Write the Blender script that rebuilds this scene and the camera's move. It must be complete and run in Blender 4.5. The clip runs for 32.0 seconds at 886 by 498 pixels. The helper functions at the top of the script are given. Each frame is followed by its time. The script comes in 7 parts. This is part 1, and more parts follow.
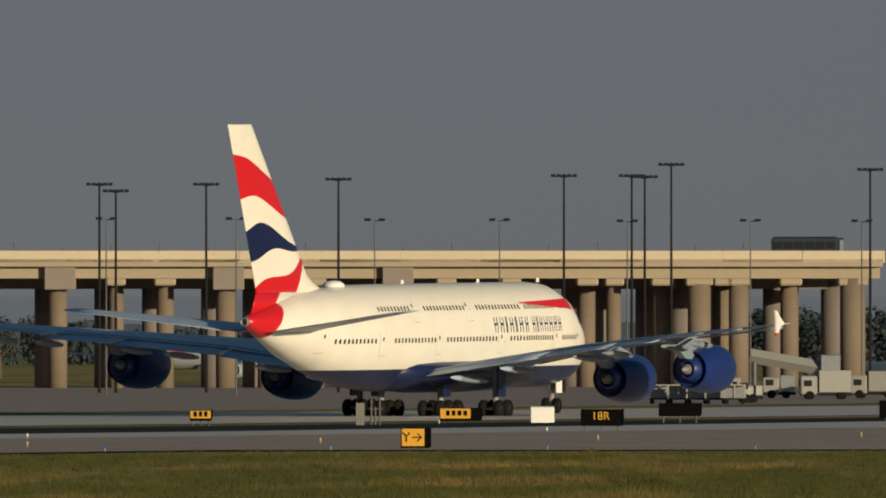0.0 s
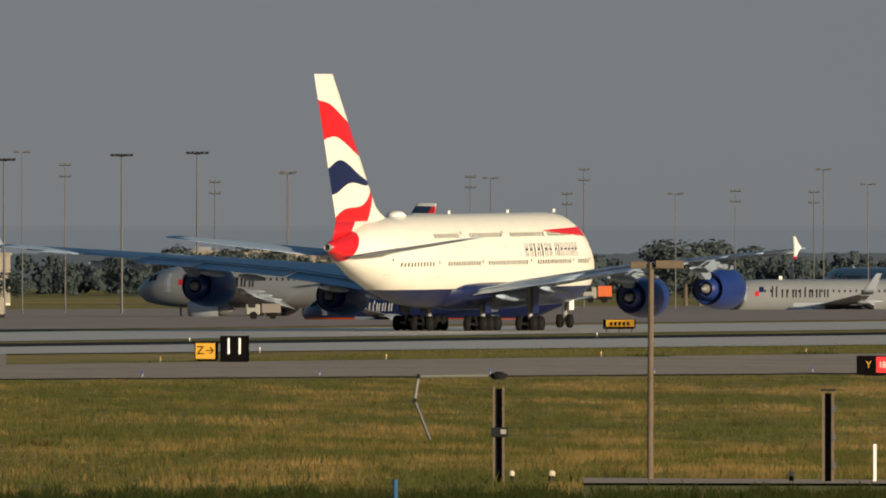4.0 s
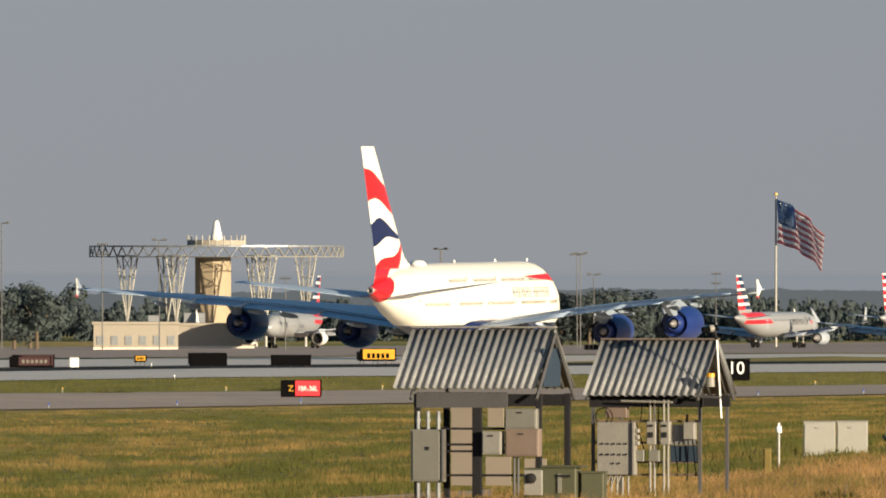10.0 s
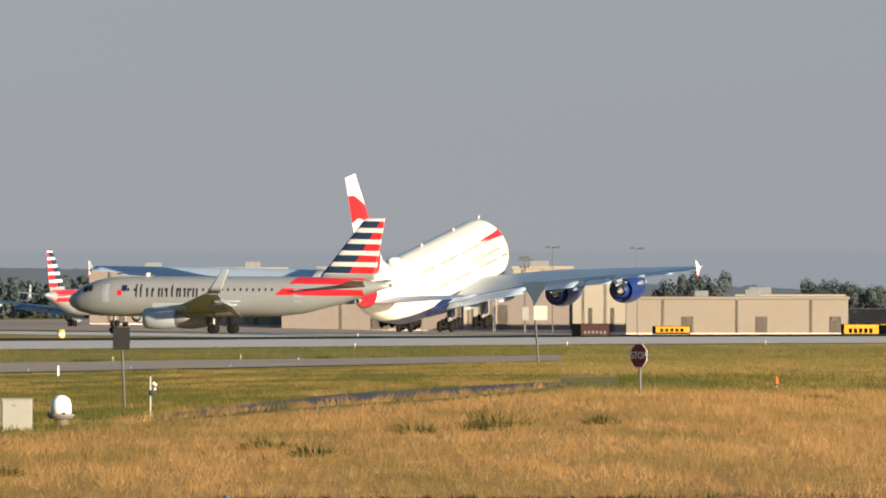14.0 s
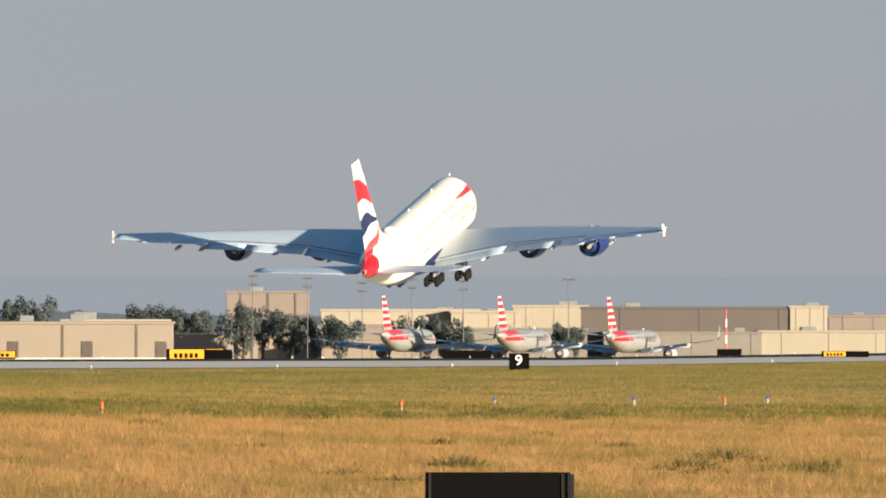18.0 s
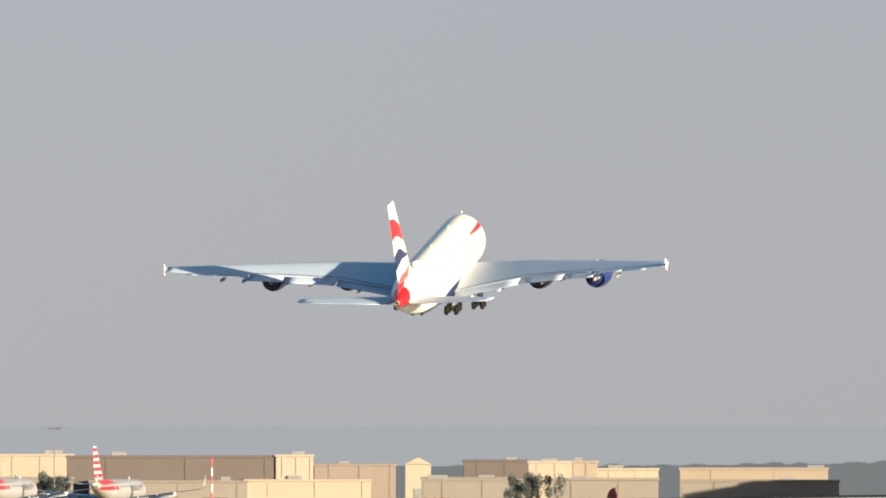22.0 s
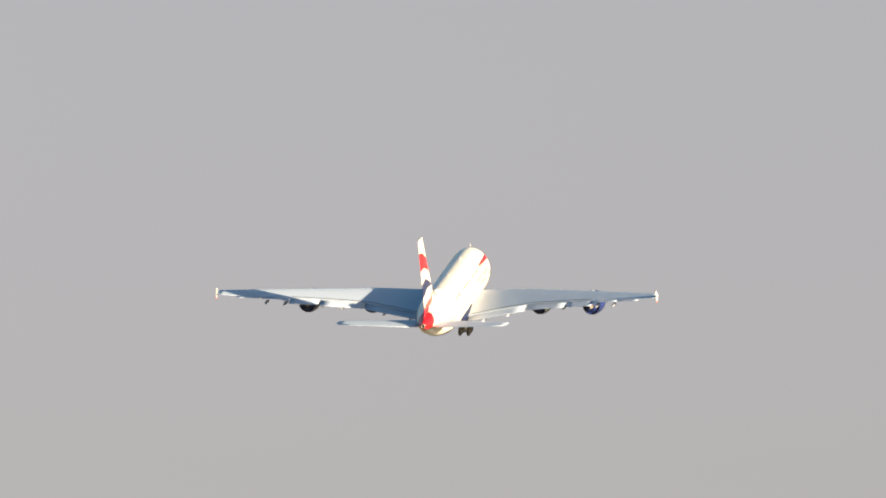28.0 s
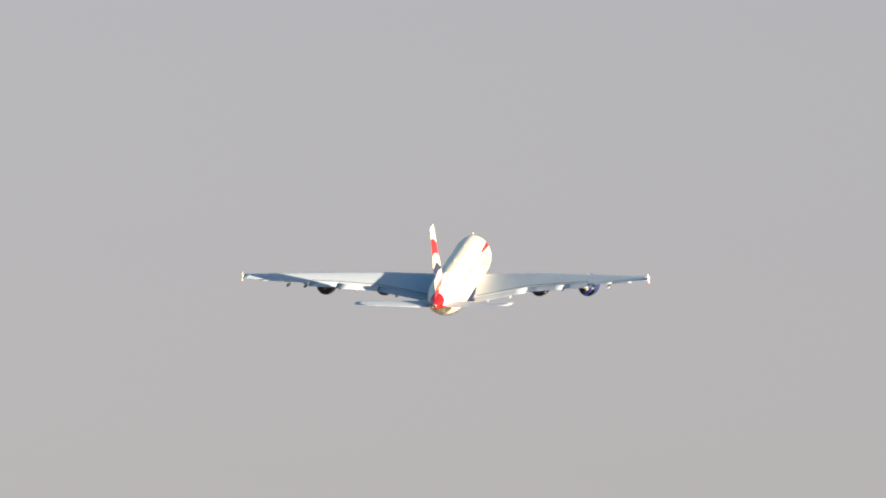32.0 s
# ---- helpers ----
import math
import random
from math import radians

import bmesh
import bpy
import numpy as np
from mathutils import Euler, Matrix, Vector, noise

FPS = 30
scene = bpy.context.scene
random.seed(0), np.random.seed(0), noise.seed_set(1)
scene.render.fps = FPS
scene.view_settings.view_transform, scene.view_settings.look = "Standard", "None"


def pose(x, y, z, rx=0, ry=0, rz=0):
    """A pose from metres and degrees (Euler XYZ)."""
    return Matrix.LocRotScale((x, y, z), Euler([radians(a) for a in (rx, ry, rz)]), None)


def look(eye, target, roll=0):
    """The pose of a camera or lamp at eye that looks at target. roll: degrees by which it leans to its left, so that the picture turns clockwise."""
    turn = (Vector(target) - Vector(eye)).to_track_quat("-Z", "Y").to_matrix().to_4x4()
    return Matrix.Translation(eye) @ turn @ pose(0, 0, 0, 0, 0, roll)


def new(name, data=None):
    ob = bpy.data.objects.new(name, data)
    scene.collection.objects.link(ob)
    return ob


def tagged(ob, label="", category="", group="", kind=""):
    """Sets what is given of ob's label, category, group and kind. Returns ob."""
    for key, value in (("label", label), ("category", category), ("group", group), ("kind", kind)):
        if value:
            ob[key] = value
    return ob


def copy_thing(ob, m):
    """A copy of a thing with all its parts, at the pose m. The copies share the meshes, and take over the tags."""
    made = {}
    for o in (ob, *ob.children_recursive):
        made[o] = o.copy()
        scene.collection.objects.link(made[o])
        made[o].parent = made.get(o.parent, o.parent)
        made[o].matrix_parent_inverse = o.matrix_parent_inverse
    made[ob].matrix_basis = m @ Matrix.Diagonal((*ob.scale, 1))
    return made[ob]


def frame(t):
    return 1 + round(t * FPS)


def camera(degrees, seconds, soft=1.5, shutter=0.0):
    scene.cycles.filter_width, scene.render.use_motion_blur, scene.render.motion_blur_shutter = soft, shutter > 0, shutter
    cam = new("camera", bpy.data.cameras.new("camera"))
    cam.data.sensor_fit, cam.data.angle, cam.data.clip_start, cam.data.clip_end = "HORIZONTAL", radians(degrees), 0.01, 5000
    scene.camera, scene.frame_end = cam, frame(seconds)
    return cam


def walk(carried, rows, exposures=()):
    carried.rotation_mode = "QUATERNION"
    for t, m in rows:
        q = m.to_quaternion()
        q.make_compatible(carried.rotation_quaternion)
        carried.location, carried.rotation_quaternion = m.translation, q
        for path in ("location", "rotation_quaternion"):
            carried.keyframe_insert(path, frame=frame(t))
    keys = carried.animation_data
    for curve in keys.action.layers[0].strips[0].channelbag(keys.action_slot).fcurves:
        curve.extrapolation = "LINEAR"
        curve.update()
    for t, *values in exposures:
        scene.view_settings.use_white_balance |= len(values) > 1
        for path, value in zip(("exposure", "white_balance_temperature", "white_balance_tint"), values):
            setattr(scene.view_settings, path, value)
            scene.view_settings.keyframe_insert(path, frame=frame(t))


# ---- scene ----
F, EYE, LEVEL, TH0 = 38443.3, 9.32, 96.9, 25.4687   # lens scale, eye height, level line, first bearing
LENS = 2.33662

cam = camera(LENS, 32.0, soft=1.9)
PATH = (
    (0.0, 25.46871, 0.14444),
    (0.5, 25.09374, 0.02272),
    (1.0, 24.67640, 0.00975),
    (1.5, 24.24193, -0.06410),
    (2.0, 23.88273, -0.05480),
    (2.5, 23.50862, -0.11079),
    (3.0, 23.14430, -0.08976),
    (3.5, 22.72496, -0.06436),
    (5.5, 21.26139, -0.08150),
    (6.0, 20.89271, -0.13853),
    (6.5, 20.64268, -0.08337),
    (7.0, 20.35871, -0.08735),
    (7.5, 19.99494, -0.10676),
    (8.0, 19.55643, -0.05934),
    (8.5, 19.23431, -0.03658),
    (9.0, 19.12577, -0.04215),
    (9.5, 18.88619, -0.06929),
    (10.0, 18.44467, 0.07871),
    (10.5, 18.22894, 0.01573),
    (11.0, 17.95534, 0.02535),
    (11.5, 17.54885, 0.00575),
    (12.0, 17.28309, -0.00646),
    (12.5, 17.06706, -0.03628),
    (13.0, 16.83334, -0.05169),
    (13.5, 16.63643, -0.09744),
    (14.0, 16.24148, 0.01933),
    (14.5, 15.96525, -0.00670),
    (16.5, 15.11200, 0.05441),
    (17.0, 14.92126, 0.01961),
    (17.5, 14.70002, 0.07260),
    (18.0, 14.46224, 0.08500),
    (18.5, 14.32763, 0.19247),
    (19.0, 14.15142, 0.24967),
    (19.5, 13.89365, 0.32394),
    (20.0, 13.76585, 0.30808),
    (20.5, 13.57951, 0.44681),
    (21.0, 13.45673, 0.43013),
    (21.5, 13.23202, 0.41273),
    (22.0, 13.10598, 0.47772),
    (22.5, 12.96815, 0.53898),
    (23.0, 12.85009, 0.53779),
    (23.5, 12.56420, 0.61826),
    (24.0, 12.48534, 0.58491),
    (24.5, 12.37553, 0.63298),
    (26.5, 11.85276, 0.74419),
    (27.0, 11.66732, 0.85348),
    (27.5, 11.57657, 0.93372),
    (28.0, 11.44183, 1.01657),
    (28.5, 11.29394, 0.96165),
    (29.0, 11.21828, 0.99147),
    (29.5, 11.08529, 1.06565),
    (30.0, 10.93786, 1.13650),
    (30.5, 10.85496, 1.12886),
    (31.0, 10.74056, 1.19437),
    (31.5, 10.73060, 1.20001),
    (32.0, 10.54546, 1.19623),
)

EXPOSE = ((0, 0.15, 6350, 11), (3.5, 0.56, 6380, 12), (6, 0.91, 6400, 12), (9, 1.24, 6350, 13), (13, 1.56, 6350, 14), (17, 1.66, 6350, 14), (20, 1.86, 6450, 14),
          (24, 1.96, 6850, 17), (28, 2.01, 7100, 18), (32, 2.04, 7150, 18))
walk(cam, [(t, pose(0, 0, EYE, 90 + tilt, 0, turn)) for t, turn, tilt in PATH], EXPOSE)

# ---- daylight: a low evening sun from behind and to the right ----
SUN_DIR = Vector((0.885, -0.45, 0.125)).normalized()
world = bpy.data.worlds.new("sky")
scene.world = world
world.use_nodes = True
wn = world.node_tree
sky = wn.nodes.new("ShaderNodeTexSky")
sky.sky_type, sky.sun_disc = "NISHITA", False
sky.sun_elevation = math.asin(SUN_DIR.z)
sky.sun_rotation = math.atan2(SUN_DIR.x, SUN_DIR.y)
sky.air_density, sky.dust_density, sky.ozone_density = 1.2, 2.0, 1.0
soften = wn.nodes.new("ShaderNodeHueSaturation")
soften.inputs["Saturation"].default_value = 0.5
soften.inputs["Value"].default_value = 0.27
lookup, raised = wn.nodes.new("ShaderNodeTexCoord"), wn.nodes.new("ShaderNodeVectorMath")
raised.operation = "ADD"
raised.inputs[1].default_value = (0, 0, 0.10)   # haze: the band at the horizon looks like the sky a little above it
wn.links.new(lookup.outputs["Generated"], raised.inputs[0])
wn.links.new(raised.outputs[0], sky.inputs["Vector"])
wn.links.new(sky.outputs[0], soften.inputs["Color"])
cool = wn.nodes.new("ShaderNodeMixRGB")   # cool grey haze
cool.blend_type = "MULTIPLY"
cool.inputs[0].default_value = 1.0
cool.inputs[2].default_value = (0.97, 1.0, 1.27, 1)
wn.links.new(soften.outputs[0], cool.inputs[1])
clear = wn.nodes.new("ShaderNodeHueSaturation")   # above the haze the evening sky is a clear blue
clear.inputs["Saturation"].default_value = 1.7
clear.inputs["Value"].default_value = 0.48
wn.links.new(sky.outputs[0], clear.inputs["Color"])
up, climb, layers = wn.nodes.new("ShaderNodeSeparateXYZ"), wn.nodes.new("ShaderNodeMapRange"), wn.nodes.new("ShaderNodeMixRGB")
climb.interpolation_type = "SMOOTHSTEP"
climb.inputs["From Min"].default_value, climb.inputs["From Max"].default_value = 0.05, 0.5
wn.links.new(lookup.outputs["Generated"], up.inputs[0])
wn.links.new(up.outputs["Z"], climb.inputs["Value"])
wn.links.new(climb.outputs[0], layers.inputs[0])
wn.links.new(cool.outputs[0], layers.inputs[1])
wn.links.new(clear.outputs[0], layers.inputs[2])
wn.links.new(layers.outputs[0], wn.nodes["Background"].inputs[0])
wn.nodes["Background"].inputs[1].default_value = 0.15

sun = new("sun", bpy.data.lights.new("sun", "SUN"))
sun.data.energy, sun.data.angle, sun.data.color = 4.2, radians(0.6), (1.0, 0.83, 0.55)
sun.matrix_basis = look(SUN_DIR * 100, (0, 0, 0))


# ---- sight lines and the lie of the land ----
def at(u, d, z=0.0):
    """The place at bearing u, in lens units right of the first bearing, and d metres from the eye."""
    th = radians(TH0) - u / F
    return Vector((-d * math.sin(th), d * math.cos(th), z))


def lvl(v, d):
    """The height that lies v lens units under the datum at d metres."""
    return EYE - (v - LEVEL) * d / F


def across(u, x):
    """The distance at bearing u of the line that runs x metres beside the runway axis."""
    return x / math.sin(max(radians(TH0) - u / F, 0.06))


COLS = np.array([-400, 1300, 3100, 4300, 5400, 6500, 7600], float)
RINGS = ((0, 7.6), (60, 7.2), (150, 5.9), (300, 4.7))
LAND = (  # distance, or line beside the runway, and the height at each bearing
    ("d", 400, (4.02, 3.99, 4.02, 4.3, 4.33, 4.38, 4.7)),
    ("d", 450, (4.0, 4.04, 4.1, 4.45, 4.55, 4.65, 4.8)),
    ("d", 640, (3.9, 3.75, 2.65, 3.2, 4.45, 5.2, 4.55)),
    ("x", 331, (4.2, 3.74, 3.37, 3.32, 3.36, 3.5, 3.45)),
    ("x", 372, (3.75, 3.66, 3.61, 3.35, 3.18, 3.1, 3.0)),
    ("x", 417, (3.5, 3.5, 3.38, 3.49, 3.31, 3.09, 2.63)),
    ("x", 442, (3.36, 3.51, 3.59, 3.69, 3.51, 3.25, 2.7)),
    ("x", 476, (3.18, 3.25, 3.32, 3.48, 3.26, 2.97, 2.43)),
    ("x", 560, (1.4, 1.4, 1.6, 1.8, 2.1, 0.9, -0.1)),
    ("x", 670, (0.3, 0.3, 0.4, 0.8, 1.35, -0.3, -1.4)),
    ("x", 735, (0, .12, .32, .28, 0, -1.2, -2.2)),
    ("x", 810, (0, .12, .32, .28, 0, -1.6, -2.8)),
)


def land(u, d):
    """Ground height at bearing u, d metres out."""
    u = min(max(u, -2500.0), 11500.0)
    ds, zs = [r[0] for r in RINGS], [r[1] for r in RINGS]
    for kind, k, row in LAND:
        ds.append(k if kind == "d" else across(u, k))
        zs.append(float(np.interp(u, COLS, row)))
    ds += [max(ds[-1] + 50, 4000), 9500]
    low = float(np.interp(u, (5600, 6500, 7600), (-3.0, -5.0, -5.8)))
    zs += [low, low]
    return float(np.interp(d, ds, zs))


def meet(u, v, near=440.0):
    """How far out the sight line v meets the ground at bearing u."""
    d = near
    while d < 2600 and lvl(v, d) > land(u, d):
        d += 1.0
    return d


# ---- materials ----
def mat(name, color, rough=0.6, metal=0.0, vary=0.12, scale=3.0, fine=0.06, bump=0.0, coat=0.0):
    m = bpy.data.materials.new(name)
    m.use_nodes = True
    nt = m.node_tree
    p = nt.nodes["Principled BSDF"]
    p.inputs["Roughness"].default_value, p.inputs["Metallic"].default_value = rough, metal
    p.inputs["Coat Weight"].default_value = coat
    co = nt.nodes.new("ShaderNodeTexCoord")
    a, b = nt.nodes.new("ShaderNodeTexNoise"), nt.nodes.new("ShaderNodeTexNoise")
    a.inputs["Scale"].default_value, b.inputs["Scale"].default_value = scale, scale * 9
    a.inputs["Detail"].default_value = 4
    nt.links.new(co.outputs["Object"], a.inputs["Vector"])
    nt.links.new(co.outputs["Object"], b.inputs["Vector"])
    mix = nt.nodes.new("ShaderNodeMixRGB")
    c = Vector(color)
    mix.inputs[1].default_value = (*(c * (1 - vary)), 1)
    mix.inputs[2].default_value = (*[min(1, x) for x in c * (1 + vary)], 1)
    nt.links.new(a.outputs["Fac"], mix.inputs[0])
    mix2 = nt.nodes.new("ShaderNodeMixRGB")
    mix2.blend_type = "OVERLAY"
    mix2.inputs[0].default_value = fine * 3
    nt.links.new(mix.outputs[0], mix2.inputs[1])
    nt.links.new(b.outputs["Fac"], mix2.inputs[2])
    nt.links.new(mix2.outputs[0], p.inputs["Base Color"])
    if bump:
        bp = nt.nodes.new("ShaderNodeBump")
        bp.inputs["Strength"].default_value = bump
        nt.links.new(b.outputs["Fac"], bp.inputs["Height"])
        nt.links.new(bp.outputs[0], p.inputs["Normal"])
    return m


M = {
    "white": mat("white_paint", (0.78, 0.77, 0.74), 0.32, vary=0.03, scale=0.3, fine=0.01, coat=0.2),
    "navy": mat("navy_paint", (0.008, 0.014, 0.062), 0.35, vary=0.08, scale=0.5, fine=0.02, coat=0.15),
    "blue": mat("royal_blue_paint", (0.010, 0.026, 0.135), 0.35, vary=0.08, scale=0.5, fine=0.02, coat=0.15),
    "red": mat("red_paint", (0.55, 0.012, 0.018), 0.4, vary=0.05, scale=0.5, fine=0.02, coat=0.1),
    # grey wing paint tinted with the blue that skylit shade gives it
    "wing": mat("shade_blue_wing_paint", (0.345, 0.43, 0.555), 0.42, vary=0.06, scale=0.4, fine=0.04),
    # wing paint darkened so that fairings and pylons look shaded
    "fairing": mat("shaded_fairing_paint", (0.20, 0.24, 0.30), 0.5, vary=0.08, scale=0.4, fine=0.04),
    "steel": mat("bare_metal", (0.45, 0.43, 0.40), 0.38, 0.9, vary=0.15, scale=2),
    "hot": mat("heat_stained_metal", (0.20, 0.195, 0.20), 0.6, 0.4, vary=0.3, scale=2),
    "dark": mat("dark_recess", (0.02, 0.02, 0.022), 0.7, vary=0.2),
    "tyre": mat("black_rubber", (0.010, 0.010, 0.010), 0.85, vary=0.2, scale=4),
    "strut": mat("grey_gear_paint", (0.22, 0.22, 0.215), 0.45, vary=0.1, scale=3),
    "silver": mat("silver_paint", (0.34, 0.38, 0.44), 0.45, 0.2, vary=0.04, scale=0.4, fine=0.02),
    "asphalt": mat("asphalt", (0.43, 0.335, 0.26), 0.75, vary=0.25, scale=0.08, fine=0.15),
    # apron tone lifted for dust and for the haze over it
    "apron": mat("dusty_hazy_apron", (0.36, 0.285, 0.235), 0.75, vary=0.2, scale=0.03, fine=0.1),
    "tarmac": mat("dark_edge_strip", (0.022, 0.021, 0.020), 0.95, vary=0.2, scale=0.1, fine=0.1),
    "roadway": mat("worn_pinkish_roadway", (0.50, 0.38, 0.28), 0.75, vary=0.15, scale=0.2, fine=0.12),
    "concrete": mat("pale_concrete", (0.62, 0.555, 0.48), 0.5, vary=0.15, scale=0.1, fine=0.1),
    "sand": mat("tan_concrete", (0.32, 0.265, 0.185), 0.85, vary=0.08, scale=0.1, fine=0.02),
    "cream": mat("cream_wall", (0.27, 0.245, 0.205), 0.85, vary=0.08, scale=0.1, fine=0.02),
    "umber": mat("umber_cladding", (0.085, 0.074, 0.074), 0.9, vary=0.12, scale=0.1, fine=0.03),
    # wall grey that takes in the ground haze before the far blocks
    "greywall": mat("hazy_grey_wall", (0.16, 0.15, 0.142), 0.9, vary=0.12, scale=0.15, fine=0.04),
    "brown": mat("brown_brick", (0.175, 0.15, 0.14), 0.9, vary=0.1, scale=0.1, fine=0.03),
    "galv": mat("galvanised_sheet", (0.26, 0.275, 0.29), 0.45, 0.6, vary=0.2, scale=1.2, fine=0.1),
    "greybox": mat("grey_enclosure_paint", (0.14, 0.14, 0.125), 0.55, vary=0.12, scale=3, fine=0.05),
    "whitebox": mat("white_enclosure_paint", (0.24, 0.24, 0.222), 0.5, vary=0.08, scale=3, fine=0.05),
    "tanbox": mat("tan_enclosure_paint", (0.15, 0.112, 0.092), 0.6, vary=0.12, scale=3),
    "greenbox": mat("olive_enclosure_paint", (0.052, 0.055, 0.03), 0.55, vary=0.15, scale=2),
    "timber": mat("weathered_timber", (0.13, 0.10, 0.075), 0.9, vary=0.3, scale=6, fine=0.15, bump=0.3),
    "pole": mat("dark_pole_steel", (0.022, 0.022, 0.025), 0.6, 0.3, vary=0.2, scale=2),
    "galvpole": mat("galvanised_pole", (0.075, 0.075, 0.08), 0.6, 0.2, vary=0.15, scale=2),
    "signblack": mat("sign_black", (0.004, 0.004, 0.0045), 0.5, vary=0.15),
    "signyellow": mat("sign_yellow", (0.55, 0.28, 0.012), 0.5, vary=0.06),
    "signred": mat("sign_red", (0.62, 0.02, 0.03), 0.5, vary=0.06),
    "darkroad": mat("dark_asphalt", (0.085, 0.085, 0.09), 0.65, vary=0.2, scale=0.3, fine=0.15),
    "straw": mat("straw_litter", (0.50, 0.295, 0.11), 0.95, vary=0.3, scale=0.3, fine=0.2, bump=1.0),
    "markerblue": mat("faded_blue_plastic", (0.012, 0.07, 0.15), 0.8, vary=0.15, scale=5),
    # sign red darkened to the tone of a face in shade
    "darkred": mat("shaded_sign_red", (0.16, 0.012, 0.02), 0.6, vary=0.1),
    # holding-sign red with its shade put into the colour
    "shadered": mat("shade_darkened_red", (0.03, 0.0035, 0.006), 0.6, vary=0.1),
    "signwhite": mat("sign_white", (0.80, 0.80, 0.78), 0.5, vary=0.05),
    "orange": mat("orange_paint", (0.50, 0.10, 0.02), 0.5, vary=0.08),
    "lensglass": mat("blue_glass_lens", (0.04, 0.085, 0.36), 0.15, vary=0.05),
    "amber": mat("amber_lens", (0.55, 0.36, 0.12), 0.2, vary=0.05),
    "tan": mat("tan_wall", (0.21, 0.183, 0.155), 0.9, vary=0.1, scale=0.1, fine=0.02),
    "parapet": mat("cream_concrete", (0.50, 0.425, 0.30), 0.85, vary=0.06, scale=0.1, fine=0.02),
    # the white enclosure paint darkened for the shade under the shelter roofs
    "shelterbox": mat("shaded_white_enclosure", (0.19, 0.185, 0.17), 0.6, vary=0.15, scale=3, fine=0.08),
    "roofsheet": mat("weathered_roof_sheet", (0.155, 0.162, 0.172), 0.5, vary=0.22, scale=1.5, fine=0.12),
    "pier": mat("dark_tan_concrete", (0.165, 0.13, 0.095), 0.9, vary=0.1, scale=0.3, fine=0.03),
    "moss": mat("mossy_timber", (0.12, 0.09, 0.022), 0.9, vary=0.2, scale=4, fine=0.1),
    "slate": mat("slate_blue_cladding", (0.026, 0.041, 0.064), 0.7, vary=0.12, scale=0.1),
    "bark": mat("bark", (0.09, 0.07, 0.05), 0.95, vary=0.3, scale=4),
    # leaf colour paled and blued to carry the distance haze
    "leaf": mat("hazy_tree_leaves", (0.092, 0.115, 0.115), 0.9, vary=0.2, scale=0.35, fine=0.08),
    # flag colours muted to hold the haze and shade on the cloth
    "flagred": mat("hazy_red_cloth", (0.60, 0.27, 0.30), 0.9, vary=0.1),
    "flagpale": mat("hazy_white_cloth", (0.84, 0.82, 0.84), 0.9, vary=0.1),
    "flagblue": mat("hazy_navy_cloth", (0.15, 0.23, 0.40), 0.9, vary=0.1),
    # the same for the far belts: haze is in the leaf colour
    "leafdark": mat("hazy_far_leaves", (0.082, 0.105, 0.11), 0.95, vary=0.15, scale=0.1, fine=0.08),
}
for key in ("asphalt", "apron", "roadway", "concrete", "darkroad"):   # worn dull paving
    M[key].node_tree.nodes["Principled BSDF"].inputs["Specular IOR Level"].default_value = 0.2
for key in ("signblack", "tyre", "dark", "pole", "tarmac", "timber", "slate", "leaf", "leafdark", "straw"):   # dull, light-swallowing surfaces
    flat = M[key].node_tree.nodes["Principled BSDF"]
    flat.inputs["Specular IOR Level"].default_value = 0.02 if key in ("signblack", "straw") else 0.08
    flat.inputs["Roughness"].default_value = 0.9
for key in ("leaf", "leafdark", "flagred", "flagpale", "flagblue"):   # thin leaves and cloth let light through
    nt = M[key].node_tree
    flat = nt.nodes["Principled BSDF"]
    thin, both = nt.nodes.new("ShaderNodeBsdfTranslucent"), nt.nodes.new("ShaderNodeMixShader")
    both.inputs[0].default_value = 0.5
    nt.links.new(flat.inputs["Base Color"].links[0].from_socket, thin.inputs["Color"])
    nt.links.new(flat.outputs[0], both.inputs[1])
    nt.links.new(thin.outputs[0], both.inputs[2])
    nt.links.new(both.outputs[0], nt.nodes["Material Output"].inputs["Surface"])


# ---- mesh helpers ----
def part(name, bm, material, parent=None, label="", smooth=False):
    me = bpy.data.meshes.new(name)
    bm.to_mesh(me)
    bm.free()
    for m in (material if isinstance(material, (list, tuple)) else [material]):
        me.materials.append(m)
    if smooth:
        for f in me.polygons:
            f.use_smooth = True
    ob = new(name, me)
    ob.parent = parent
    if label:
        ob["label"] = label
    return ob


def empty(name, x, y, z, rz=0.0, label="", category="", group="", kind=""):
    ob = new(name)
    ob.empty_display_size = 0.2
    ob.matrix_basis = pose(x, y, z, 0, 0, rz)
    return tagged(ob, label, category, group, kind)


def box(bm, x, y, z, sx, sy, sz, rot=None, bevel=0.0):
    """A box centred on x, y with its underside at z."""
    g = bmesh.ops.create_cube(bm, size=1)["verts"]
    bmesh.ops.scale(bm, vec=(sx, sy, sz), verts=g)
    if bevel:
        es = list({e for v in g for e in v.link_edges})
        g = list({v for f in bmesh.ops.bevel(bm, geom=es, offset=bevel, segments=1, affect="EDGES")["faces"] for v in f.verts} | {v for v in g if v.is_valid})
    if rot is not None:
        bmesh.ops.transform(bm, matrix=rot, verts=g)
    bmesh.ops.translate(bm, vec=(x, y, z + sz / 2), verts=g)
    return g


def B(*args, **kw):
    bm = bmesh.new()
    box(bm, *args, **kw)
    return bm


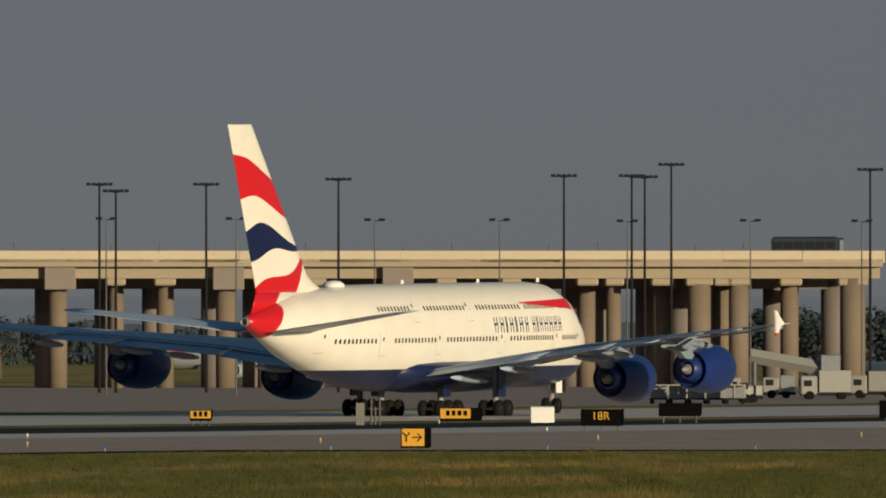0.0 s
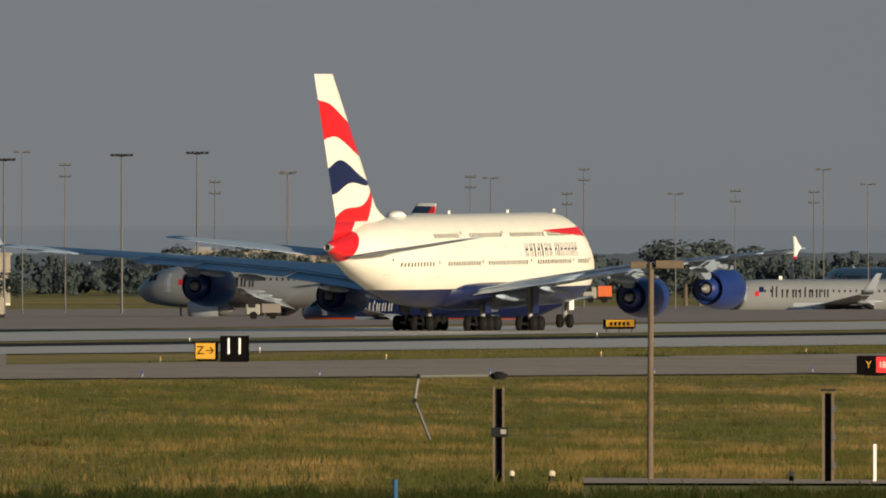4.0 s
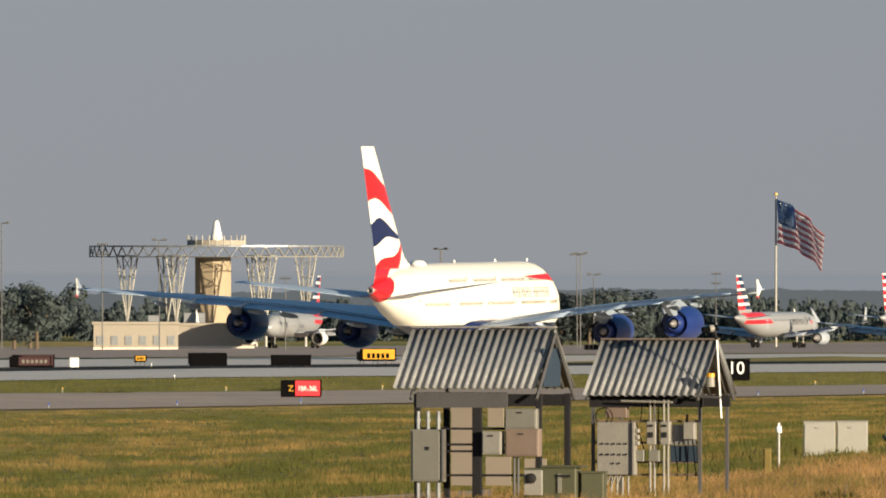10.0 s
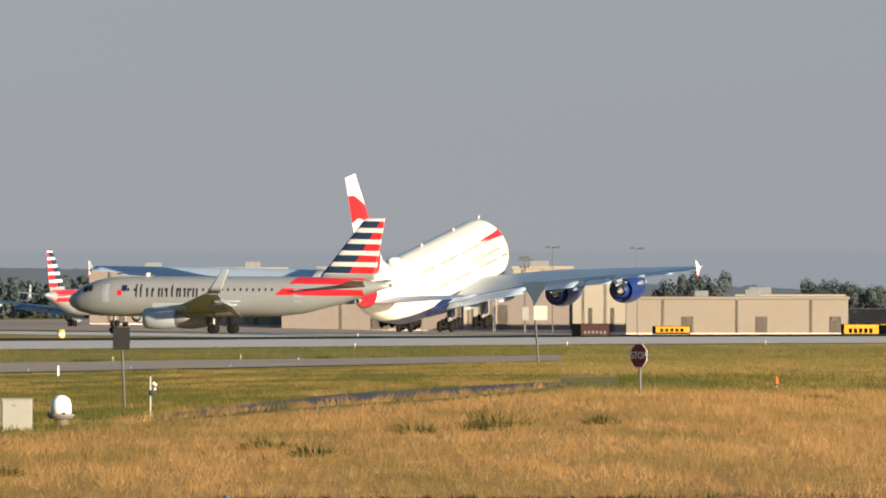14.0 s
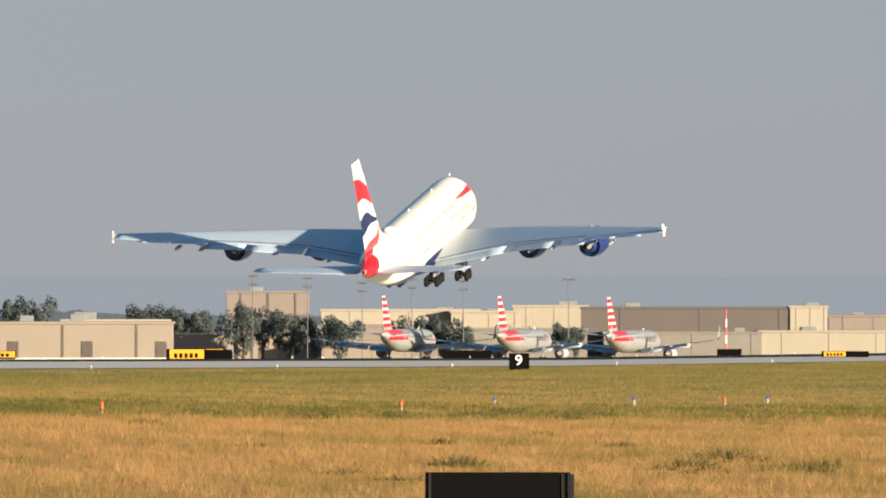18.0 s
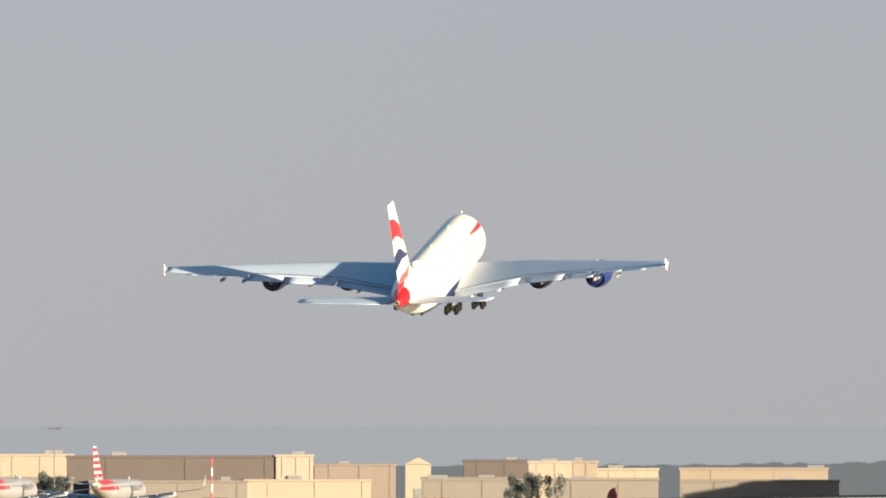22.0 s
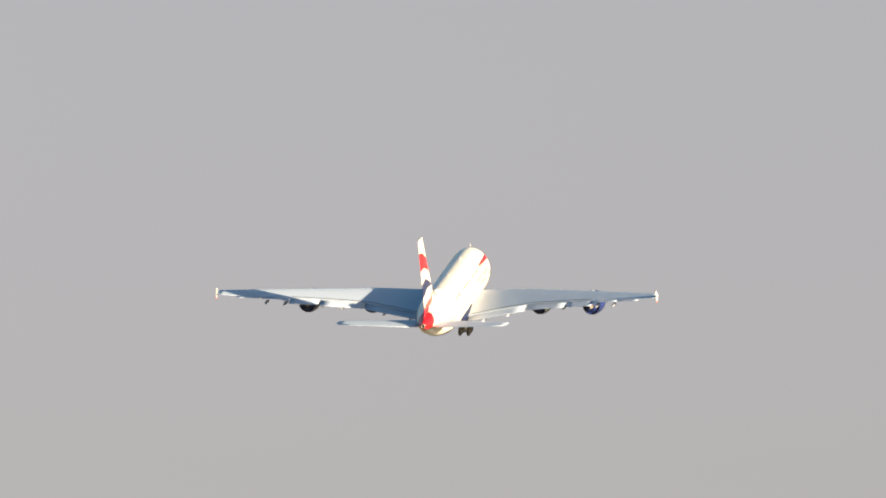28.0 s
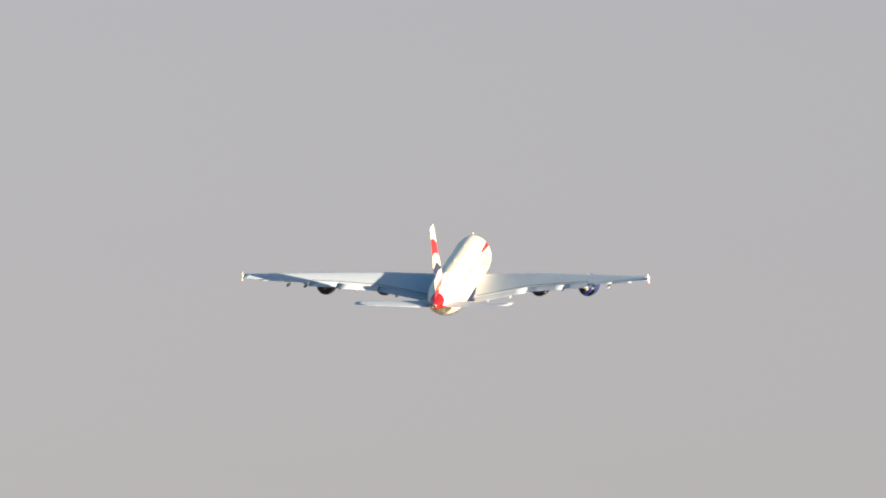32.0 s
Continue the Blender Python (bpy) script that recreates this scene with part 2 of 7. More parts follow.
def rod(bm, p, q, r, r2=None, n=10):
    """A round bar from p to q."""
    p, q = Vector(p), Vector(q)
    d = q - p
    g = bmesh.ops.create_cone(bm, cap_ends=True, segments=n, radius1=r, radius2=r if r2 is None else r2, depth=d.length)["verts"]
    m = Matrix.Translation((p + q) / 2) @ d.to_track_quat("Z", "Y").to_matrix().to_4x4()
    bmesh.ops.transform(bm, matrix=m, verts=g)
    return g


def R(p, q, r, r2=None, n=10):
    bm = bmesh.new()
    rod(bm, p, q, r, r2, n)
    return bm


def loft(rings, caps=True, closed=True):
    """A skin over rings of equal count."""
    bm = bmesh.new()
    vs = [[bm.verts.new(p) for p in ring] for ring in rings]
    n = len(rings[0])
    for a, b in zip(vs, vs[1:]):
        for i in range(n if closed else n - 1):
            j = (i + 1) % n
            bm.faces.new((a[i], a[j], b[j], b[i]))
    if caps:
        bm.faces.new(vs[0][::-1])
        bm.faces.new(vs[-1])
    bmesh.ops.recalc_face_normals(bm, faces=bm.faces)
    return bm


def lathe(profile, axis_p, axis_d, n=28, caps=True):
    """A turned body: profile of (along, radius) from axis_p along axis_d."""
    q = Vector(axis_d).normalized().to_track_quat("Z", "Y").to_matrix()
    rings = []
    for s, r in profile:
        rings.append([Vector(axis_p) + q @ Vector((r * math.cos(2 * math.pi * i / n), r * math.sin(2 * math.pi * i / n), s)) for i in range(n)])
    return loft(rings, caps)


def mesh_np(name, verts, faces, material, parent=None, smooth=False):
    """A mesh from numpy arrays; faces all of one size."""
    me = bpy.data.meshes.new(name)
    verts, faces = np.asarray(verts, np.float32), np.asarray(faces, np.int32)
    k = faces.shape[1]
    me.vertices.add(len(verts))
    me.vertices.foreach_set("co", verts.ravel())
    me.loops.add(faces.size)
    me.loops.foreach_set("vertex_index", faces.ravel())
    me.polygons.add(len(faces))
    me.polygons.foreach_set("loop_start", np.arange(0, faces.size, k, dtype=np.int32))
    if smooth:
        me.polygons.foreach_set("use_smooth", np.ones(len(faces), bool))
    me.update(calc_edges=True)
    me.validate()
    me.materials.append(material)
    ob = new(name, me)
    ob.parent = parent
    return ob


def letters(text, size, material, parent, m, name="lettering", depth=0.01, squeeze=1.0):
    """Lettering as a thin mesh, centred, in the plane of m's x and y."""
    cu = bpy.data.curves.new(name, "FONT")
    cu.body, cu.size, cu.extrude = text, size, depth
    cu.align_x, cu.align_y = "CENTER", "CENTER"
    tmp = bpy.data.objects.new(name, cu)
    scene.collection.objects.link(tmp)
    me = bpy.data.meshes.new_from_object(tmp.evaluated_get(bpy.context.evaluated_depsgraph_get()))
    bpy.data.objects.remove(tmp)
    bpy.data.curves.remove(cu)
    me.name = name
    me.transform(m @ Matrix.Diagonal((squeeze, 1, 1, 1)))
    me.materials.clear()
    me.materials.append(material)
    ob = new(name, me)
    ob.parent = parent
    return ob


# ---- ground ----
def grass_material():
    m = bpy.data.materials.new("mown_and_dry_grass")
    m.use_nodes = True
    nt = m.node_tree
    p = nt.nodes["Principled BSDF"]
    p.inputs["Roughness"].default_value = 0.95
    p.inputs["Specular IOR Level"].default_value = 0.1
    co = nt.nodes.new("ShaderNodeTexCoord")

    def tex(scale, detail, stretch):
        mp = nt.nodes.new("ShaderNodeMapping")
        mp.inputs["Scale"].default_value = stretch
        mp.inputs["Rotation"].default_value = (0, 0, radians(20))
        nt.links.new(co.outputs["Object"], mp.inputs[0])
        n = nt.nodes.new("ShaderNodeTexNoise")
        n.inputs["Scale"].default_value, n.inputs["Detail"].default_value = scale, detail
        nt.links.new(mp.outputs[0], n.inputs["Vector"])
        return n.outputs["Fac"]

    def ramp(fac, stops):
        r = nt.nodes.new("ShaderNodeValToRGB")
        while len(r.color_ramp.elements) < len(stops):
            r.color_ramp.elements.new(0.5)
        for e, (pos, c) in zip(r.color_ramp.elements, stops):
            e.position, e.color = pos, (*c, 1)
        nt.links.new(fac, r.inputs[0])
        return r.outputs[0]

    big = ramp(tex(0.02, 5, (1.0, 0.35, 1)), ((0.36, (0.20, 0.205, 0.058)), (0.5, (0.28, 0.245, 0.08)), (0.6, (0.44, 0.32, 0.125)), (0.72, (0.25, 0.225, 0.075))))
    small = ramp(tex(0.35, 6, (1.0, 0.3, 1)), ((0.3, (0.55, 0.55, 0.5)), (0.7, (1.3, 1.25, 1.2))))
    mul = nt.nodes.new("ShaderNodeMixRGB")
    mul.blend_type = "MULTIPLY"
    mul.inputs[0].default_value = 1
    nt.links.new(big, mul.inputs[1])
    nt.links.new(small, mul.inputs[2])
    nt.links.new(mul.outputs[0], p.inputs["Base Color"])
    bp = nt.nodes.new("ShaderNodeBump")
    bp.inputs["Strength"].default_value, bp.inputs["Distance"].default_value = 0.8, 0.13
    nt.links.new(tex(1.4, 3, (1, 1, 1)), bp.inputs["Height"])
    nt.links.new(bp.outputs[0], p.inputs["Normal"])
    return m


M["grass"] = grass_material()


def build_ground():
    us = np.concatenate([np.arange(-2500, 11501, 100.0)])
    fine = [math.degrees(radians(TH0) - u / F) for u in us]
    rest = np.linspace(fine[-1] - 4, fine[0] - 360 + 4, 80)
    ths = np.array(fine + list(rest))
    ds = np.concatenate([np.array([0.01, 0.8]), np.arange(2, 60, 6.0), np.arange(60, 380, 12.0), np.arange(380, 700, 5.0), np.arange(700, 2000, 8.0), np.arange(2000, 5000, 30.0), np.array([5200, 6000, 9000, 20000.0])])
    verts = []
    for k, th in enumerate(ths):
        u = us[k] if k < len(us) else (11500.0 if k - len(us) < 40 else -2500.0)
        for d in ds:
            verts.append((-d * math.sin(radians(th)), d * math.cos(radians(th)), land(u, d)))
    n, m = len(ths), len(ds)
    faces = []
    for i in range(n):
        j = (i + 1) % n
        for k in range(m - 1):
            faces.append((i * m + k, j * m + k, j * m + k + 1, i * m + k + 1))
    ob = mesh_np("ground", verts, faces, M["grass"], smooth=True)
    return tagged(ob, "wide airfield ground with green and dry golden grass", "ground", kind="structure")


def strip(name, u0, u1, near, far, material, lift=0.03, label="", step=60.0, by="x", rows=3):
    """A paved band between two lines; near and far are distances or offsets, fixed or functions of the bearing."""
    verts, faces = [], []
    us = np.linspace(u0, u1, max(2, int(abs(u1 - u0) / step)))
    for u in us:
        a = near(u) if callable(near) else near
        b = far(u) if callable(far) else far
        for k in range(rows):
            q = a + (b - a) * k / (rows - 1)
            d = across(u, q) if by == "x" else q
            verts.append(at(u, d, land(u, d) + lift))
    for i in range(len(us) - 1):
        for k in range(rows - 1):
            o = i * rows + k
            faces.append((o, o + rows, o + rows + 1, o + 1))
    ob = mesh_np(name, [tuple(v) for v in verts], faces, material, smooth=True)
    return tagged(ob, label, name.split("_")[0], kind="structure")


build_ground()
strip("runway", -2400, 11400, 417, 442, M["concrete"], 0.05, "pale concrete runway with a dark far edge")
strip("runway", -2400, 11400, 738, 806, M["concrete"], 0.06, "long pale concrete take-off runway")
strip("shoulder", -2400, 11400, 442, 476, M["tarmac"], 0.05, "dark strip along the runway's far edge")
strip("taxiway", -2400, 6400, 331, 372, M["asphalt"], 0.05, "grey asphalt taxiway beside the runway")
strip("taxiway", -2400, 1330, 372, 417, M["asphalt"], 0.05, "grey asphalt taxiway apron joining the runway")
strip("apron", -2400, 7200, 835, 1250, M["apron"], 0.05, "dusty brown concrete apron before the terminals, haze in its tone")
strip("road", -2400, 4900, 320, 408, M["roadway"], 0.06, "narrow asphalt perimeter road", by="d")
strip("road", 4900, 6600, 320, 408, M["darkroad"], 0.06, "darker resurfaced stretch of the perimeter road", by="d")
LANE_U, LANE_NEAR, LANE_FAR = (5640, 5718, 6007, 6207, 6357, 6420), (391, 383, 359, 346, 331, 324), (389, 376, 343, 331, 322, 321)
# the lane's dark tone holds the shade of the grass along it
strip("lane", 5640, 6420, lambda u: meet(u, float(np.interp(u, LANE_U, LANE_NEAR))), lambda u: meet(u, float(np.interp(u, LANE_U, LANE_FAR))) + 1, M["darkroad"], 0.04, "curving service lane through the grass, shade in its dark tone", by="d", step=20)
strip("lane", 2350, 4800, lambda u: float(np.interp(u, (2350, 3100, 3700, 4800), (456, 450, 447, 495))), lambda u: float(np.interp(u, (2350, 3100, 3700, 4800), (474, 468, 466, 520))), M["roadway"], 0.05, "narrow pale track across the field", by="d")


# ---- the large airliner ----
def ell(a, zb, zt, w, n=40, pw=2.0):
    """A fuselage ring at a metres behind the nose."""
    zc, h = (zb + zt) / 2, (zt - zb) / 2
    out = []
    for i in range(n):
        t = 2 * math.pi * i / n
        c, s = math.cos(t), math.sin(t)
        out.append((w * math.copysign(abs(c) ** (2 / pw), c), -a, zc + h * math.copysign(abs(s) ** (2 / pw), s)))
    return out


def interp_rings(stations, step=1.0):
    """Fuselage rings drawn smoothly through the given stations (a, bottom, top, half width)."""
    st = np.array(stations)
    aa = np.concatenate([np.array([0, .1, .25, .5, .8, 1.2, 1.7, 2.3, 3.0]), np.arange(4, st[-1, 0], step), [st[-1, 0]]])
    aa = aa[aa <= st[-1, 0]]
    return [ell(a, *[float(np.interp(a, st[:, 0], st[:, k])) for k in (1, 2, 3)]) for a in aa]


def aerofoil(le, chord, z, thick, axis, y, n=18):
    """Section points: le is the distance aft of the leading edge; axis 'wing' lies flat, 'fin' stands."""
    pts = []
    for i in range(n):
        t = i / n
        if t < 0.5:
            x = (1 - math.cos(math.pi * t * 2)) / 2
            s = 1
        else:
            x = (1 + math.cos(math.pi * (t - 0.5) * 2)) / 2
            s = -1
        th = thick * 2.6 * (0.2969 * math.sqrt(max(x, 0)) - 0.126 * x - 0.3516 * x * x + 0.2843 * x ** 3 - 0.1015 * x ** 4) * 2
        if axis == "wing":
            pts.append((y, -(le + chord * x), z + s * th * 0.5 - 0.25 * thick * x))
        else:
            pts.append((s * th * 0.5, -(le + chord * x), z))
    return pts


def livery(name, pick):
    """A paint scheme whose colours meet at lines in the thing's own space: pick builds the masks."""
    m = bpy.data.materials.new(name)
    m.use_nodes = True
    nt = m.node_tree
    p = nt.nodes["Principled BSDF"]
    p.inputs["Roughness"].default_value = 0.33
    p.inputs["Coat Weight"].default_value = 0.2
    co = nt.nodes.new("ShaderNodeTexCoord")
    xyz = nt.nodes.new("ShaderNodeSeparateXYZ")
    nt.links.new(co.outputs["Object"], xyz.inputs[0])

    def num(op, a, b=None):
        k = nt.nodes.new("ShaderNodeMath")
        k.operation = op
        for i, v in enumerate((a, b)):
            if v is None:
                continue
            if isinstance(v, (int, float)):
                k.inputs[i].default_value = v
            else:
                nt.links.new(v, k.inputs[i])
        return k.outputs[0]

    def over(base, top, mask):
        k = nt.nodes.new("ShaderNodeMixRGB")
        for i, v in ((1, base), (2, top)):
            if isinstance(v, tuple):
                k.inputs[i].default_value = (*v, 1)
            else:
                nt.links.new(v, k.inputs[i])
        nt.links.new(mask, k.inputs[0])
        return k.outputs[0]

    col = pick(xyz.outputs, num, over)
    n1 = nt.nodes.new("ShaderNodeTexNoise")
    n1.inputs["Scale"].default_value, n1.inputs["Detail"].default_value = 0.5, 5
    nt.links.new(co.outputs["Object"], n1.inputs["Vector"])
    grime = nt.nodes.new("ShaderNodeMixRGB")
    grime.blend_type = "MULTIPLY"
    grime.inputs[2].default_value = (0.86, 0.85, 0.83, 1)
    nt.links.new(n1.outputs["Fac"], grime.inputs[0])
    nt.links.new(col, grime.inputs[1])
    nt.links.new(grime.outputs[0], p.inputs["Base Color"])
    return m


WHITE, NAVY, RED = (0.80, 0.77, 0.69), (0.008, 0.015, 0.068), (0.58, 0.012, 0.018)


def paint_hull(c, num, over):
    y, z = c[1], c[2]
    a = num("SUBTRACT", 35.0, y)
    belly = num("MULTIPLY", num("LESS_THAN", z, 4.05), num("LESS_THAN", a, 60))
    col = over(WHITE, NAVY, belly)
    cone = num("GREATER_THAN", num("ADD", a, num("MULTIPLY", z, 0.9)), 71.3)
    return over(col, RED, cone)


def paint_fin(c, num, over):
    y, z = c[1], c[2]
    a = num("SUBTRACT", 35.0, y)
    # s runs from the leading edge (0) to the trailing edge (1), h up the fin
    h = num("DIVIDE", num("SUBTRACT", z, 10.4), 13.7)
    le = num("ADD", 55.3, num("MULTIPLY", h, 11.5))
    ch = num("SUBTRACT", 10.6, num("MULTIPLY", h, 6.2))
    s = num("DIVIDE", num("SUBTRACT", a, le), ch)

    def edge(k0, k1, k2):
        return num("ADD", k0, num("MULTIPLY", s, num("ADD", k1, num("MULTIPLY", s, k2))))

    def ripple(e, amp, ph):
        return num("ADD", e, num("MULTIPLY", num("SINE", num("MULTIPLY", num("SUBTRACT", s, ph), 6.283)), amp))

    def band(lo, hi):
        return num("MULTIPLY", num("GREATER_THAN", h, lo), num("LESS_THAN", h, hi))

    col = over(WHITE, RED, band(ripple(edge(0.45, 0.26, -0.14), .018, .35), ripple(edge(0.68, 0.21, -0.05), .014, .3)))
    col = over(col, NAVY, band(ripple(edge(0.285, -0.13, 0.06), .030, .28), ripple(edge(0.30, 0.22, -0.13), .032, .36)))
    low = num("MULTIPLY", num("LESS_THAN", h, ripple(edge(0.205, -0.16, -0.03), -.028, .1)), num("GREATER_THAN", s, num("SUBTRACT", 0.36, num("MULTIPLY", h, 1.9))))
    return over(col, RED, low)


M["hull"] = livery("airliner_hull_paint", paint_hull)
M["fin"] = livery("airliner_fin_paint", paint_fin)

HULL = ((0, 5.0, 5.15, .05), (.25, 4.5, 5.75, .6), (.8, 3.9, 6.5, 1.15), (2, 3.2, 7.55, 1.95), (4, 2.65, 8.9, 2.75), (6.5, 2.35, 10.2, 3.28),
        (9.5, 2.25, 10.85, 3.52), (13, 2.2, 11.0, 3.57), (45, 2.2, 11.0, 3.57), (50, 2.6, 10.95, 3.5), (55, 3.55, 10.7, 3.15),
        (60, 4.9, 10.2, 2.45), (64, 6.3, 9.3, 1.45), (66.6, 7.3, 8.75, .8), (67.9, 7.75, 8.5, .42))


def hull_half_width(a, z):
    st = np.array(HULL)
    zb, zt, w = (float(np.interp(a, st[:, 0], st[:, k])) for k in (1, 2, 3))
    k = (z - (zb + zt) / 2) / ((zt - zb) / 2)
    return w * math.sqrt(max(0.0, 1 - k * k))


def shift(ob):
    """Moves a part's mesh from nose-based to gear-based space."""
    ob.data.transform(Matrix.Translation((0, 35, 0)))
    return ob


def hull_patch(a0, a1, z0, z1, out=0.015, side=1, slant=0.0, na=4, nz=4):
    """A thin skin patch that follows the hull's side."""
    rings = []
    for i in range(na + 1):
        ring = []
        for j in range(nz + 1):
            z = z0 + (z1 - z0) * j / nz
            a = a0 + (a1 - a0) * i / na + slant * (z - z0)
            ring.append((side * (hull_half_width(a, z) + out), -a, z))
        rings.append(ring)
    return loft(rings, caps=False, closed=False)


def nacelle(y, a0, z, wing, side):
    prof = ((0, 1.55), (.12, 1.75), (.6, 1.93), (1.6, 2.0), (3.0, 1.97), (4.4, 1.80), (5.5, 1.52))
    part("nacelle_cowl", lathe(prof, (y, -a0, z), (0, -1, 0), 36, caps=False), M["blue"], wing, "dark blue engine cowling", True)
    part("intake_lip", lathe(((-.02, 1.50), (-.1, 1.6), (-.04, 1.70), (.14, 1.77)), (y, -a0, z), (0, -1, 0), 36, caps=False), M["steel"], wing, "polished metal intake lip", True)
    part("intake_fan", lathe(((.9, .02), (1.0, 1.5), (1.05, 1.52)), (y, -a0, z), (0, -1, 0), 30), M["dark"], wing, "dark fan face")
    # blue on duct and core cowl stands for haze over their shade
    part("fan_duct", lathe(((0, 1.50), (1.5, 1.58), (4.2, 1.56), (5.5, 1.48)), (y, -a0, z), (0, -1, 0), 36, caps=False), M["blue"], wing, "dark blue bypass duct", True)
    part("core_nozzle", lathe(((3.4, 1.32), (4.9, 1.24), (6.0, .74), (6.05, .66), (5.2, .64)), (y, -a0, z), (0, -1, 0), 30), M["blue"], wing, "blue core cowl", True)
    # ring added to close the duct, so no black opening shows
    part("fan_exit_ring", lathe(((4.95, 1.15), (5.02, 1.5)), (y, -a0, z), (0, -1, 0), 36, caps=False), M["blue"], wing, "added blue ring that closes off the duct's dark opening", True)
    part("exhaust_plug", lathe(((5.0, .5), (6.2, .42), (7.0, .05)), (y, -a0, z), (0, -1, 0), 20), M["hot"], wing, "dark metal exhaust plug", True)


def fairing(y, a, z, length, wing, tip="white"):
    prof = [(length * t, .27 * math.sin(math.pi * min(1, t * .92 + .08)) ** .6 + .02) for t in np.linspace(0, 1, 12)]
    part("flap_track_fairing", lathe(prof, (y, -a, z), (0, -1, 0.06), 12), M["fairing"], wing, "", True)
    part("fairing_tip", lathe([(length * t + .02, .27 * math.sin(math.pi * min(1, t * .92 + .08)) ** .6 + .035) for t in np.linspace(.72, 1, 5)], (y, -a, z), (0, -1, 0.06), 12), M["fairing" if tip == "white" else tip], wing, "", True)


WING = ((2.2, 19.4, 40.2, 4.3, 2.3), (3.8, 20.7, 40.3, 4.5, 2.1), (9, 24.8, 40.5, 5.2, 1.7), (14.9, 29.3, 41.0, 5.95, 1.25), (22, 35.0, 44.2, 6.6, .85),
        (30, 41.3, 48.0, 7.25, .6), (37, 46.8, 51.4, 7.8, .4), (40.0, 49.2, 52.6, 8.05, .22))


def build_wing(plane, side):
    st = np.array(WING)
    wing = part("wing", loft([aerofoil(r[1], r[2] - r[1], r[3], r[4], "wing", side * r[0]) for r in
                              [[float(np.interp(y, st[:, 0], st[:, k])) for k in range(5)] for y in np.linspace(2.2, 40.0, 40)]]), M["wing"], plane,
                "long swept grey wing, tinted with the blue of its shade", True)
    g = lambda y, k: float(np.interp(y, st[:, 0], st[:, k]))
    # flaps and ailerons, let down a little
    for y0, y1, drop in ((3.9, 14.6, .34), (14.8, 22.4, .3), (22.6, 27.6, .26), (27.8, 32.4, .12), (32.6, 36.6, .1)):
        rings = []
        for y in np.linspace(y0, y1, 5):
            te, z = g(y, 2), g(y, 3) - .25 * g(y, 4)
            rings.append(aerofoil(te - .9, 3.1 if y < 28 else 1.6, z + .02 - drop * .1, .26, "wing", side * y, 10))
        fl = loft(rings)
        for v in fl.verts:
            yy = abs(v.co.x)
            aft = -v.co.y - (g(yy, 2) - .9)
            v.co.z -= max(0, aft) * drop * .5
        part("flap" if y0 < 28 else "aileron", fl, M["wing"], wing, "", True)
    # the dark hinge slot in front of the flaps
    for y0, y1 in ((4.2, 14.6), (14.8, 27.4)):
        rings = []
        for y in np.linspace(y0, y1, 14):
            le, ch, z, th = g(y, 1), g(y, 2) - g(y, 1), g(y, 3), g(y, 4)
            ring = []
            for off, up in ((-.12, -.05), (-.12, .025), (.1, .025), (.1, -.05)):
                x = 1 - 1.15 / ch + off / ch
                half = th * 2.6 * (0.2969 * math.sqrt(x) - 0.126 * x - 0.3516 * x * x + 0.2843 * x ** 3 - 0.1015 * x ** 4)
                ring.append((side * y, -(le + ch * x), z + half - .25 * th * x + up))
            rings.append(ring)
        part("flap_slot", loft(rings), M["dark"], wing, "dark slot before the flaps")
    # slats along the leading edge
    for y0, y1 in ((4.4, 13.2), (16.8, 23.4), (27.2, 38.6)):
        rings = [aerofoil(g(y, 1) - .55, 1.3, g(y, 3) - .25, .34, "wing", side * y, 10) for y in np.linspace(y0, y1, 6)]
        part("slat", loft(rings), M["silver"], wing, "pale metal leading-edge slat", True)
    nacelle(side * 15.2, 25.2, 3.2, wing, side)
    nacelle(side * 25.8, 32.5, 4.12, wing, side)
    for y, a0, a1, zc in ((15.2, 26.5, 35.0, 3.2), (25.8, 33.7, 42.5, 4.12)):
        bm = bmesh.new()
        zt = g(y, 3)
        vs = [bm.verts.new((side * y + s * .28, -a, z)) for s in (-1, 1) for a, z in ((a0, zc + 1.9), (a0 + 3, zt - .1), (a1, zt - .2), (a1 - 3.2, zc + .9), (a0 + 4, zc + .8))]
        for o in (0, 5):
            bm.faces.new(vs[o:o + 5])
        for i in range(5):
            bm.faces.new((vs[i], vs[(i + 1) % 5], vs[5 + (i + 1) % 5], vs[5 + i]))
        bmesh.ops.recalc_face_normals(bm, faces=bm.faces)
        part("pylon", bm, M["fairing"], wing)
    for y, ln, tip in ((6.6, 7, "wing"), (11.2, 7, "wing"), (18.6, 6.4, "white"), (21.9, 5.6, "white"), (28.4, 5.0, "white"), (31.6, 4.0, "white")):
        fairing(side * y, g(y, 2) - ln * .62, g(y, 3) - g(y, 4) * .5 - .95, ln, wing, tip)
    # wingtip fence
    bm = bmesh.new()
    y = 40.1
    prof = ((50.7, 8.05), (51.6, 8.6), (52.2, 9.1), (52.5, 9.15), (52.3, 8.1), (52.35, 7.15), (52.1, 7.15), (51.4, 7.8))
    lo = [bm.verts.new((side * (y - .07), -a, z)) for a, z in prof]
    hi = [bm.verts.new((side * (y + .07), -a, z)) for a, z in prof]
    bm.faces.new(lo)
    bm.faces.new(hi)
    for i in range(len(prof)):
        j = (i + 1) % len(prof)
        bm.faces.new((lo[i], lo[j], hi[j], hi[i]))
    bmesh.ops.recalc_face_normals(bm, faces=bm.faces)
    part("wingtip_fence", bm, M["white"], wing, "white arrow-shaped wingtip fence")
    # grey skin over the white inner face, in place of its shade
    skin = bmesh.new()
    skin.faces.new([skin.verts.new((side * (y - .075), -a, z)) for a, z in prof])
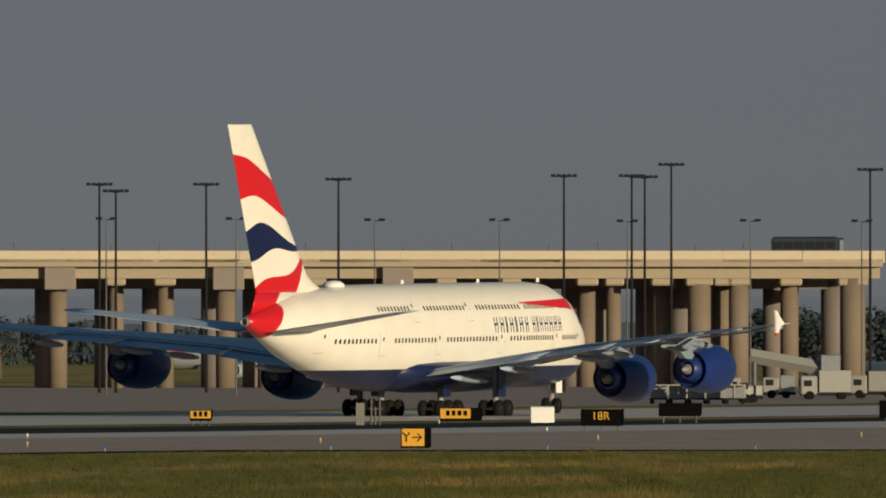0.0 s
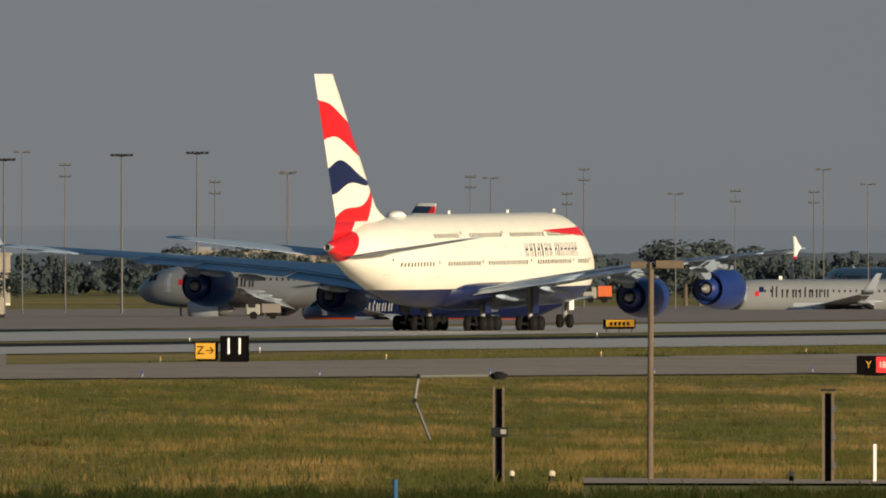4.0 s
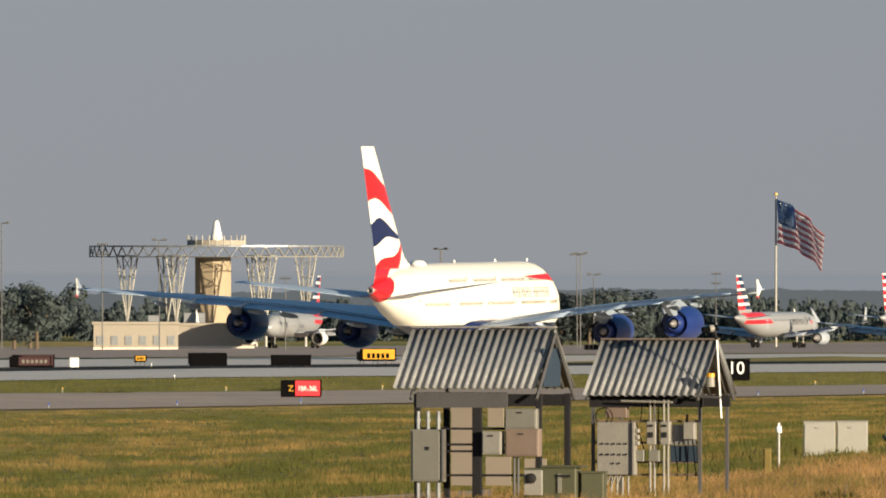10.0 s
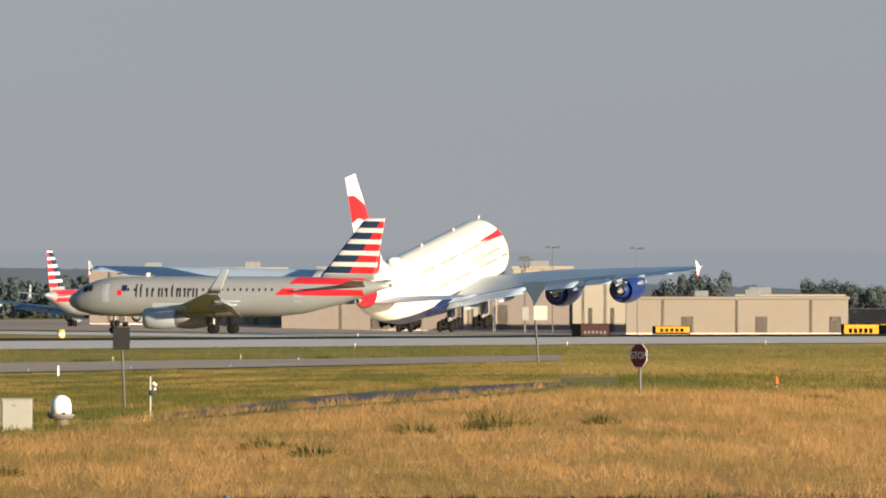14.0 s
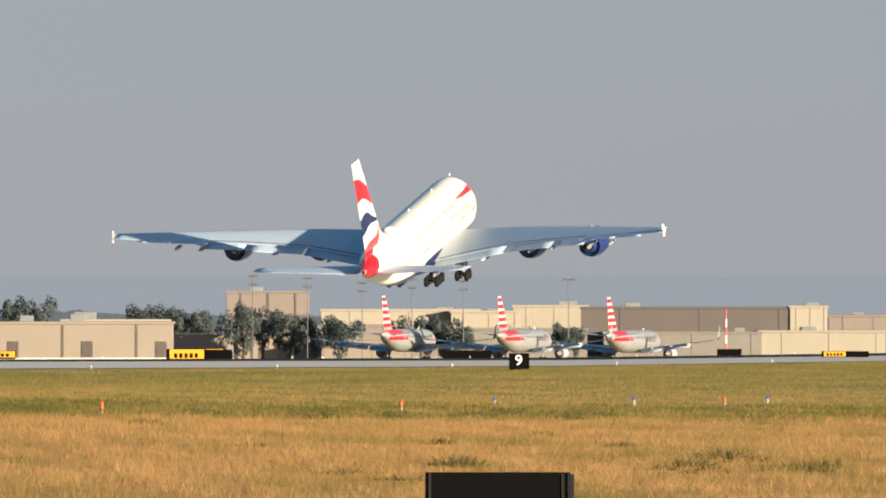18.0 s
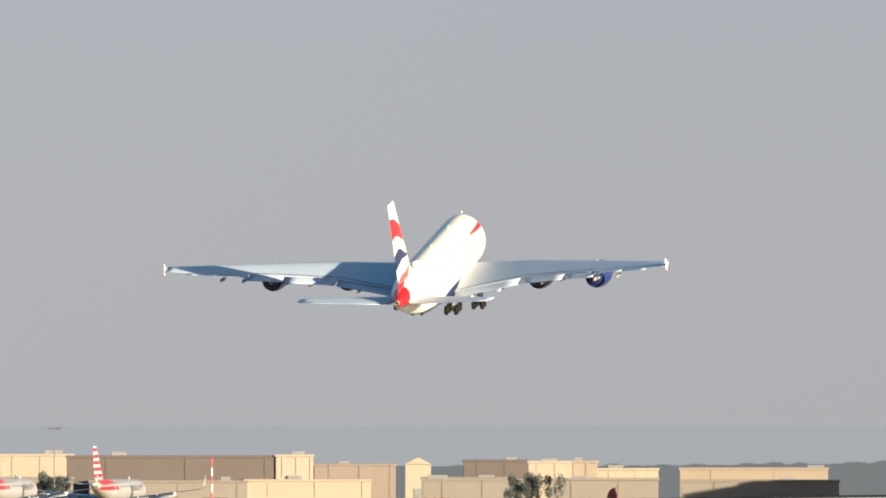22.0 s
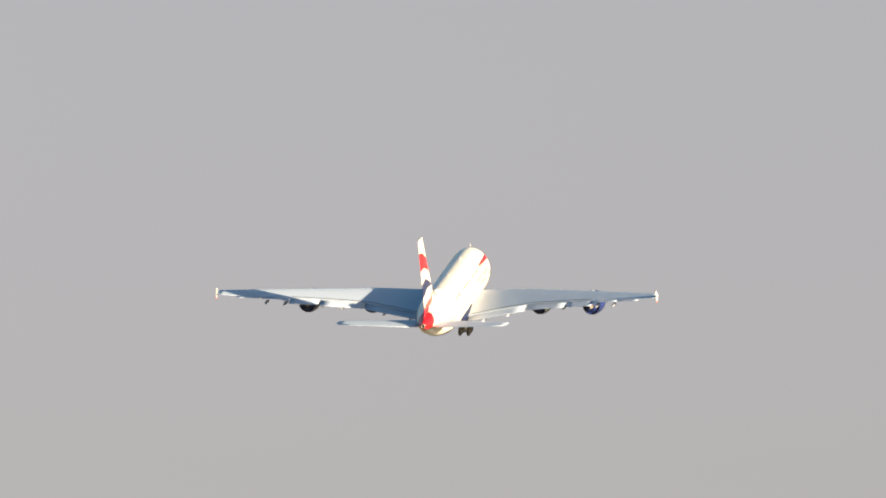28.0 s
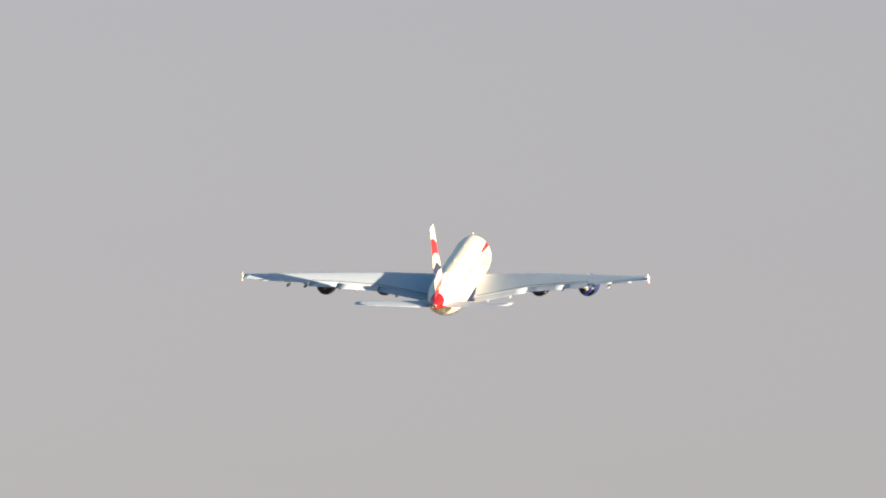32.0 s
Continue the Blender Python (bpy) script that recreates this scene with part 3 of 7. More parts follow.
    part("fence_face", skin, M["fairing"], wing, "grey skin that stands for shade on the fence's inner face")
    part("fence_tip", B(side * 40.12, -52.25, 7.1, .18, .36, .2), M["red"], wing, "red lower fence tip")
    return wing


def gear(plane, a, y, axles, r, gap, top, name, pitch=1.7):
    g = part(name, R((y, -a, r), (y, -a, top), .24, .3, 14), M["strut"], plane, "grey landing gear leg")
    n = len(axles)
    for k, off in enumerate(axles):
        part("axle", R((y - gap, -(a + off), r), (y + gap, -(a + off), r), .12), M["strut"], g)
        for s in (-1, 1):
            prof = ((-.25, r * .62), (-.24, r * .9), (-.15, r), (.15, r), (.24, r * .9), (.25, r * .62))
            part("tyre", lathe(prof, (y + s * gap, -(a + off), r), (1, 0, 0), 24), M["tyre"], g, "black tyre", True)
            part("wheel_hub", lathe(((-.26, r * .5), (.26, r * .5)), (y + s * gap, -(a + off), r), (1, 0, 0), 18), M["dark"], g, "", True)
    if n > 1:
        part("bogie_beam", R((y, -(a + axles[0]), r), (y, -(a + axles[-1]), r), .17), M["strut"], g)
    part("drag_brace", R((y, -a, r + .7), (y, -(a - 1.6), top - .2), .1), M["strut"], g)
    part("gear_door", B(y * 1.0 + (.55 if y > 0 else -.55 if y < 0 else .7), -a, 1.7, .06, 1.5, top - 1.7), M["navy"] if name != "nose_gear" else M["white"], g, "gear door")
    return g


def build_airliner():
    plane = empty("airliner", -771.0, 1614, 0, 0, "large white double-deck four-engined airliner with blue belly and flag tail", "airplane")
    body = part("fuselage", loft(interp_rings(HULL, .8)), M["hull"], plane, "white fuselage with dark blue belly and red tail cone", True)
    fairing_rings = [ell(a, 1.95 + .5 * abs((a - 31) / 13) ** 3, 5.2, w, 24) for a, w in ((18, 2.6), (20, 3.3), (24, 3.9), (30, 4.1), (38, 4.0), (42, 3.5), (45, 2.6))]
    part("belly_fairing", loft(fairing_rings), M["navy"], plane, "dark blue wing root fairing", True)
    # fin and tailplane
    part("fin", loft([aerofoil(55.3 + 11.5 * h - (1.6 * max(0, .12 - h) / .12) ** 2, 10.6 - 6.2 * h + (1.6 * max(0, .12 - h) / .12) ** 2, 10.0 + .4 + 13.7 * h - .6 * (h == 0), 1.25 - .85 * h, "fin", 0) for h in
                      [0, .03, .06, .1, .15, .2, .3, .4, .5, .6, .7, .8, .9, .97, .99, 1.0]]), M["fin"], plane, "tall white fin with red and navy waving flag bands", True)
    part("fin_root", loft([aerofoil(a0, a1 - a0, z, th, "fin", 0) for z, a0, a1, th in ((8.6, 55, 67, 1.4), (10.45, 55.2, 66.0, 1.25))]), M["hull"], plane, "fin root fairing", True)
    tails = []
    for s in (-1, 1):
        tp = part("tailplane", loft([aerofoil(57.2 + 9.8 * t, 9.2 - 5.6 * t, 7.5 + 1.6 * t, .9 - .7 * t, "wing", s * (1.4 + 13.8 * t)) for t in np.linspace(0, 1, 12)]), M["wing"], plane, "grey tailplane", True)
        part("elevator", loft([aerofoil(65.7 + 4.3 * t, 1.3, 7.42 + 1.6 * t, .16, "wing", s * (2.6 + 12.2 * t), 8) for t in np.linspace(0, 1, 6)]), M["wing"], tp, "", True)
        tails.append(tp)
    apu = part("exhaust_outlet", lathe(((0, .42), (.35, .36), (.36, .28), (.1, .27)), (0, -67.85, 8.1), (0, -1, 0), 20), M["hot"], plane, "dark tail exhaust outlet", True)
    # windows, doors, name bars
    wins = []
    for side in (1, -1):
        for z, runs in ((8.82, ((9.5, 12.0), (13.5, 21), (22.4, 31), (33, 41), (43.5, 49.5))), (6.22, ((8.5, 12.5), (15.0, 25.5), (27.8, 37.5), (39.5, 47.5), (50.5, 57.0)))):
            for a0, a1 in runs:
                a = a0
                while a < a1:
                    wins.append((a, z, side))
                    a += .62
    for a, z, side in wins:
        part("window", hull_patch(a, a + .26, z, z + .38, .02, side, 0, 1, 1), M["dark"], body)
    for side in (1, -1):
        for a, z in ((7.4, 5.2), (13.6, 5.2), (26.4, 5.2), (38.3, 5.2), (48.8, 5.2), (58.0, 5.5), (12.6, 7.9), (32.0, 7.9), (42.2, 7.9)):
            d = part("door", hull_patch(a, a + 1.05, z, z + 1.95, .012, side), M["hull"], body, "white cabin door")
            part("door_window", hull_patch(a + .4, a + .62, z + 1.2, z + 1.5, .03, side, 0, 1, 1), M["dark"], d)
            for q0, q1, w0, w1 in ((a - .025, a, z, z + 1.95), (a + 1.05, a + 1.075, z, z + 1.95), (a - .025, a + 1.075, z - .03, z)):
                part("door_gap", hull_patch(q0, q1, w0, w1, .016, side, 0, 1, 2), M["strut"], d)
        a = 28.6
        for w in (.62, .62, .3, .62, .3, .62, .62, -.7, .7, .3, .66, .8, .7, .66, .62):
            if w < 0:
                a += w
                continue
            w *= 1.25
            a -= w + .36
            for b0, b1, c0, c1 in ((0, .13, 6.9, 8.2), (w * .82 - .12, w * .82, 6.9, 8.15), (0, w * .82, 7.5, 7.67)):
                part("name_bar", hull_patch(a + b0, a + b1, c0, c1, .022, side, 0, 1, 4), M["navy"], body, "navy stroke of the airline name")
        for k in range(13):
            part("ribbon", hull_patch(7.6 + k * 1.1, 8.75 + k * 1.1, 8.72 + .045 * k, 9.62 - .02 * k, .03, side, 0, 3, 3), M["red"], body, "red ribbon stripe")
        part("ribbon", hull_patch(4.6, 6.6, 7.5, 8.9, .03, side, .3, 3, 3), M["navy"], body, "navy ribbon stripe")
    for s in (-1, 1):
        for k in range(3):
            part("cockpit_window", hull_patch(2.9 + k * .75, 3.5 + k * .75, 6.9 + .12 * k, 7.65 + .15 * k, .02, s, .12, 2, 2), M["dark"], body)
    # roof fittings
    part("antenna_dome", lathe(((0, .95), (.25, .9), (.48, .6), (.56, .05)), (0, -51.5, 10.8), (0, 0, 1), 20), M["white"], plane, "white antenna dome", True)
    for a in (38.5, 24.0, 12.4):
        part("blade_antenna", B(0, -a, 10.95, .06, .45, .34), M["white"], plane)
    wr, wl = build_wing(plane, 1), build_wing(plane, -1)
    legs = [gear(plane, 33.6, 6.2, (-.85, .85), .72, .68, 4.2, "wing_gear"), gear(plane, 33.6, -6.2, (-.85, .85), .72, .68, 4.2, "wing_gear"),
            gear(plane, 36.8, 2.7, (-1.7, 0, 1.7), .72, .76, 3.6, "body_gear"), gear(plane, 36.8, -2.7, (-1.7, 0, 1.7), .72, .76, 3.6, "body_gear"),
            gear(plane, 5.0, 0, (0,), .64, .52, 3.4, "nose_gear")]
    for ob in (body, *body.children_recursive, legs[-1], *legs[-1].children):   # the blunt, short nose
        for v in ob.data.vertices:
            if v.co.y > -22:
                v.co.y -= (22 + v.co.y) / 22 * 6.0
    for ob in plane.children_recursive:
        if ob.type == "MESH" and not ob.data.get("moved"):
            shift(ob)
            ob.data["moved"] = 1
    return plane, wr, wl, legs, tails


airliner, wing_right, wing_left, airliner_gear, tailplanes = build_airliner()


# ---- smaller jets ----
def jet_hull(L):
    return ((0, 3.35, 3.45, .03), (.3, 2.85, 3.95, .55), (1.2, 2.3, 4.6, 1.1), (2.6, 2.0, 5.35, 1.6), (4.5, 1.85, 5.8, 1.9), (6.5, 1.8, 5.88, 1.97),
            (L - 12, 1.8, 5.88, 1.97), (L - 9, 2.1, 5.86, 1.9), (L - 5, 3.1, 5.75, 1.45), (L - 1.5, 4.3, 5.4, .7), (L, 4.75, 5.15, .25))


def paint_jet(body_col, fin_kind, L):
    def pick(c, num, over):
        y, z = c[1], c[2]
        if fin_kind in ("stripes", "red"):
            k = num("FRACT", num("MULTIPLY", num("ADD", num("SUBTRACT", z, num("MULTIPLY", y, 0.02)), 0.2), 0.86))
            on = num("LESS_THAN", k, 0.6)
            aft = num("GREATER_THAN", num("SUBTRACT", num("MULTIPLY", y, -1), num("MULTIPLY", z, 0.62)), L - 8.1)
            both = over((0.012, 0.03, 0.07) if fin_kind == "stripes" else (0.55, 0.02, 0.03), (0.55, 0.02, 0.03), aft)
            up = num("GREATER_THAN", z, 6.15)
            col = over(over(body_col, (0.62, 0.62, 0.62), up), both, num("MULTIPLY", on, up))
            low = num("MULTIPLY", num("GREATER_THAN", num("MULTIPLY", y, -1), num("ADD", L - 9.0, num("MULTIPLY", num("SUBTRACT", 6.2, z), -1.2))), num("MULTIPLY", num("GREATER_THAN", z, 3.9), num("LESS_THAN", z, 6.15)))
            return over(col, (0.55, 0.02, 0.03), num("MULTIPLY", num("MULTIPLY", on, low), num("LESS_THAN", num("MULTIPLY", y, -1), L - 2.6)))
        belly = num("LESS_THAN", z, 2.75)
        stripe = num("LESS_THAN", z, 3.05)
        col = over(body_col, (0.8, 0.12, 0.01), stripe)
        col = over(col, (0.70, 0.62, 0.48), belly)
        col = over(col, (0.75, 0.13, 0.01), num("GREATER_THAN", z, 6.4))
        swirl = num("GREATER_THAN", num("SINE", num("ADD", num("MULTIPLY", z, 2.3), num("MULTIPLY", num("SINE", num("MULTIPLY", y, 1.9)), 1.6))), 0.72)
        return over(col, (0.02, 0.02, 0.06), num("MULTIPLY", swirl, num("GREATER_THAN", z, 7.6)))
    return pick


def build_jet(name, label, paint, L, engine_mat, bar_mat, winglet_mat, detail=True):
    """A twin-engined jet with its nose to +y, standing on z = 0, origin under the wing."""
    jet = empty(name, 0, 0, 0, 0, label, "airplane")
    st = np.array(jet_hull(L))
    body = part("fuselage", loft(interp_rings(jet_hull(L), 1.0)), paint, jet, "", True)

    def skin(a0, a1, z0, z1, side, out=.015):
        rings = []
        for a in (a0, (a0 + a1) / 2, a1):
            ring = []
            for k in range(4):
                z = z0 + (z1 - z0) * k / 3
                zb, zt, w = (float(np.interp(a, st[:, 0], st[:, q])) for q in (1, 2, 3))
                h = (z - (zb + zt) / 2) / ((zt - zb) / 2)
                ring.append((side * (w * math.sqrt(max(0, 1 - h * h)) + out), -a, z))
            rings.append(ring)
        return loft(rings, caps=False, closed=False)

    part("fin", loft([aerofoil(L - 7.6 + 5.0 * h, 6.0 - 3.9 * h, 5.5 + 6.26 * h, .6 - .3 * h, "fin", 0, 14) for h in np.linspace(0, 1, 12)]), paint, jet, "", True)
    for s in (-1, 1):
        part("tailplane", loft([aerofoil(L - 5.6 + 3.2 * t, 3.4 - 2.1 * t, 4.9 + .6 * t, .35 - .2 * t, "wing", s * (.8 + 5.4 * t), 12) for t in np.linspace(0, 1, 6)]), M["silver"], jet, "", True)
        w0 = L * .33
        wg = part("wing", loft([aerofoil(w0 + 8.2 * t, 6.6 - 5.1 * min(1, t * 1.05), 2.5 + 1.7 * t, .75 - .55 * t, "wing", s * (1.4 + 15.6 * t), 14) for t in np.linspace(0, 1, 14)]), M["silver"], jet, "", True)
        part("winglet", loft([aerofoil(w0 + 8.3 + 1.9 * t, 1.5 - .9 * t, 4.2 + 2.4 * t, .12, "wing", s * (17.0 + .7 * t), 10) for t in (0, .3, .6, 1)]), winglet_mat, wg, "upswept winglet", True)
        for y0, y1 in ((2.2, 6.2), (6.5, 11.8)):   # flaps let down
            rings = []
            for y in (y0, (y0 + y1) / 2, y1):
                k = (y - 1.4) / 15.6
                rings.append([(px, py, pz - .42 * max(0, -py - (w0 + 8.2 * k + 6.1 - 5.1 * k))) for px, py, pz in aerofoil(w0 + 8.2 * k + 6.1 - 5.1 * k, 1.7 - .5 * k, 2.32 + 1.7 * k, .2, "wing", s * y, 10)])
            part("flap", loft(rings), M["silver"], wg, "lowered flap", True)
        for y in (4.2, 8.0, 11.5):
            k = (y - 1.4) / 15.6
            part("flap_track_fairing", lathe([(3.0 * q, .22 * math.sin(math.pi * min(1, q * .9 + .1)) + .02) for q in np.linspace(0, 1, 7)], (s * y, -(w0 + 8.2 * k + 3.6 - 2.5 * k), 2.2 + 1.7 * k), (0, -1, .03), 10), M["silver"], wg, "", True)
        ex, ea, ez = s * 5.75, w0 - 1.4, 1.65
        en = part("engine_cowl", lathe(((0, .86), (.08, .98), (.6, 1.1), (1.8, 1.12), (3.0, .95), (3.3, .86)), (ex, -ea, ez), (0, -1, 0), 24, caps=False), engine_mat, wg, "", True)
        part("intake_lip", lathe(((-.03, .83), (-.08, .9), (.1, 1.0)), (ex, -ea, ez), (0, -1, 0), 24, caps=False), M["steel"], wg, "", True)
        part("fan_face", lathe(((.5, .05), (.6, .85), (.62, .86)), (ex, -ea, ez), (0, -1, 0), 20), M["dark"], wg)
        part("nozzle", lathe(((2.4, .7), (3.6, .55), (4.2, .35), (4.7, .05)), (ex, -ea, ez), (0, -1, 0), 18), M["hot"], wg, "", True)
        part("pylon", B(ex, -(ea + 2.6), 2.5, .22, 3.6, .7), M["silver"], wg)
        part("main_gear", R((s * 3.6, -(w0 + 5.2), .55), (s * 3.6, -(w0 + 5.2), 2.4), .16), M["strut"], jet)
        for q in (-.42, .42):
            part("tyre", lathe(((-.2, .35), (-.18, .5), (.18, .5), (.2, .35)), (s * 3.6 + q, -(w0 + 5.2), .55), (1, 0, 0), 18), M["tyre"], jet, "", True)
        part("nose_tyre", lathe(((-.12, .25), (-.1, .38), (.1, .38), (.12, .25)), (s * .25, -4.8, .4), (1, 0, 0), 16), M["tyre"], jet, "", True)
        if detail:
            a = 6.8
            while a < L - 11.5:
                part("window", skin(a, a + .2, 4.4, 4.68, s), M["dark"], body)
                a += .66
            for a in (4.0, L - 9.6):
                part("door", skin(a, a + .85, 3.3, 5.1, s, .012), M["silver"], body, "cabin door")
                for q in (a - .05, a + .87):
                    part("door_gap", skin(q, q + .05, 3.3, 5.1, s, .016), M["strut"], body)
            a = 7.6
            for w, tall in ((1.0, 5.1), (1.1, 4.72), (.7, 4.72), (.4, 4.72), (.35, 5.0), (.65, 4.72), (.75, 4.72), (.75, 4.72)):
                for q in ((.06, .5) if w > .5 else (.06,)):
                    part("name_bar", skin(a + q * w * 1.1, a + q * w * 1.1 + .17, 3.8, tall, s, .022), bar_mat, body, "upright bar of the airline name")
                a += w + .16
            part("emblem", skin(5.75, 6.2, 3.95, 4.5, s, .02), M["red"], body, "red and blue emblem")
            part("emblem", skin(6.2, 6.75, 4.4, 5.0, s, .02), M["navy"], body)
            for k in range(2):
                part("cockpit_window", skin(1.9 + k * .6, 2.4 + k * .6, 4.3 + .1 * k, 4.85 + .12 * k, s, .02), M["dark"], body)
    part("nose_leg", R((0, -4.8, .4), (0, -4.8, 2.1), .1), M["strut"], jet)
    part("blade_antenna", B(0, -8.5, 5.85, .05, .4, .4), M["white"], jet)
    part("tail_exhaust", lathe(((0, .22), (.25, .18)), (0, -L, 4.95), (0, -1, 0), 12), M["hot"], jet, "", True)
    for ob in jet.children_recursive:
        ob.data.transform(Matrix.Translation((0, L * .5, 0)))
    return jet


SILVER = (0.25, 0.265, 0.285)


def paint_shift(pick, L):
    """The paint's own space starts at the nose."""
    def moved(c, num, over):
        return pick((c[0], num("SUBTRACT", c[1], L * .5), c[2]), num, over)
    return moved


M["jet_stripes"] = livery("silver_jet_with_striped_tail", paint_shift(paint_jet(SILVER, "stripes", 34.0), 34.0))
M["jet_navy"] = livery("navy_jet_with_orange_tail", paint_shift(paint_jet((0.01, 0.02, 0.09), "orange", 38.0), 38.0))


def turned(u, off):
    """A heading, off degrees left of the line of sight at bearing u."""
    return TH0 - math.degrees(u / F) + off


def put(ob, u, d, off, z=None, size=1.0):
    p = at(u, d, land(u, d) if z is None else z)
    ob.matrix_basis = pose(p.x, p.y, p.z, 0, 0, turned(u, off)) @ Matrix.Scale(size, 4)
    return ob


jet_a = build_jet("jet", "silver twin-engined airliner with striped tail, waiting short of the runway", M["jet_stripes"], 34.0, M["silver"], M["pole"], M["silver"])
jet_b = build_jet("jet", "navy twin-engined airliner with orange tail on the far taxiway", M["jet_navy"], 38.0, M["blue"], M["signwhite"], M["orange"])
jet_c = build_jet("jet", "pale jet with a striped tail parked on the far apron", M["jet_stripes"], 34.0, M["white"], M["galv"], M["white"], False)
put(jet_b, 2090, 2450, 52, -3.2)
put(jet_c, 4450, 3500, 165)
jet_c["group"] = "parked jets"
parked = copy_thing(jet_a, pose(0, 0, 0))
tagged(parked, "silver twin-engined airliner with striped tail, parked", "airplane", "parked jets")
put(parked, 1830, 2650, 58, -2.0, 1.28)
for u, d, off, size, z in ((-455, 3050, -20, 1, None), (800, 2950, 40, 1.1, -5), (2830, 3000, 84, 1.2, -4), (2880, 3150, 30, 1, None), (3230, 3150, -15, 1, None),
                           (5300, 3500, -22, 1, None), (5570, 3350, -25, 1, None)):
    put(copy_thing(parked, pose(0, 0, 0)), u, d, off, z, size)


# three jets at the south gates show only red and pale bands on their fins
M["jet_red"] = livery("silver_jet_with_red_banded_tail", paint_shift(paint_jet(SILVER, "red", 34.0), 34.0))
gate_jet = copy_thing(parked, pose(0, 0, 0))
tagged(gate_jet, "silver twin-engined airliner with red banded tail, parked", "airplane", "parked jets")
for piece in gate_jet.children_recursive:
    if piece.data.materials and piece.data.materials[0] == M["jet_stripes"]:
        piece.data = piece.data.copy()
        piece.data.materials[0] = M["jet_red"]
put(gate_jet, 7320, 3850, -15)
put(copy_thing(gate_jet, pose(0, 0, 0)), 7525, 3850, -15)
put(copy_thing(gate_jet, pose(0, 0, 0)), 7718, 3900, -15)


# ---- lamp masts ----
def mast(u, v, d, kind):
    """A tall lamp mast whose head stands at bearing u, height v."""
    z0, z1 = land(u, d) - 1, lvl(v, d)
    h = z1 - z0
    p = at(u, d, z0)
    ob = empty("lamp_mast", p.x, p.y, p.z, turned(u, 0), "tall dark apron lamp mast with a ring of floodlights" if kind != 2 else "tall pale lamp mast with twin floodlight bars", "lamp mast", "lamp masts")
    part("pole", R((0, 0, 0), (0, 0, h), .19 if kind == 0 else .10, .11 if kind == 0 else .07, 8), M["pole"] if kind != 2 and d < 2800 else M["galvpole"], ob)
    lamp = M["pole"] if d < 2800 else M["galvpole"]
    if kind == 0:
        part("head_frame", lathe(((0, .3), (.15, .5), (.3, .25)), (0, 0, h - .1), (0, 0, 1), 10), M["pole"], ob)
        for k in range(5):
            x = (k - 2) * .62
            part("floodlight", B(x, -.2, h - .05, .5, .6, .34), M["pole"], ob)
        part("cross_bar", B(0, 0, h - .02, 2.9, .14, .12), M["pole"], ob)
    elif kind == 1:
        for r, zz in enumerate((h - .1, h - 1.6)):
            part("cross_bar", B(0, 0, zz, 1.6, .12, .1), M["pole"], ob)
            for k in (-1, 0, 1):
                part("floodlight", B(k * .62, -.2, zz + .05, .36, .4, .3), lamp, ob)
    else:
        part("cross_bar", B(0, 0, h - .1, 2.2, .14, .12), M["galvpole"], ob)
        for k in (-1, 1):
            part("floodlight", B(k * .8, -.25, h - .05, .7, .5, .26), lamp, ob)
    return ob


for u, v, kind in ((-608, -113, 0), (-579, -101, 0), (-419, -113, 0), (-185, -122, 0), (-121, -51, 2), (-366, -53, 2), (100, -51, 2), (214, -128, 0),
                   (334, -128, 0), (357, -126, 0), (326, -49, 2), (404, -148, 0), (544, -50, 2), (756, -139, 0), (741, -49, 2), (-596, -53, 2)):
    mast(u, v, 2480 if kind == 0 else 2380, kind)
for u, v, kind in ((933, -29, 1), (961, -51, 2), (1008, 11, 1), (1163, -51, 2), (1193, -19, 1), (1276, 8, 1), (1326, -33, 0),
                   (1358, -48, 2), (1434, -25, 1), (1534, -41, 0), (1668, -45, 0), (1699, 5, 1), (1829, -12, 2), (1936, 5, 1)):
    mast(u, v, 2850, kind)
for u, v, kind in ((1827, -10, 2), (1930, 9, 1), (2151, -4, 1), (2187, -2, 2), (2322, 26, 1), (2352, -17, 1), (2514, 26, 2), (2620, 21, 1),
                   (2759, 23, 1), (2776, -17, 2), (2855, 9, 2), (2994, -44, 2), (3100, 33, 1), (3138, 48, 2), (3249, 31, 1), (3312, -27, 2)):
    mast(u, v, 3100, kind)
for u, v, kind in ((3431, 54, 2), (3576, 34, 1), (3638, -11, 2), (3710, 57, 2), (3778, 29, 1), (3836, 91, 1), (3312, -32, 2), (3436, 53, 2), (3636, -10, 2),
                   (3774, 26, 1), (3932, -2, 2), (4110, 36, 1), (4211, 28, 2), (4434, 96, 1), (3839, 88, 1)):
    mast(u, v, 3250, kind)
for u, v, kind in ((4708, 44, 2), (4819, 89, 1), (4850, 86, 1), (4956, 52, 2), (4980, 89, 2), (4710, 44, 2), (4950, 54, 2), (4847, 89, 1), (5196, 88, 1),
                   (6154, 99, 1), (6280, 93, 1), (6385, 81, 2), (6535, 83, 2), (6335, 99, 1), (6283, 87, 1), (6337, 103, 2)):
    mast(u, v, 3450, kind)
for u, v, kind in ((7330, 94, 1), (7421, 97, 1), (7607, 94, 2), (7242, 100, 1), (7048, 88, 1), (7145, 92, 1)):
    mast(u, v, 3900, kind)


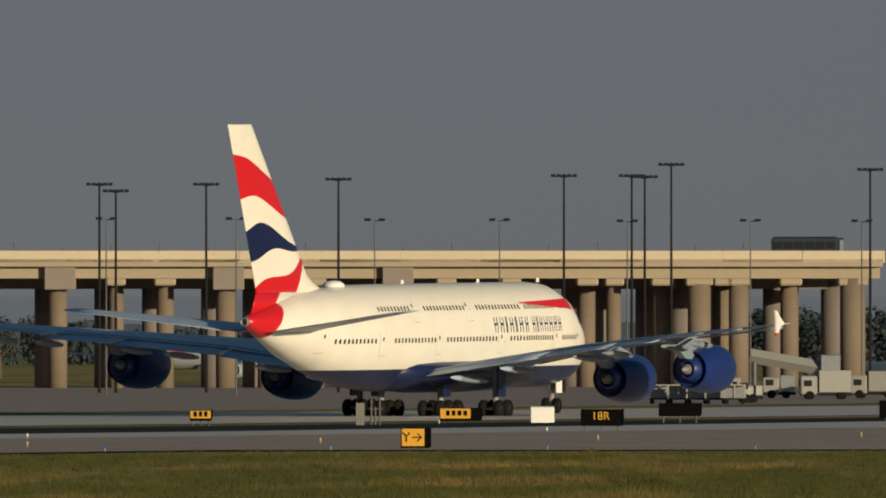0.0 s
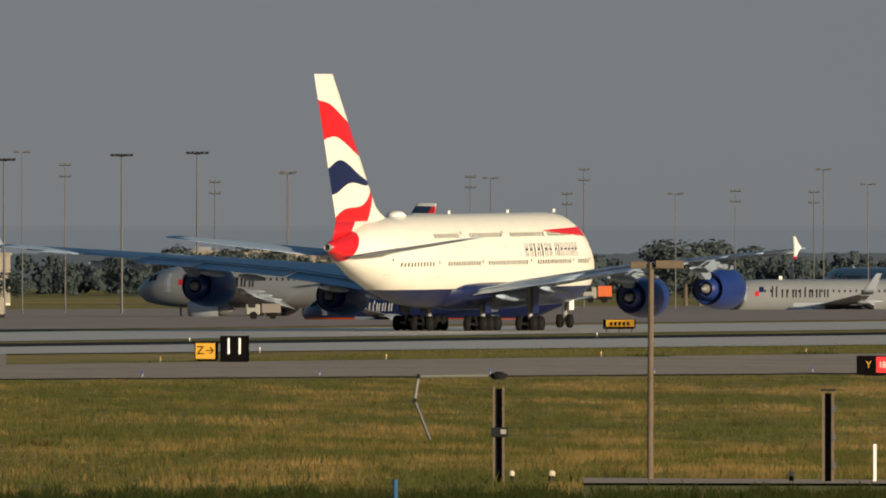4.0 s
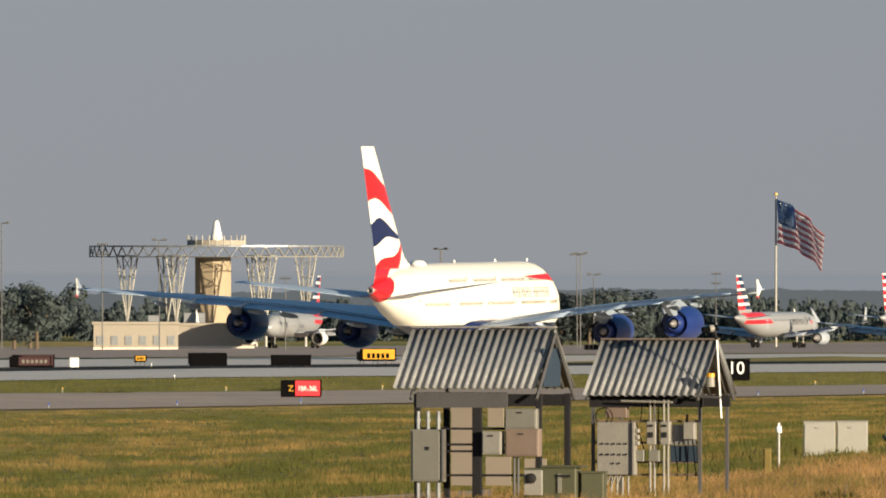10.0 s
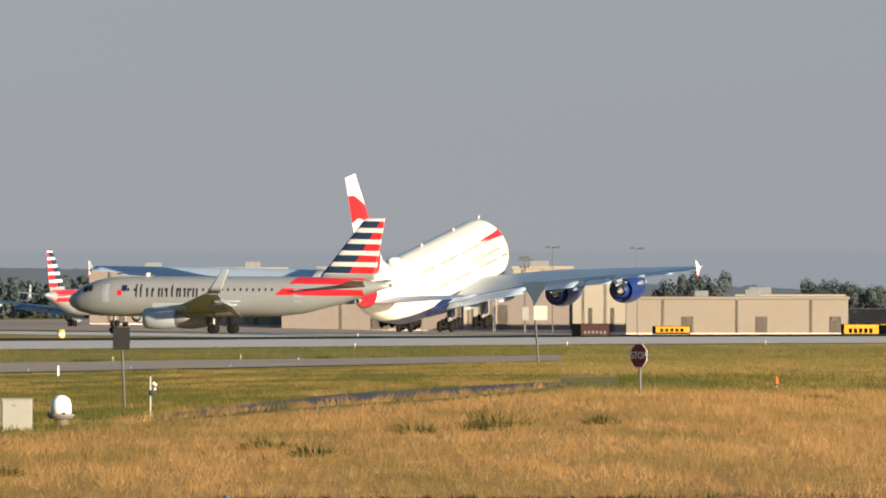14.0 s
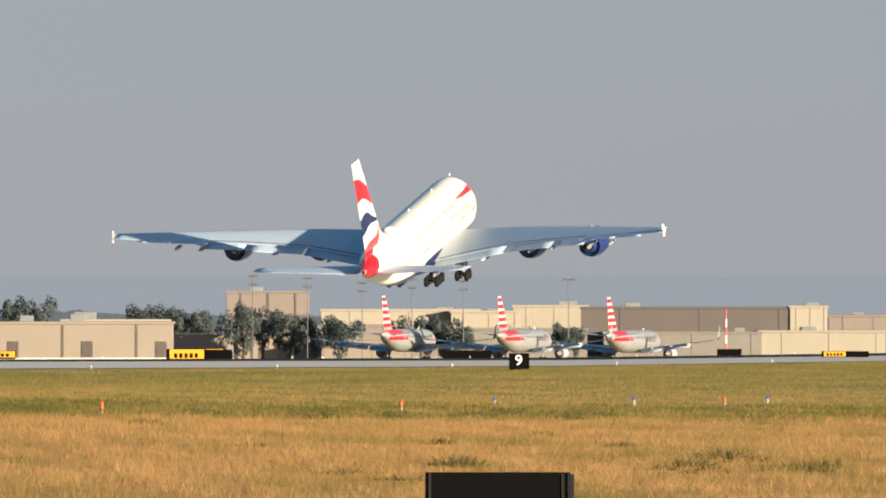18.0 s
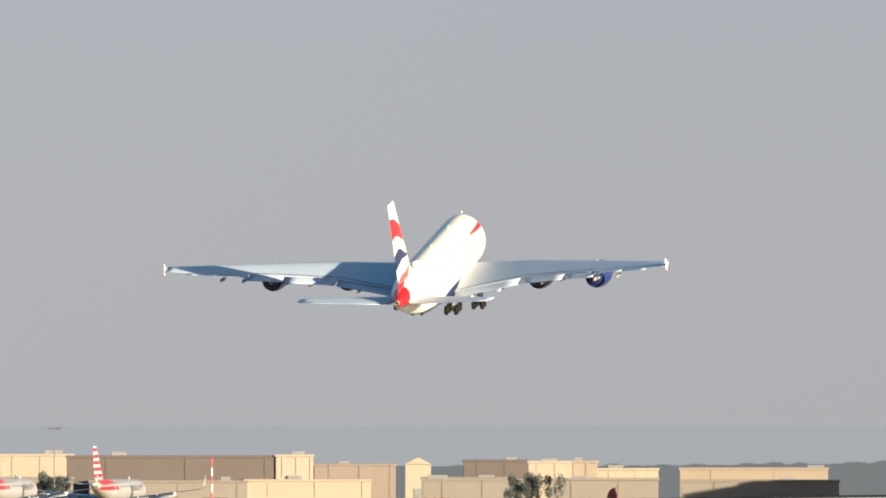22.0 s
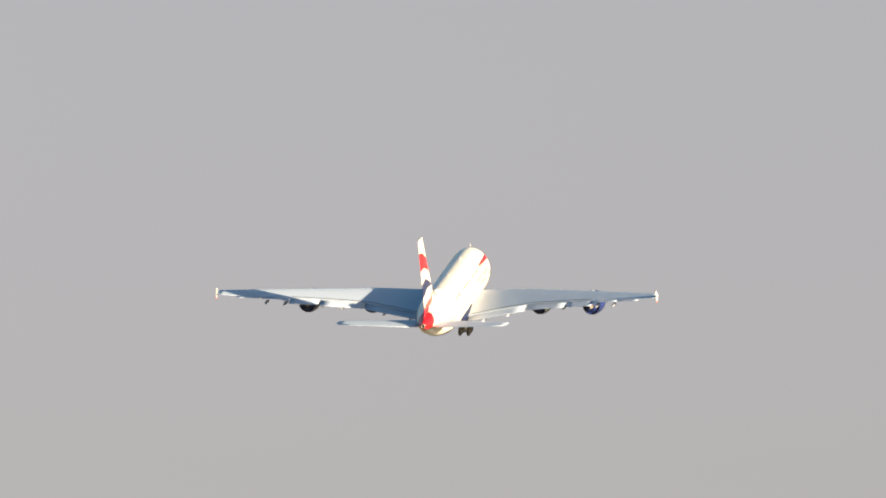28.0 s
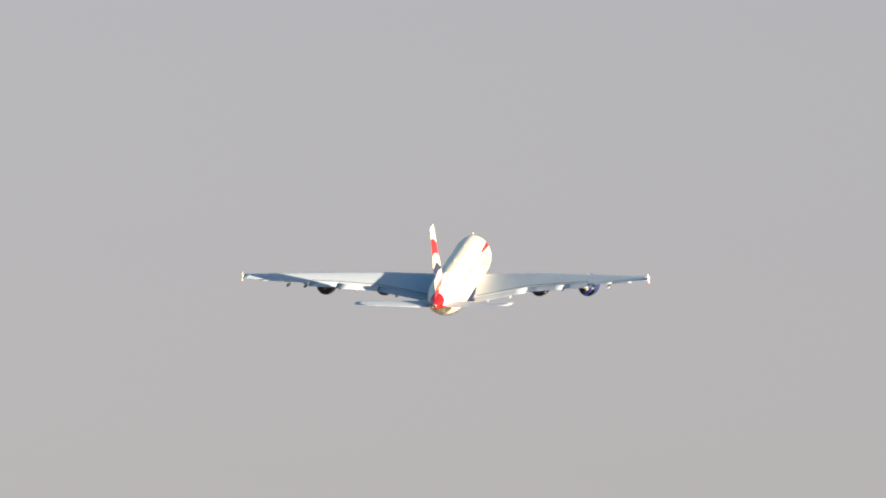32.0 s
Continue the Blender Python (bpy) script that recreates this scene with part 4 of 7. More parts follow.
def banded_mast(u, v, d):
    """A slim obstruction mast painted in red and white bands."""
    z0 = land(u, d) - 1
    h = lvl(v, d) - z0
    p = at(u, d, z0)
    ob = empty("banded_mast", p.x, p.y, p.z, turned(u, 0), "slim red and white banded mast beyond the runway", "mast")
    n = 7
    for k in range(n):
        part("band", R((0, 0, h * k / n), (0, 0, h * (k + 1) / n), .17 - .012 * k, .158 - .012 * k, 8), M["signred"] if k % 2 == 0 else M["signwhite"], ob)
    part("base_block", B(0, 0, 0, 1.2, 1.2, 1.3, bevel=.05), M["concrete"], ob)
    part("top_lamp", lathe(((0, .12), (.2, .12), (.3, .02)), (0, 0, h), (0, 0, 1), 10), M["signred"], ob)


banded_mast(7886, 149, 3890)


# ---- elevated roadway ----
def build_bridge():
    d = 2700.0
    u0, u1 = -1500, 778
    a, b = at(u0, d), at(u1, d)
    mid = (a + b) / 2
    long = (b - a).length
    ang = math.degrees(math.atan2(b.y - a.y, b.x - a.x))
    z_top, z_par, z_bot, z0 = lvl(3, d), lvl(24, d), lvl(52, d), -3.0
    br = empty("elevated_roadway", mid.x, mid.y, 0, ang, "long cream concrete elevated roadway on round columns", "bridge")
    part("deck", B(0, 12.5, z_par - .5, long, 25.5, .9), M["sand"], br, "tan concrete deck")
    part("girder", B(0, 2.6, z_bot, long - .6, 2.2, z_par - z_bot - .3), M["sand"], br, "tan concrete edge girder")
    part("girder", B(0, 14.5, z_bot, long - .6, 2.2, z_par - z_bot - .3), M["sand"], br, "tan concrete edge girder")
    n = 16
    for k in range(n):
        w = long / n
        for y in (-.1, 25.3):
            part("parapet_panel", B(-long / 2 + (k + .5) * w, y, z_par, w - .06, .3, z_top - z_par, bevel=.03), M["parapet"], br, "cream parapet panel")
    # rear beam and columns take the darker brown to stand for the deck's shade
    part("cross_head", B(-1.5, 22, z_bot - 1.3, long - 6, 3.0, 1.6), M["brown"], br, "rear cross beam coloured dark as if in shade")
    part("end_nosing", lathe(((0, .16), (z_top - z_par, .16)), (long / 2 + .1, -.05, z_par), (0, 0, 1), 10), M["parapet"], br)
    for k in range(26):
        part("road_lamp", R((-long / 2 + 3 + k * 6.1, 24.9, z_top), (-long / 2 + 3 + k * 6.1, 24.9, z_top + .5 + .3 * (k % 3)), .09, .09, 6), M["galvpole"], br)
    per = d / F
    for x, w, cap in ((102, 2.4, 1), (205, 1.9, 0), (292, 2.2, 0), (400, 2.6, 1), (470, 2.0, 0), (560, 2.0, 0), (700, 2.7, 1), (790, 2.0, 0), (905, 2.0, 0), (1040, 2.2, 0), (1088, 1.9, 0), (1172, 2.2, 0),
                      (1238, 2.9, 0), (1281, 1.9, 0), (1308, 2.5, 0), (1400, 2.3, 0), (1510, 3.2, 0), (-60, 2.4, 1), (-180, 2.0, 0), (-330, 2.4, 1), (-520, 2.2, 0)):
        lx = (x - 784 - (u0 + u1) / 2) * per
        y = 3.2 if cap or w > 2.4 else 9.0
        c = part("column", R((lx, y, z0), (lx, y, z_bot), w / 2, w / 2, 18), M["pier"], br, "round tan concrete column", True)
        if cap:
            part("pier_cap", B(lx + .3, 3.6, z_bot - 1.4, 3.9, 6.4, z_par - z_bot + 1.1, bevel=.1), M["tan"], br, "tan concrete pier cap")
        else:
            part("column_head", B(lx, 6, z_bot - .9, w + .5, 8.5, 1.1, bevel=.2), M["sand"], br)
        part("rear_column", R((lx - 1.6, 22, z0), (lx - 1.6, 22, z_bot), w / 2 + .3, w / 2 + .3, 14), M["brown"], br, "rear column coloured dark as if in shade", True)
    return br


build_bridge()


# ---- buildings ----
def block(u0, v0, u1, v1, d, wall, label, deep=22.0, bays=6, rows=1, roof=True, name="building"):
    """A flat-roofed building between two sight lines, with window bays that go into its wall."""
    a, b = at(u0, d), at(u1, d)
    mid = (a + b) / 2
    w = (b - a).length
    ang = math.degrees(math.atan2(b.y - a.y, b.x - a.x))
    zb = min(lvl(v1, d), land((u0 + u1) / 2, d)) - .5
    h = lvl(v0, d) - zb
    ob = empty(name, mid.x, mid.y, zb, ang, label, "building", "airport buildings")
    part("wall", B(0, deep / 2, 0, w, deep, h, bevel=.05), M[wall], ob)
    if roof:
        part("roof_parapet", B(0, deep / 2, h, w + .5, deep + .5, .45, bevel=.05), M[wall], ob)
        rnd = random.Random(int(u0) + 7)
        for k in range(max(1, int(w / (14 if d < 3800 else 24)))):
            part("roof_unit", B(rnd.uniform(-w / 2 + 2, w / 2 - 2), rnd.uniform(4, deep - 4), h + .4, rnd.uniform(1.5, 4), 2.5, rnd.uniform(.7, 1.7) if d < 3800 else rnd.uniform(.4, .9), bevel=.06), M["galv"], ob, "grey rooftop unit")
    for r in range(rows):
        for k in range(bays):
            bw = w / bays
            z = h * (r + .5) / rows - .9
            if d < 3400:
                part("window", B(-w / 2 + (k + .5) * bw, -.02, max(.6, z), bw * .5, .16, min(1.4, h / rows * .4)), M["galv"], ob)
            else:
                if k % 3 == 2 and rows == 2:
                    part("bay_door", B(-w / 2 + (k + .5) * bw, -.05, .9, bw * .45, .14, h * .42), M["brown"], ob)
                if k % 3 == 1:
                    part("pilaster", B(-w / 2 + (k + .5) * bw, -.03, 0, .4, .12, h - .1), M[wall], ob)
    part("base_course", B(0, -.06, 0, w, .2, .9), M["concrete"], ob)
    return ob


block(805, 74, 1005, 129, 3700, "slate", "dark blue-grey hangar on the skyline", 30, 9, 1)
block(1198, 131, 1316, 169, 3500, "cream", "low cream warehouse behind the apron", 20, 6, 1)
block(1611, 130, 2091, 170, 4300, "tan", "low tan warehouse under the trees", 20, 8, 1)
block(1057, 135, 1337, 199, 3500, "cream", "long low cream warehouse", 20, 9, 1)

APRON = ((3544, 215, 3616, 249, 3000, "cream"), (3586, 197, 3662, 229, 3250, "cream"), (3662, 207, 3718, 249, 3100, "tan"),
         (3716, 213, 3816, 254, 3000, "cream"), (3594, 177, 3854, 199, 3600, "tan"), (4094, 178, 4244, 223, 3350, "cream"),
         (4234, 180, 4379, 208, 3500, "cream"))
for u0, v0, u1, v1, d, wall in APRON:
    block(u0, v0, u1, v1, d, wall, "pale cargo building on the far apron", 18, 6, 1)
TERMINAL = ((5565, 121, 5780, 152, 3665, "brown"), (5772, 121, 5915, 152, 3662, "cream"), (6515, 173, 6908, 233, 3600, "tan"), (5905, 134, 6535, 231, 3650, "brown"), (6227, 139, 6287, 231, 3649.5, "cream"), (6420, 139, 6537, 181, 3649.4, "cream"),
            (6165, 117, 6227, 149, 3652, "cream"), (6315, 119, 6420, 151, 3653, "cream"), (6710, 169, 6901, 233, 3641, "cream"),
            (7022, 199, 7170, 225, 3960, "tan"), (7002, 118, 7148, 170, 4300, "brown"))
for u0, v0, u1, v1, d, wall in TERMINAL:
    block(u0, v0, u1, v1, d, wall, "large tan and cream terminal building in evening sun", 24, 9, 2)
SOUTH = ((6749, 178, 6901, 196, 4000, "cream"), (6689, 194, 7014, 236, 3950, "tan"), (7174, 206, 7330, 234, 3950, "tan"), (7160, 178, 7300, 230, 4150, "brown"), (7300, 184, 7640, 230, 4150, "greywall"), (7169, 150, 7449, 183, 4250, "cream"),
         (7399, 153, 7521, 178, 4246, "cream"), (7509, 143, 7641, 170, 4300, "cream"), (7629, 146, 8004, 193, 4250, "umber"), (7999, 144, 8065, 190, 4249.6, "cream"),
         (7669, 190, 7949, 233, 4236, "greywall"), (7944, 188, 8167, 233, 4237, "cream"), (8067, 160, 8211, 182, 4350, "brown"), (8259, 187, 8449, 233, 4100, "greywall"))
for u0, v0, u1, v1, d, wall in SOUTH:
    block(u0, v0, u1, v1, d, wall, "low warehouse on the far side of the airfield", 24, 8, 1)
EDGE = ((8257, 184, 8411, 229, 4150, "greywall"), (8446, 155, 8521, 182, 4350, "cream"), (8516, 155, 8568, 179, 4360, "tan"), (8481, 186, 8676, 229, 4150, "greywall"),
        (8566, 168, 8676, 182, 4400, "cream"), (9290, 123, 9345, 160, 4150, "cream"), (8714, 167, 8976, 185, 4400, "tan"), (8716, 189, 8996, 229, 4200, "greywall"), (8331, 153, 8446, 177, 4450, "umber"))
for u0, v0, u1, v1, d, wall in EDGE:
    block(u0, v0, u1, v1, d, wall, "low industrial building beyond the airfield", 24, 7, 1)


def gable_house(u0, v0, u1, v1, d):
    a, b = at(u0, d), at(u1, d)
    w = (b - a).length
    mid = (a + b) / 2
    zb = lvl(v1, d) - 6
    h = lvl(v1, d) + (lvl(v0, d) - lvl(v1, d)) * .5 - zb
    top = lvl(v0, d) - zb
    ob = empty("gabled_shed", mid.x, mid.y, zb, turned((u0 + u1) / 2, 0), "bright cream gabled shed", "building", "airport buildings")
    part("wall", B(0, 6, 0, w * .94, 12, h), M["cream"], ob)
    bm = bmesh.new()
    vs = [bm.verts.new(p) for y in (-.3, 12.3) for p in ((-w / 2, y, h), (0, y, top), (w / 2, y, h))]
    for q in ((0, 1, 2), (3, 5, 4), (0, 3, 4, 1), (1, 4, 5, 2), (0, 2, 5, 3)):
        bm.faces.new([vs[i] for i in q])
    bmesh.ops.recalc_face_normals(bm, faces=bm.faces)
    part("roof", bm, M["cream"], ob)
    part("door", B(0, -.05, 0, 1.6, .12, 2.6), M["galv"], ob)


gable_house(8227, 145, 8275, 170, 4300)


# ---- navigation beacon: a round platform on steel legs ----
def build_beacon():
    d, uc = 3750.0, 4312.0
    c = at(uc, d)
    r = 226 * d / F
    zt, zb, z0 = lvl(38, d), lvl(58, d), -4.0
    ob = empty("radio_beacon", c.x, c.y, 0, turned(uc, 0), "round steel radio beacon platform on tan tower and lattice legs", "radio beacon")
    part("platform_deck", lathe(((0, r), (.25, r)), (0, 0, zt - .25), (0, 0, 1), 64), M["galv"], ob, "wide round metal deck")
    n = 56
    for k in range(n):
        a0, a1 = 2 * math.pi * k / n, 2 * math.pi * (k + 1) / n
        p0, p1 = Vector((r * math.cos(a0), r * math.sin(a0), 0)), Vector((r * math.cos(a1), r * math.sin(a1), 0))
        up, lo = Vector((0, 0, zt - .3)), Vector((0, 0, zb))
        bm = bmesh.new()
        rod(bm, p0 * .995 + lo, p1 * .995 + lo, .09, n=5)
        rod(bm, p0 * .995 + lo, (p0 + p1) * .4975 + up, .08, n=5)
        rod(bm, (p0 + p1) * .4975 + up, p1 * .995 + lo, .08, n=5)
        part("edge_truss", bm, M["whitebox"] if math.cos(a0) > .2 else M["galv"], ob)
    part("tower", lathe(((0, 3.1), (zb - z0, 3.1)), (-.6, 0, z0), (0, 0, 1), 8), M["sand"], ob, "tan octagonal tower")
    for k in range(6):
        a = 2 * math.pi * k / 6 + .06
        x, y = r * .70 * math.cos(a), r * .70 * math.sin(a)
        leg = part("lattice_leg", R((x, y, z0), (x, y, z0 + 5.7), .28, .22, 8), M["whitebox"], ob, "white lattice leg")
        for q in range(4):
            b = math.pi / 2 * q + .4
            foot, head = Vector((x, y, z0 + 5.5)), Vector((x + 2.0 * math.cos(b), y + 2.0 * math.sin(b), zb + .2))
            b2 = b + math.pi / 2
            head2 = Vector((x + 2.0 * math.cos(b2), y + 2.0 * math.sin(b2), zb + .2))
            bm = bmesh.new()
            rod(bm, foot, head, .13, n=6)
            for t in (.45, .7, 1.0):
                rod(bm, foot.lerp(head, t), foot.lerp(head2, t), .08, n=5)
            rod(bm, foot.lerp(head, .45), foot.lerp(head2, .7), .07, n=5)
            rod(bm, foot.lerp(head, .7), foot.lerp(head2, 1.0), .07, n=5)
            part("leg_strut", bm, M["whitebox"], leg)
    part("hut_ring", lathe(((0, 5.0), (.8, 5.0), (.85, 4.6), (.2, 4.6)), (0, 0, zt + .1), (0, 0, 1), 40), M["cream"], ob, "cream ring screen")
    for k in range(24):
        a = 2 * math.pi * k / 24
        part("ring_post", R((4.95 * math.cos(a), 4.95 * math.sin(a), zt), (4.95 * math.cos(a), 4.95 * math.sin(a), zt + 1.75), .13, .13, 6), M["whitebox"], ob)
    part("beacon_cone", lathe(((0, 1.1), (1.2, 1.05), (2.6, .7), (3.9, .45), (4.2, .1)), (0, 0, zt + .2), (0, 0, 1), 20), M["white"], ob, "white pointed antenna cover", True)


build_beacon()


# ---- flag ----
def build_flag():
    d, u = 3600.0, 5302.0
    p = at(u, d)
    z0, z1 = -4.0, lvl(-50, d)
    ob = empty("flagpole", p.x, p.y, z0, turned(u, -58), "very tall white pole flying a large striped flag", "flagpole")
    h = z1 - z0
    part("pole", R((0, 0, 0), (0, 0, h), .24, .14, 12), M["whitebox"], ob)
    part("finial", lathe(((0, .05), (.15, .3), (.45, .3), (.6, .05)), (0, 0, h), (0, 0, 1), 12), M["amber"], ob)
    W, Hh, nx = 15.0, 7.4, 26
    fy = lambda x, z: .35 * math.sin(x * 1.25 + z * .35)
    drop = lambda x: -.16 * x - .016 * x * x

    def piece(x0, x1, r0, r1, m, name, off=0.0):
        verts, faces = [], []
        k = max(2, int((x1 - x0) / W * nx))
        for i in range(k + 1):
            x = x0 + (x1 - x0) * i / k
            for r in (r0, r1):
                z = h - .5 - Hh * r / 13 * (1 - .012 * x) + drop(x)
                for s in (-.02 - off, .02 + off):
                    verts.append((.2 + x * .97, fy(x, z) + s, z))
        for i in range(k):
            o = i * 4
            for a, b in ((0, 1), (1, 3), (3, 2), (2, 0)):
                faces.append((o + a, o + b, o + 4 + b, o + 4 + a))
        mesh_np(name, verts, faces, m, ob)

    for r in range(13):
        piece(0 if r > 6 else W * .42, W, r, r + 1, M["flagred"] if r % 2 == 0 else M["flagpale"], "stripe")
    piece(0, W * .42, 0, 7, M["flagblue"], "canton")
    for i in range(5):
        for j in range(4):
            x, r = .6 + i * 1.1, .9 + j * 1.6
            z = h - .5 - Hh * r / 13 + drop(x)
            part("star", B(.2 + x, fy(x, z), z - .1, .2, .1, .2), M["flagpale"], ob)


build_flag()


# ---- trees and the far ridge ----
def crown_mesh(seed, n=460, big=1.15, lumps=13):
    """Leaf sprays that lie over uneven lumps, so that the crown has lit and shaded sides."""
    rnd = random.Random(seed)
    verts, faces = [], []
    blobs = [(rnd.gauss(0, .40), rnd.gauss(0, .40), rnd.uniform(.2, .98), rnd.uniform(.15, .30)) for _ in range(lumps)]
    for _ in range(n * 5):
        bx, by, bz, br = rnd.choice(blobs)
        v = Vector((rnd.gauss(0, 1), rnd.gauss(0, 1), rnd.gauss(0, .8))).normalized()
        c = Vector((bx, by, bz)) + v * br * rnd.uniform(.72, 1.12)
        lie = (v + Vector((rnd.gauss(0, .3), rnd.gauss(0, .3), rnd.gauss(0, .3)))).normalized()
        t = lie.cross(Vector((rnd.gauss(0, 1), rnd.gauss(0, 1), rnd.gauss(0, 1)))).normalized()
        s = lie.cross(t) * rnd.uniform(.016, .036) * big
        t = t * rnd.uniform(.022, .05) * big
        o = len(verts)
        verts += [tuple(c - t), tuple(c + s), tuple(c + t), tuple(c - s)]
        faces.append((o, o + 1, o + 2, o + 3))
    return verts, faces


CROWNS = []
for sd in range(4):
    vv, ff = crown_mesh(sd)
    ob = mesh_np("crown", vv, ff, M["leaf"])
    CROWNS.append(ob.data)
    bpy.data.objects.remove(ob)


def tree(u, v, d, w, seed, group="trees on the skyline"):
    """A tree whose top stands at height v and whose crown is w metres wide."""
    rnd = random.Random(seed)
    z0 = land(u, d) - .3
    h = max(3.0, lvl(v, d) - z0)
    p = at(u, d, z0)
    ob = empty("tree", p.x, p.y, p.z, rnd.uniform(0, 360), "dark green broad-leaved tree at the edge of the airfield", "tree", group)
    part("trunk", R((0, 0, 0), (0, 0, h * .5), .035 * h, .02 * h, 7), M["bark"], ob)
    for k in range(3):
        a = 2.1 * k + rnd.random()
        part("limb", R((0, 0, h * .35), (math.cos(a) * w * .28, math.sin(a) * w * .28, h * .68), .018 * h, .008 * h, 5), M["bark"], ob)
    cr = new("crown", CROWNS[seed % 4])
    cr.parent = ob
    cr.matrix_basis = Matrix.Translation((0, 0, h * .12)) @ Matrix.Diagonal((w * .62, w * .62, h * .78, 1))


for k, (u, v, d, w) in enumerate(((-784, 119, 3300, 14), (581, 99, 3300, 12), (616, 111, 3300, 14), (666, 107, 3300, 16), (838, 104, 3300, 18), (878, 119, 3300, 14),
                                  (988, 119, 3300, 14), (1078, 149, 3100, 14), (1128, 152, 3100, 14), (1168, 157, 3100, 12), (1303, 154, 3100, 12), (1651, 122, 3500, 17),
                                  (1768, 120, 3600, 17), (1851, 132, 3600, 12), (1991, 125, 3600, 18))):
    tree(u, v, d, w, k)
for k, (u, v, d, w) in enumerate(((2532, 107, 3300, 18), (2557, 114, 3300, 16), (2137, 129, 3600, 14), (2177, 131, 3600, 14), (1117, 144, 3100, 16), (1187, 149, 3100, 14),
                                  (3169, 116, 3700, 18), (3209, 114, 3700, 18), (3264, 123, 3700, 14), (3329, 126, 3700, 16), (3409, 129, 3700, 16), (3479, 151, 3400, 12),
                                  (3686, 169, 3600, 12), (3766, 171, 3600, 14), (3826, 149, 3600, 14), (2949, 126, 3500, 16), (3019, 130, 3500, 16))):
    tree(u, v, d, w, k + 20)
for k, (u, v, d, w) in enumerate(((3954, 113, 3400, 15), (3994, 106, 3400, 16), (3409, 123, 3500, 14), (3982, 109, 3500, 15), (3502, 129, 3450, 18), (4802, 114, 3500, 16),
                                  (4862, 116, 3500, 18), (4912, 112, 3500, 18), (4972, 116, 3500, 18), (5022, 120, 3500, 16), (4922, 121, 3500, 12),
                                  (6849, 140, 4100, 9), (6884, 138, 4100, 7), (6929, 148, 4050, 10), (6959, 143, 4050, 9), (7032, 138, 3930, 9), (7066, 143, 3935, 8), (7118, 156, 3930, 9),
                                  (7162, 151, 3930, 9), (7200, 160, 3925, 8), (7346, 158, 3990, 9), (7394, 163, 3990, 8), (7425, 172, 3985, 6), (7592, 172, 3990, 6), (7618, 178, 3990, 5), (6660, 124, 3750, 9), (6610, 129, 3750, 9), (9348, 136, 4000, 5), (9388, 131, 4000, 8), (9423, 124, 4000, 10), (9458, 125, 4000, 9), (8424, 178, 4000, 5), (8464, 172, 4000, 6))):
    tree(u, v, d, w, k + 40)


def tree_belt(name, u0, u1, top, d, n, seed, label):
    """A far belt of trees in one mesh of many leaf clumps, with an uneven top."""
    rnd = random.Random(seed)
    base = [crown_mesh(s + 50, 52, 2.6, 8) for s in range(5)]
    V, Q = [], []
    cnt = 0
    for k in range(n):
        u = rnd.uniform(u0, u1)
        dd = d + rnd.uniform(-90, 90)
        z0 = land(u, dd) - 1
        tv = float(np.interp(u, [q[0] for q in top], [q[1] for q in top])) + rnd.uniform(-3, 9)
        h, w = max(2.0, lvl(tv, dd) - z0), rnd.uniform(6, 11)
        vv, ff = base[k % 5]
        a = np.array(vv) * (w * .7, w * .7, h * .85)
        p = at(u, dd, z0)
        V.append(a + np.array(p))
        Q.append(np.array(ff) + cnt)
        cnt += len(vv)
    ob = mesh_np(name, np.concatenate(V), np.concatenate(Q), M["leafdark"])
    return tagged(ob, label, "trees", kind="stuff")


tree_belt("tree_belt", -1800, 2900, ((-1800, 125), (500, 122), (1500, 132), (2900, 128)), 4450, 215, 1, "far dark belt of trees behind the terminals")

tree_belt("tree_belt", 2900, 6400, ((2900, 140), (3700, 137), (4100, 134), (4700, 127), (5300, 124), (6000, 134), (6400, 142)), 4350, 340, 2, "far dark belt of trees beyond the apron")

# the far ridge glows blue-grey in place of haze
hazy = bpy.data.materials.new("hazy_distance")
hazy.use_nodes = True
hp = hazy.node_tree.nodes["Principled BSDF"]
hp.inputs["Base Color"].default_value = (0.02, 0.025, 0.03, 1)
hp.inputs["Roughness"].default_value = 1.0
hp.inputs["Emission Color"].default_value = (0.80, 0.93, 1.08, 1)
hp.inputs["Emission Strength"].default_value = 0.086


# a fainter glowing layer, added to soften the ridge's top edge
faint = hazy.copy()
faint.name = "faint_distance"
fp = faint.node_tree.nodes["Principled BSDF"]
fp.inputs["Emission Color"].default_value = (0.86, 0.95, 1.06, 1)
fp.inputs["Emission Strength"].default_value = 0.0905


# far woods whose haze is a weak glow of the silhouette
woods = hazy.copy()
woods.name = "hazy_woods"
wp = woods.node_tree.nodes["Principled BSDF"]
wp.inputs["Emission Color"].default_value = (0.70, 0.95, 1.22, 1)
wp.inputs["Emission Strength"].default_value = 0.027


def build_ridge(base, far, m, seed, step=40.0, rough=0.0, label="far ridge silhouette glowing blue-grey in place of haze"):
    """A plain far silhouette; base is a height or rows of (bearing, height), rough the size of its tree crowns."""
    verts, faces = [], []
    us = np.arange(-2600, 11600, step)
    for u in us:
        v = base if isinstance(base, (int, float)) else float(np.interp(u, [q[0] for q in base], [q[1] for q in base]))
        v += 3.0 * noise.noise((u * .0012, seed, 3)) + 1.2 * noise.noise((u * .008, 1, seed))
        v -= rough * (abs(noise.noise((u * .021, 7, seed))) * 9 + abs(noise.noise((u * .06, 2, seed))) * 4 + noise.noise((u * .2, 5, seed)) * 1.2)
        verts += [tuple(at(u, far, -40)), tuple(at(u, far, lvl(v, far)))]
    for i in range(len(us) - 1):
        faces.append((2 * i, 2 * i + 2, 2 * i + 3, 2 * i + 1))
    ob = mesh_np("backdrop", verts, faces, m)
    tagged(ob, label, "ridge", kind="structure")


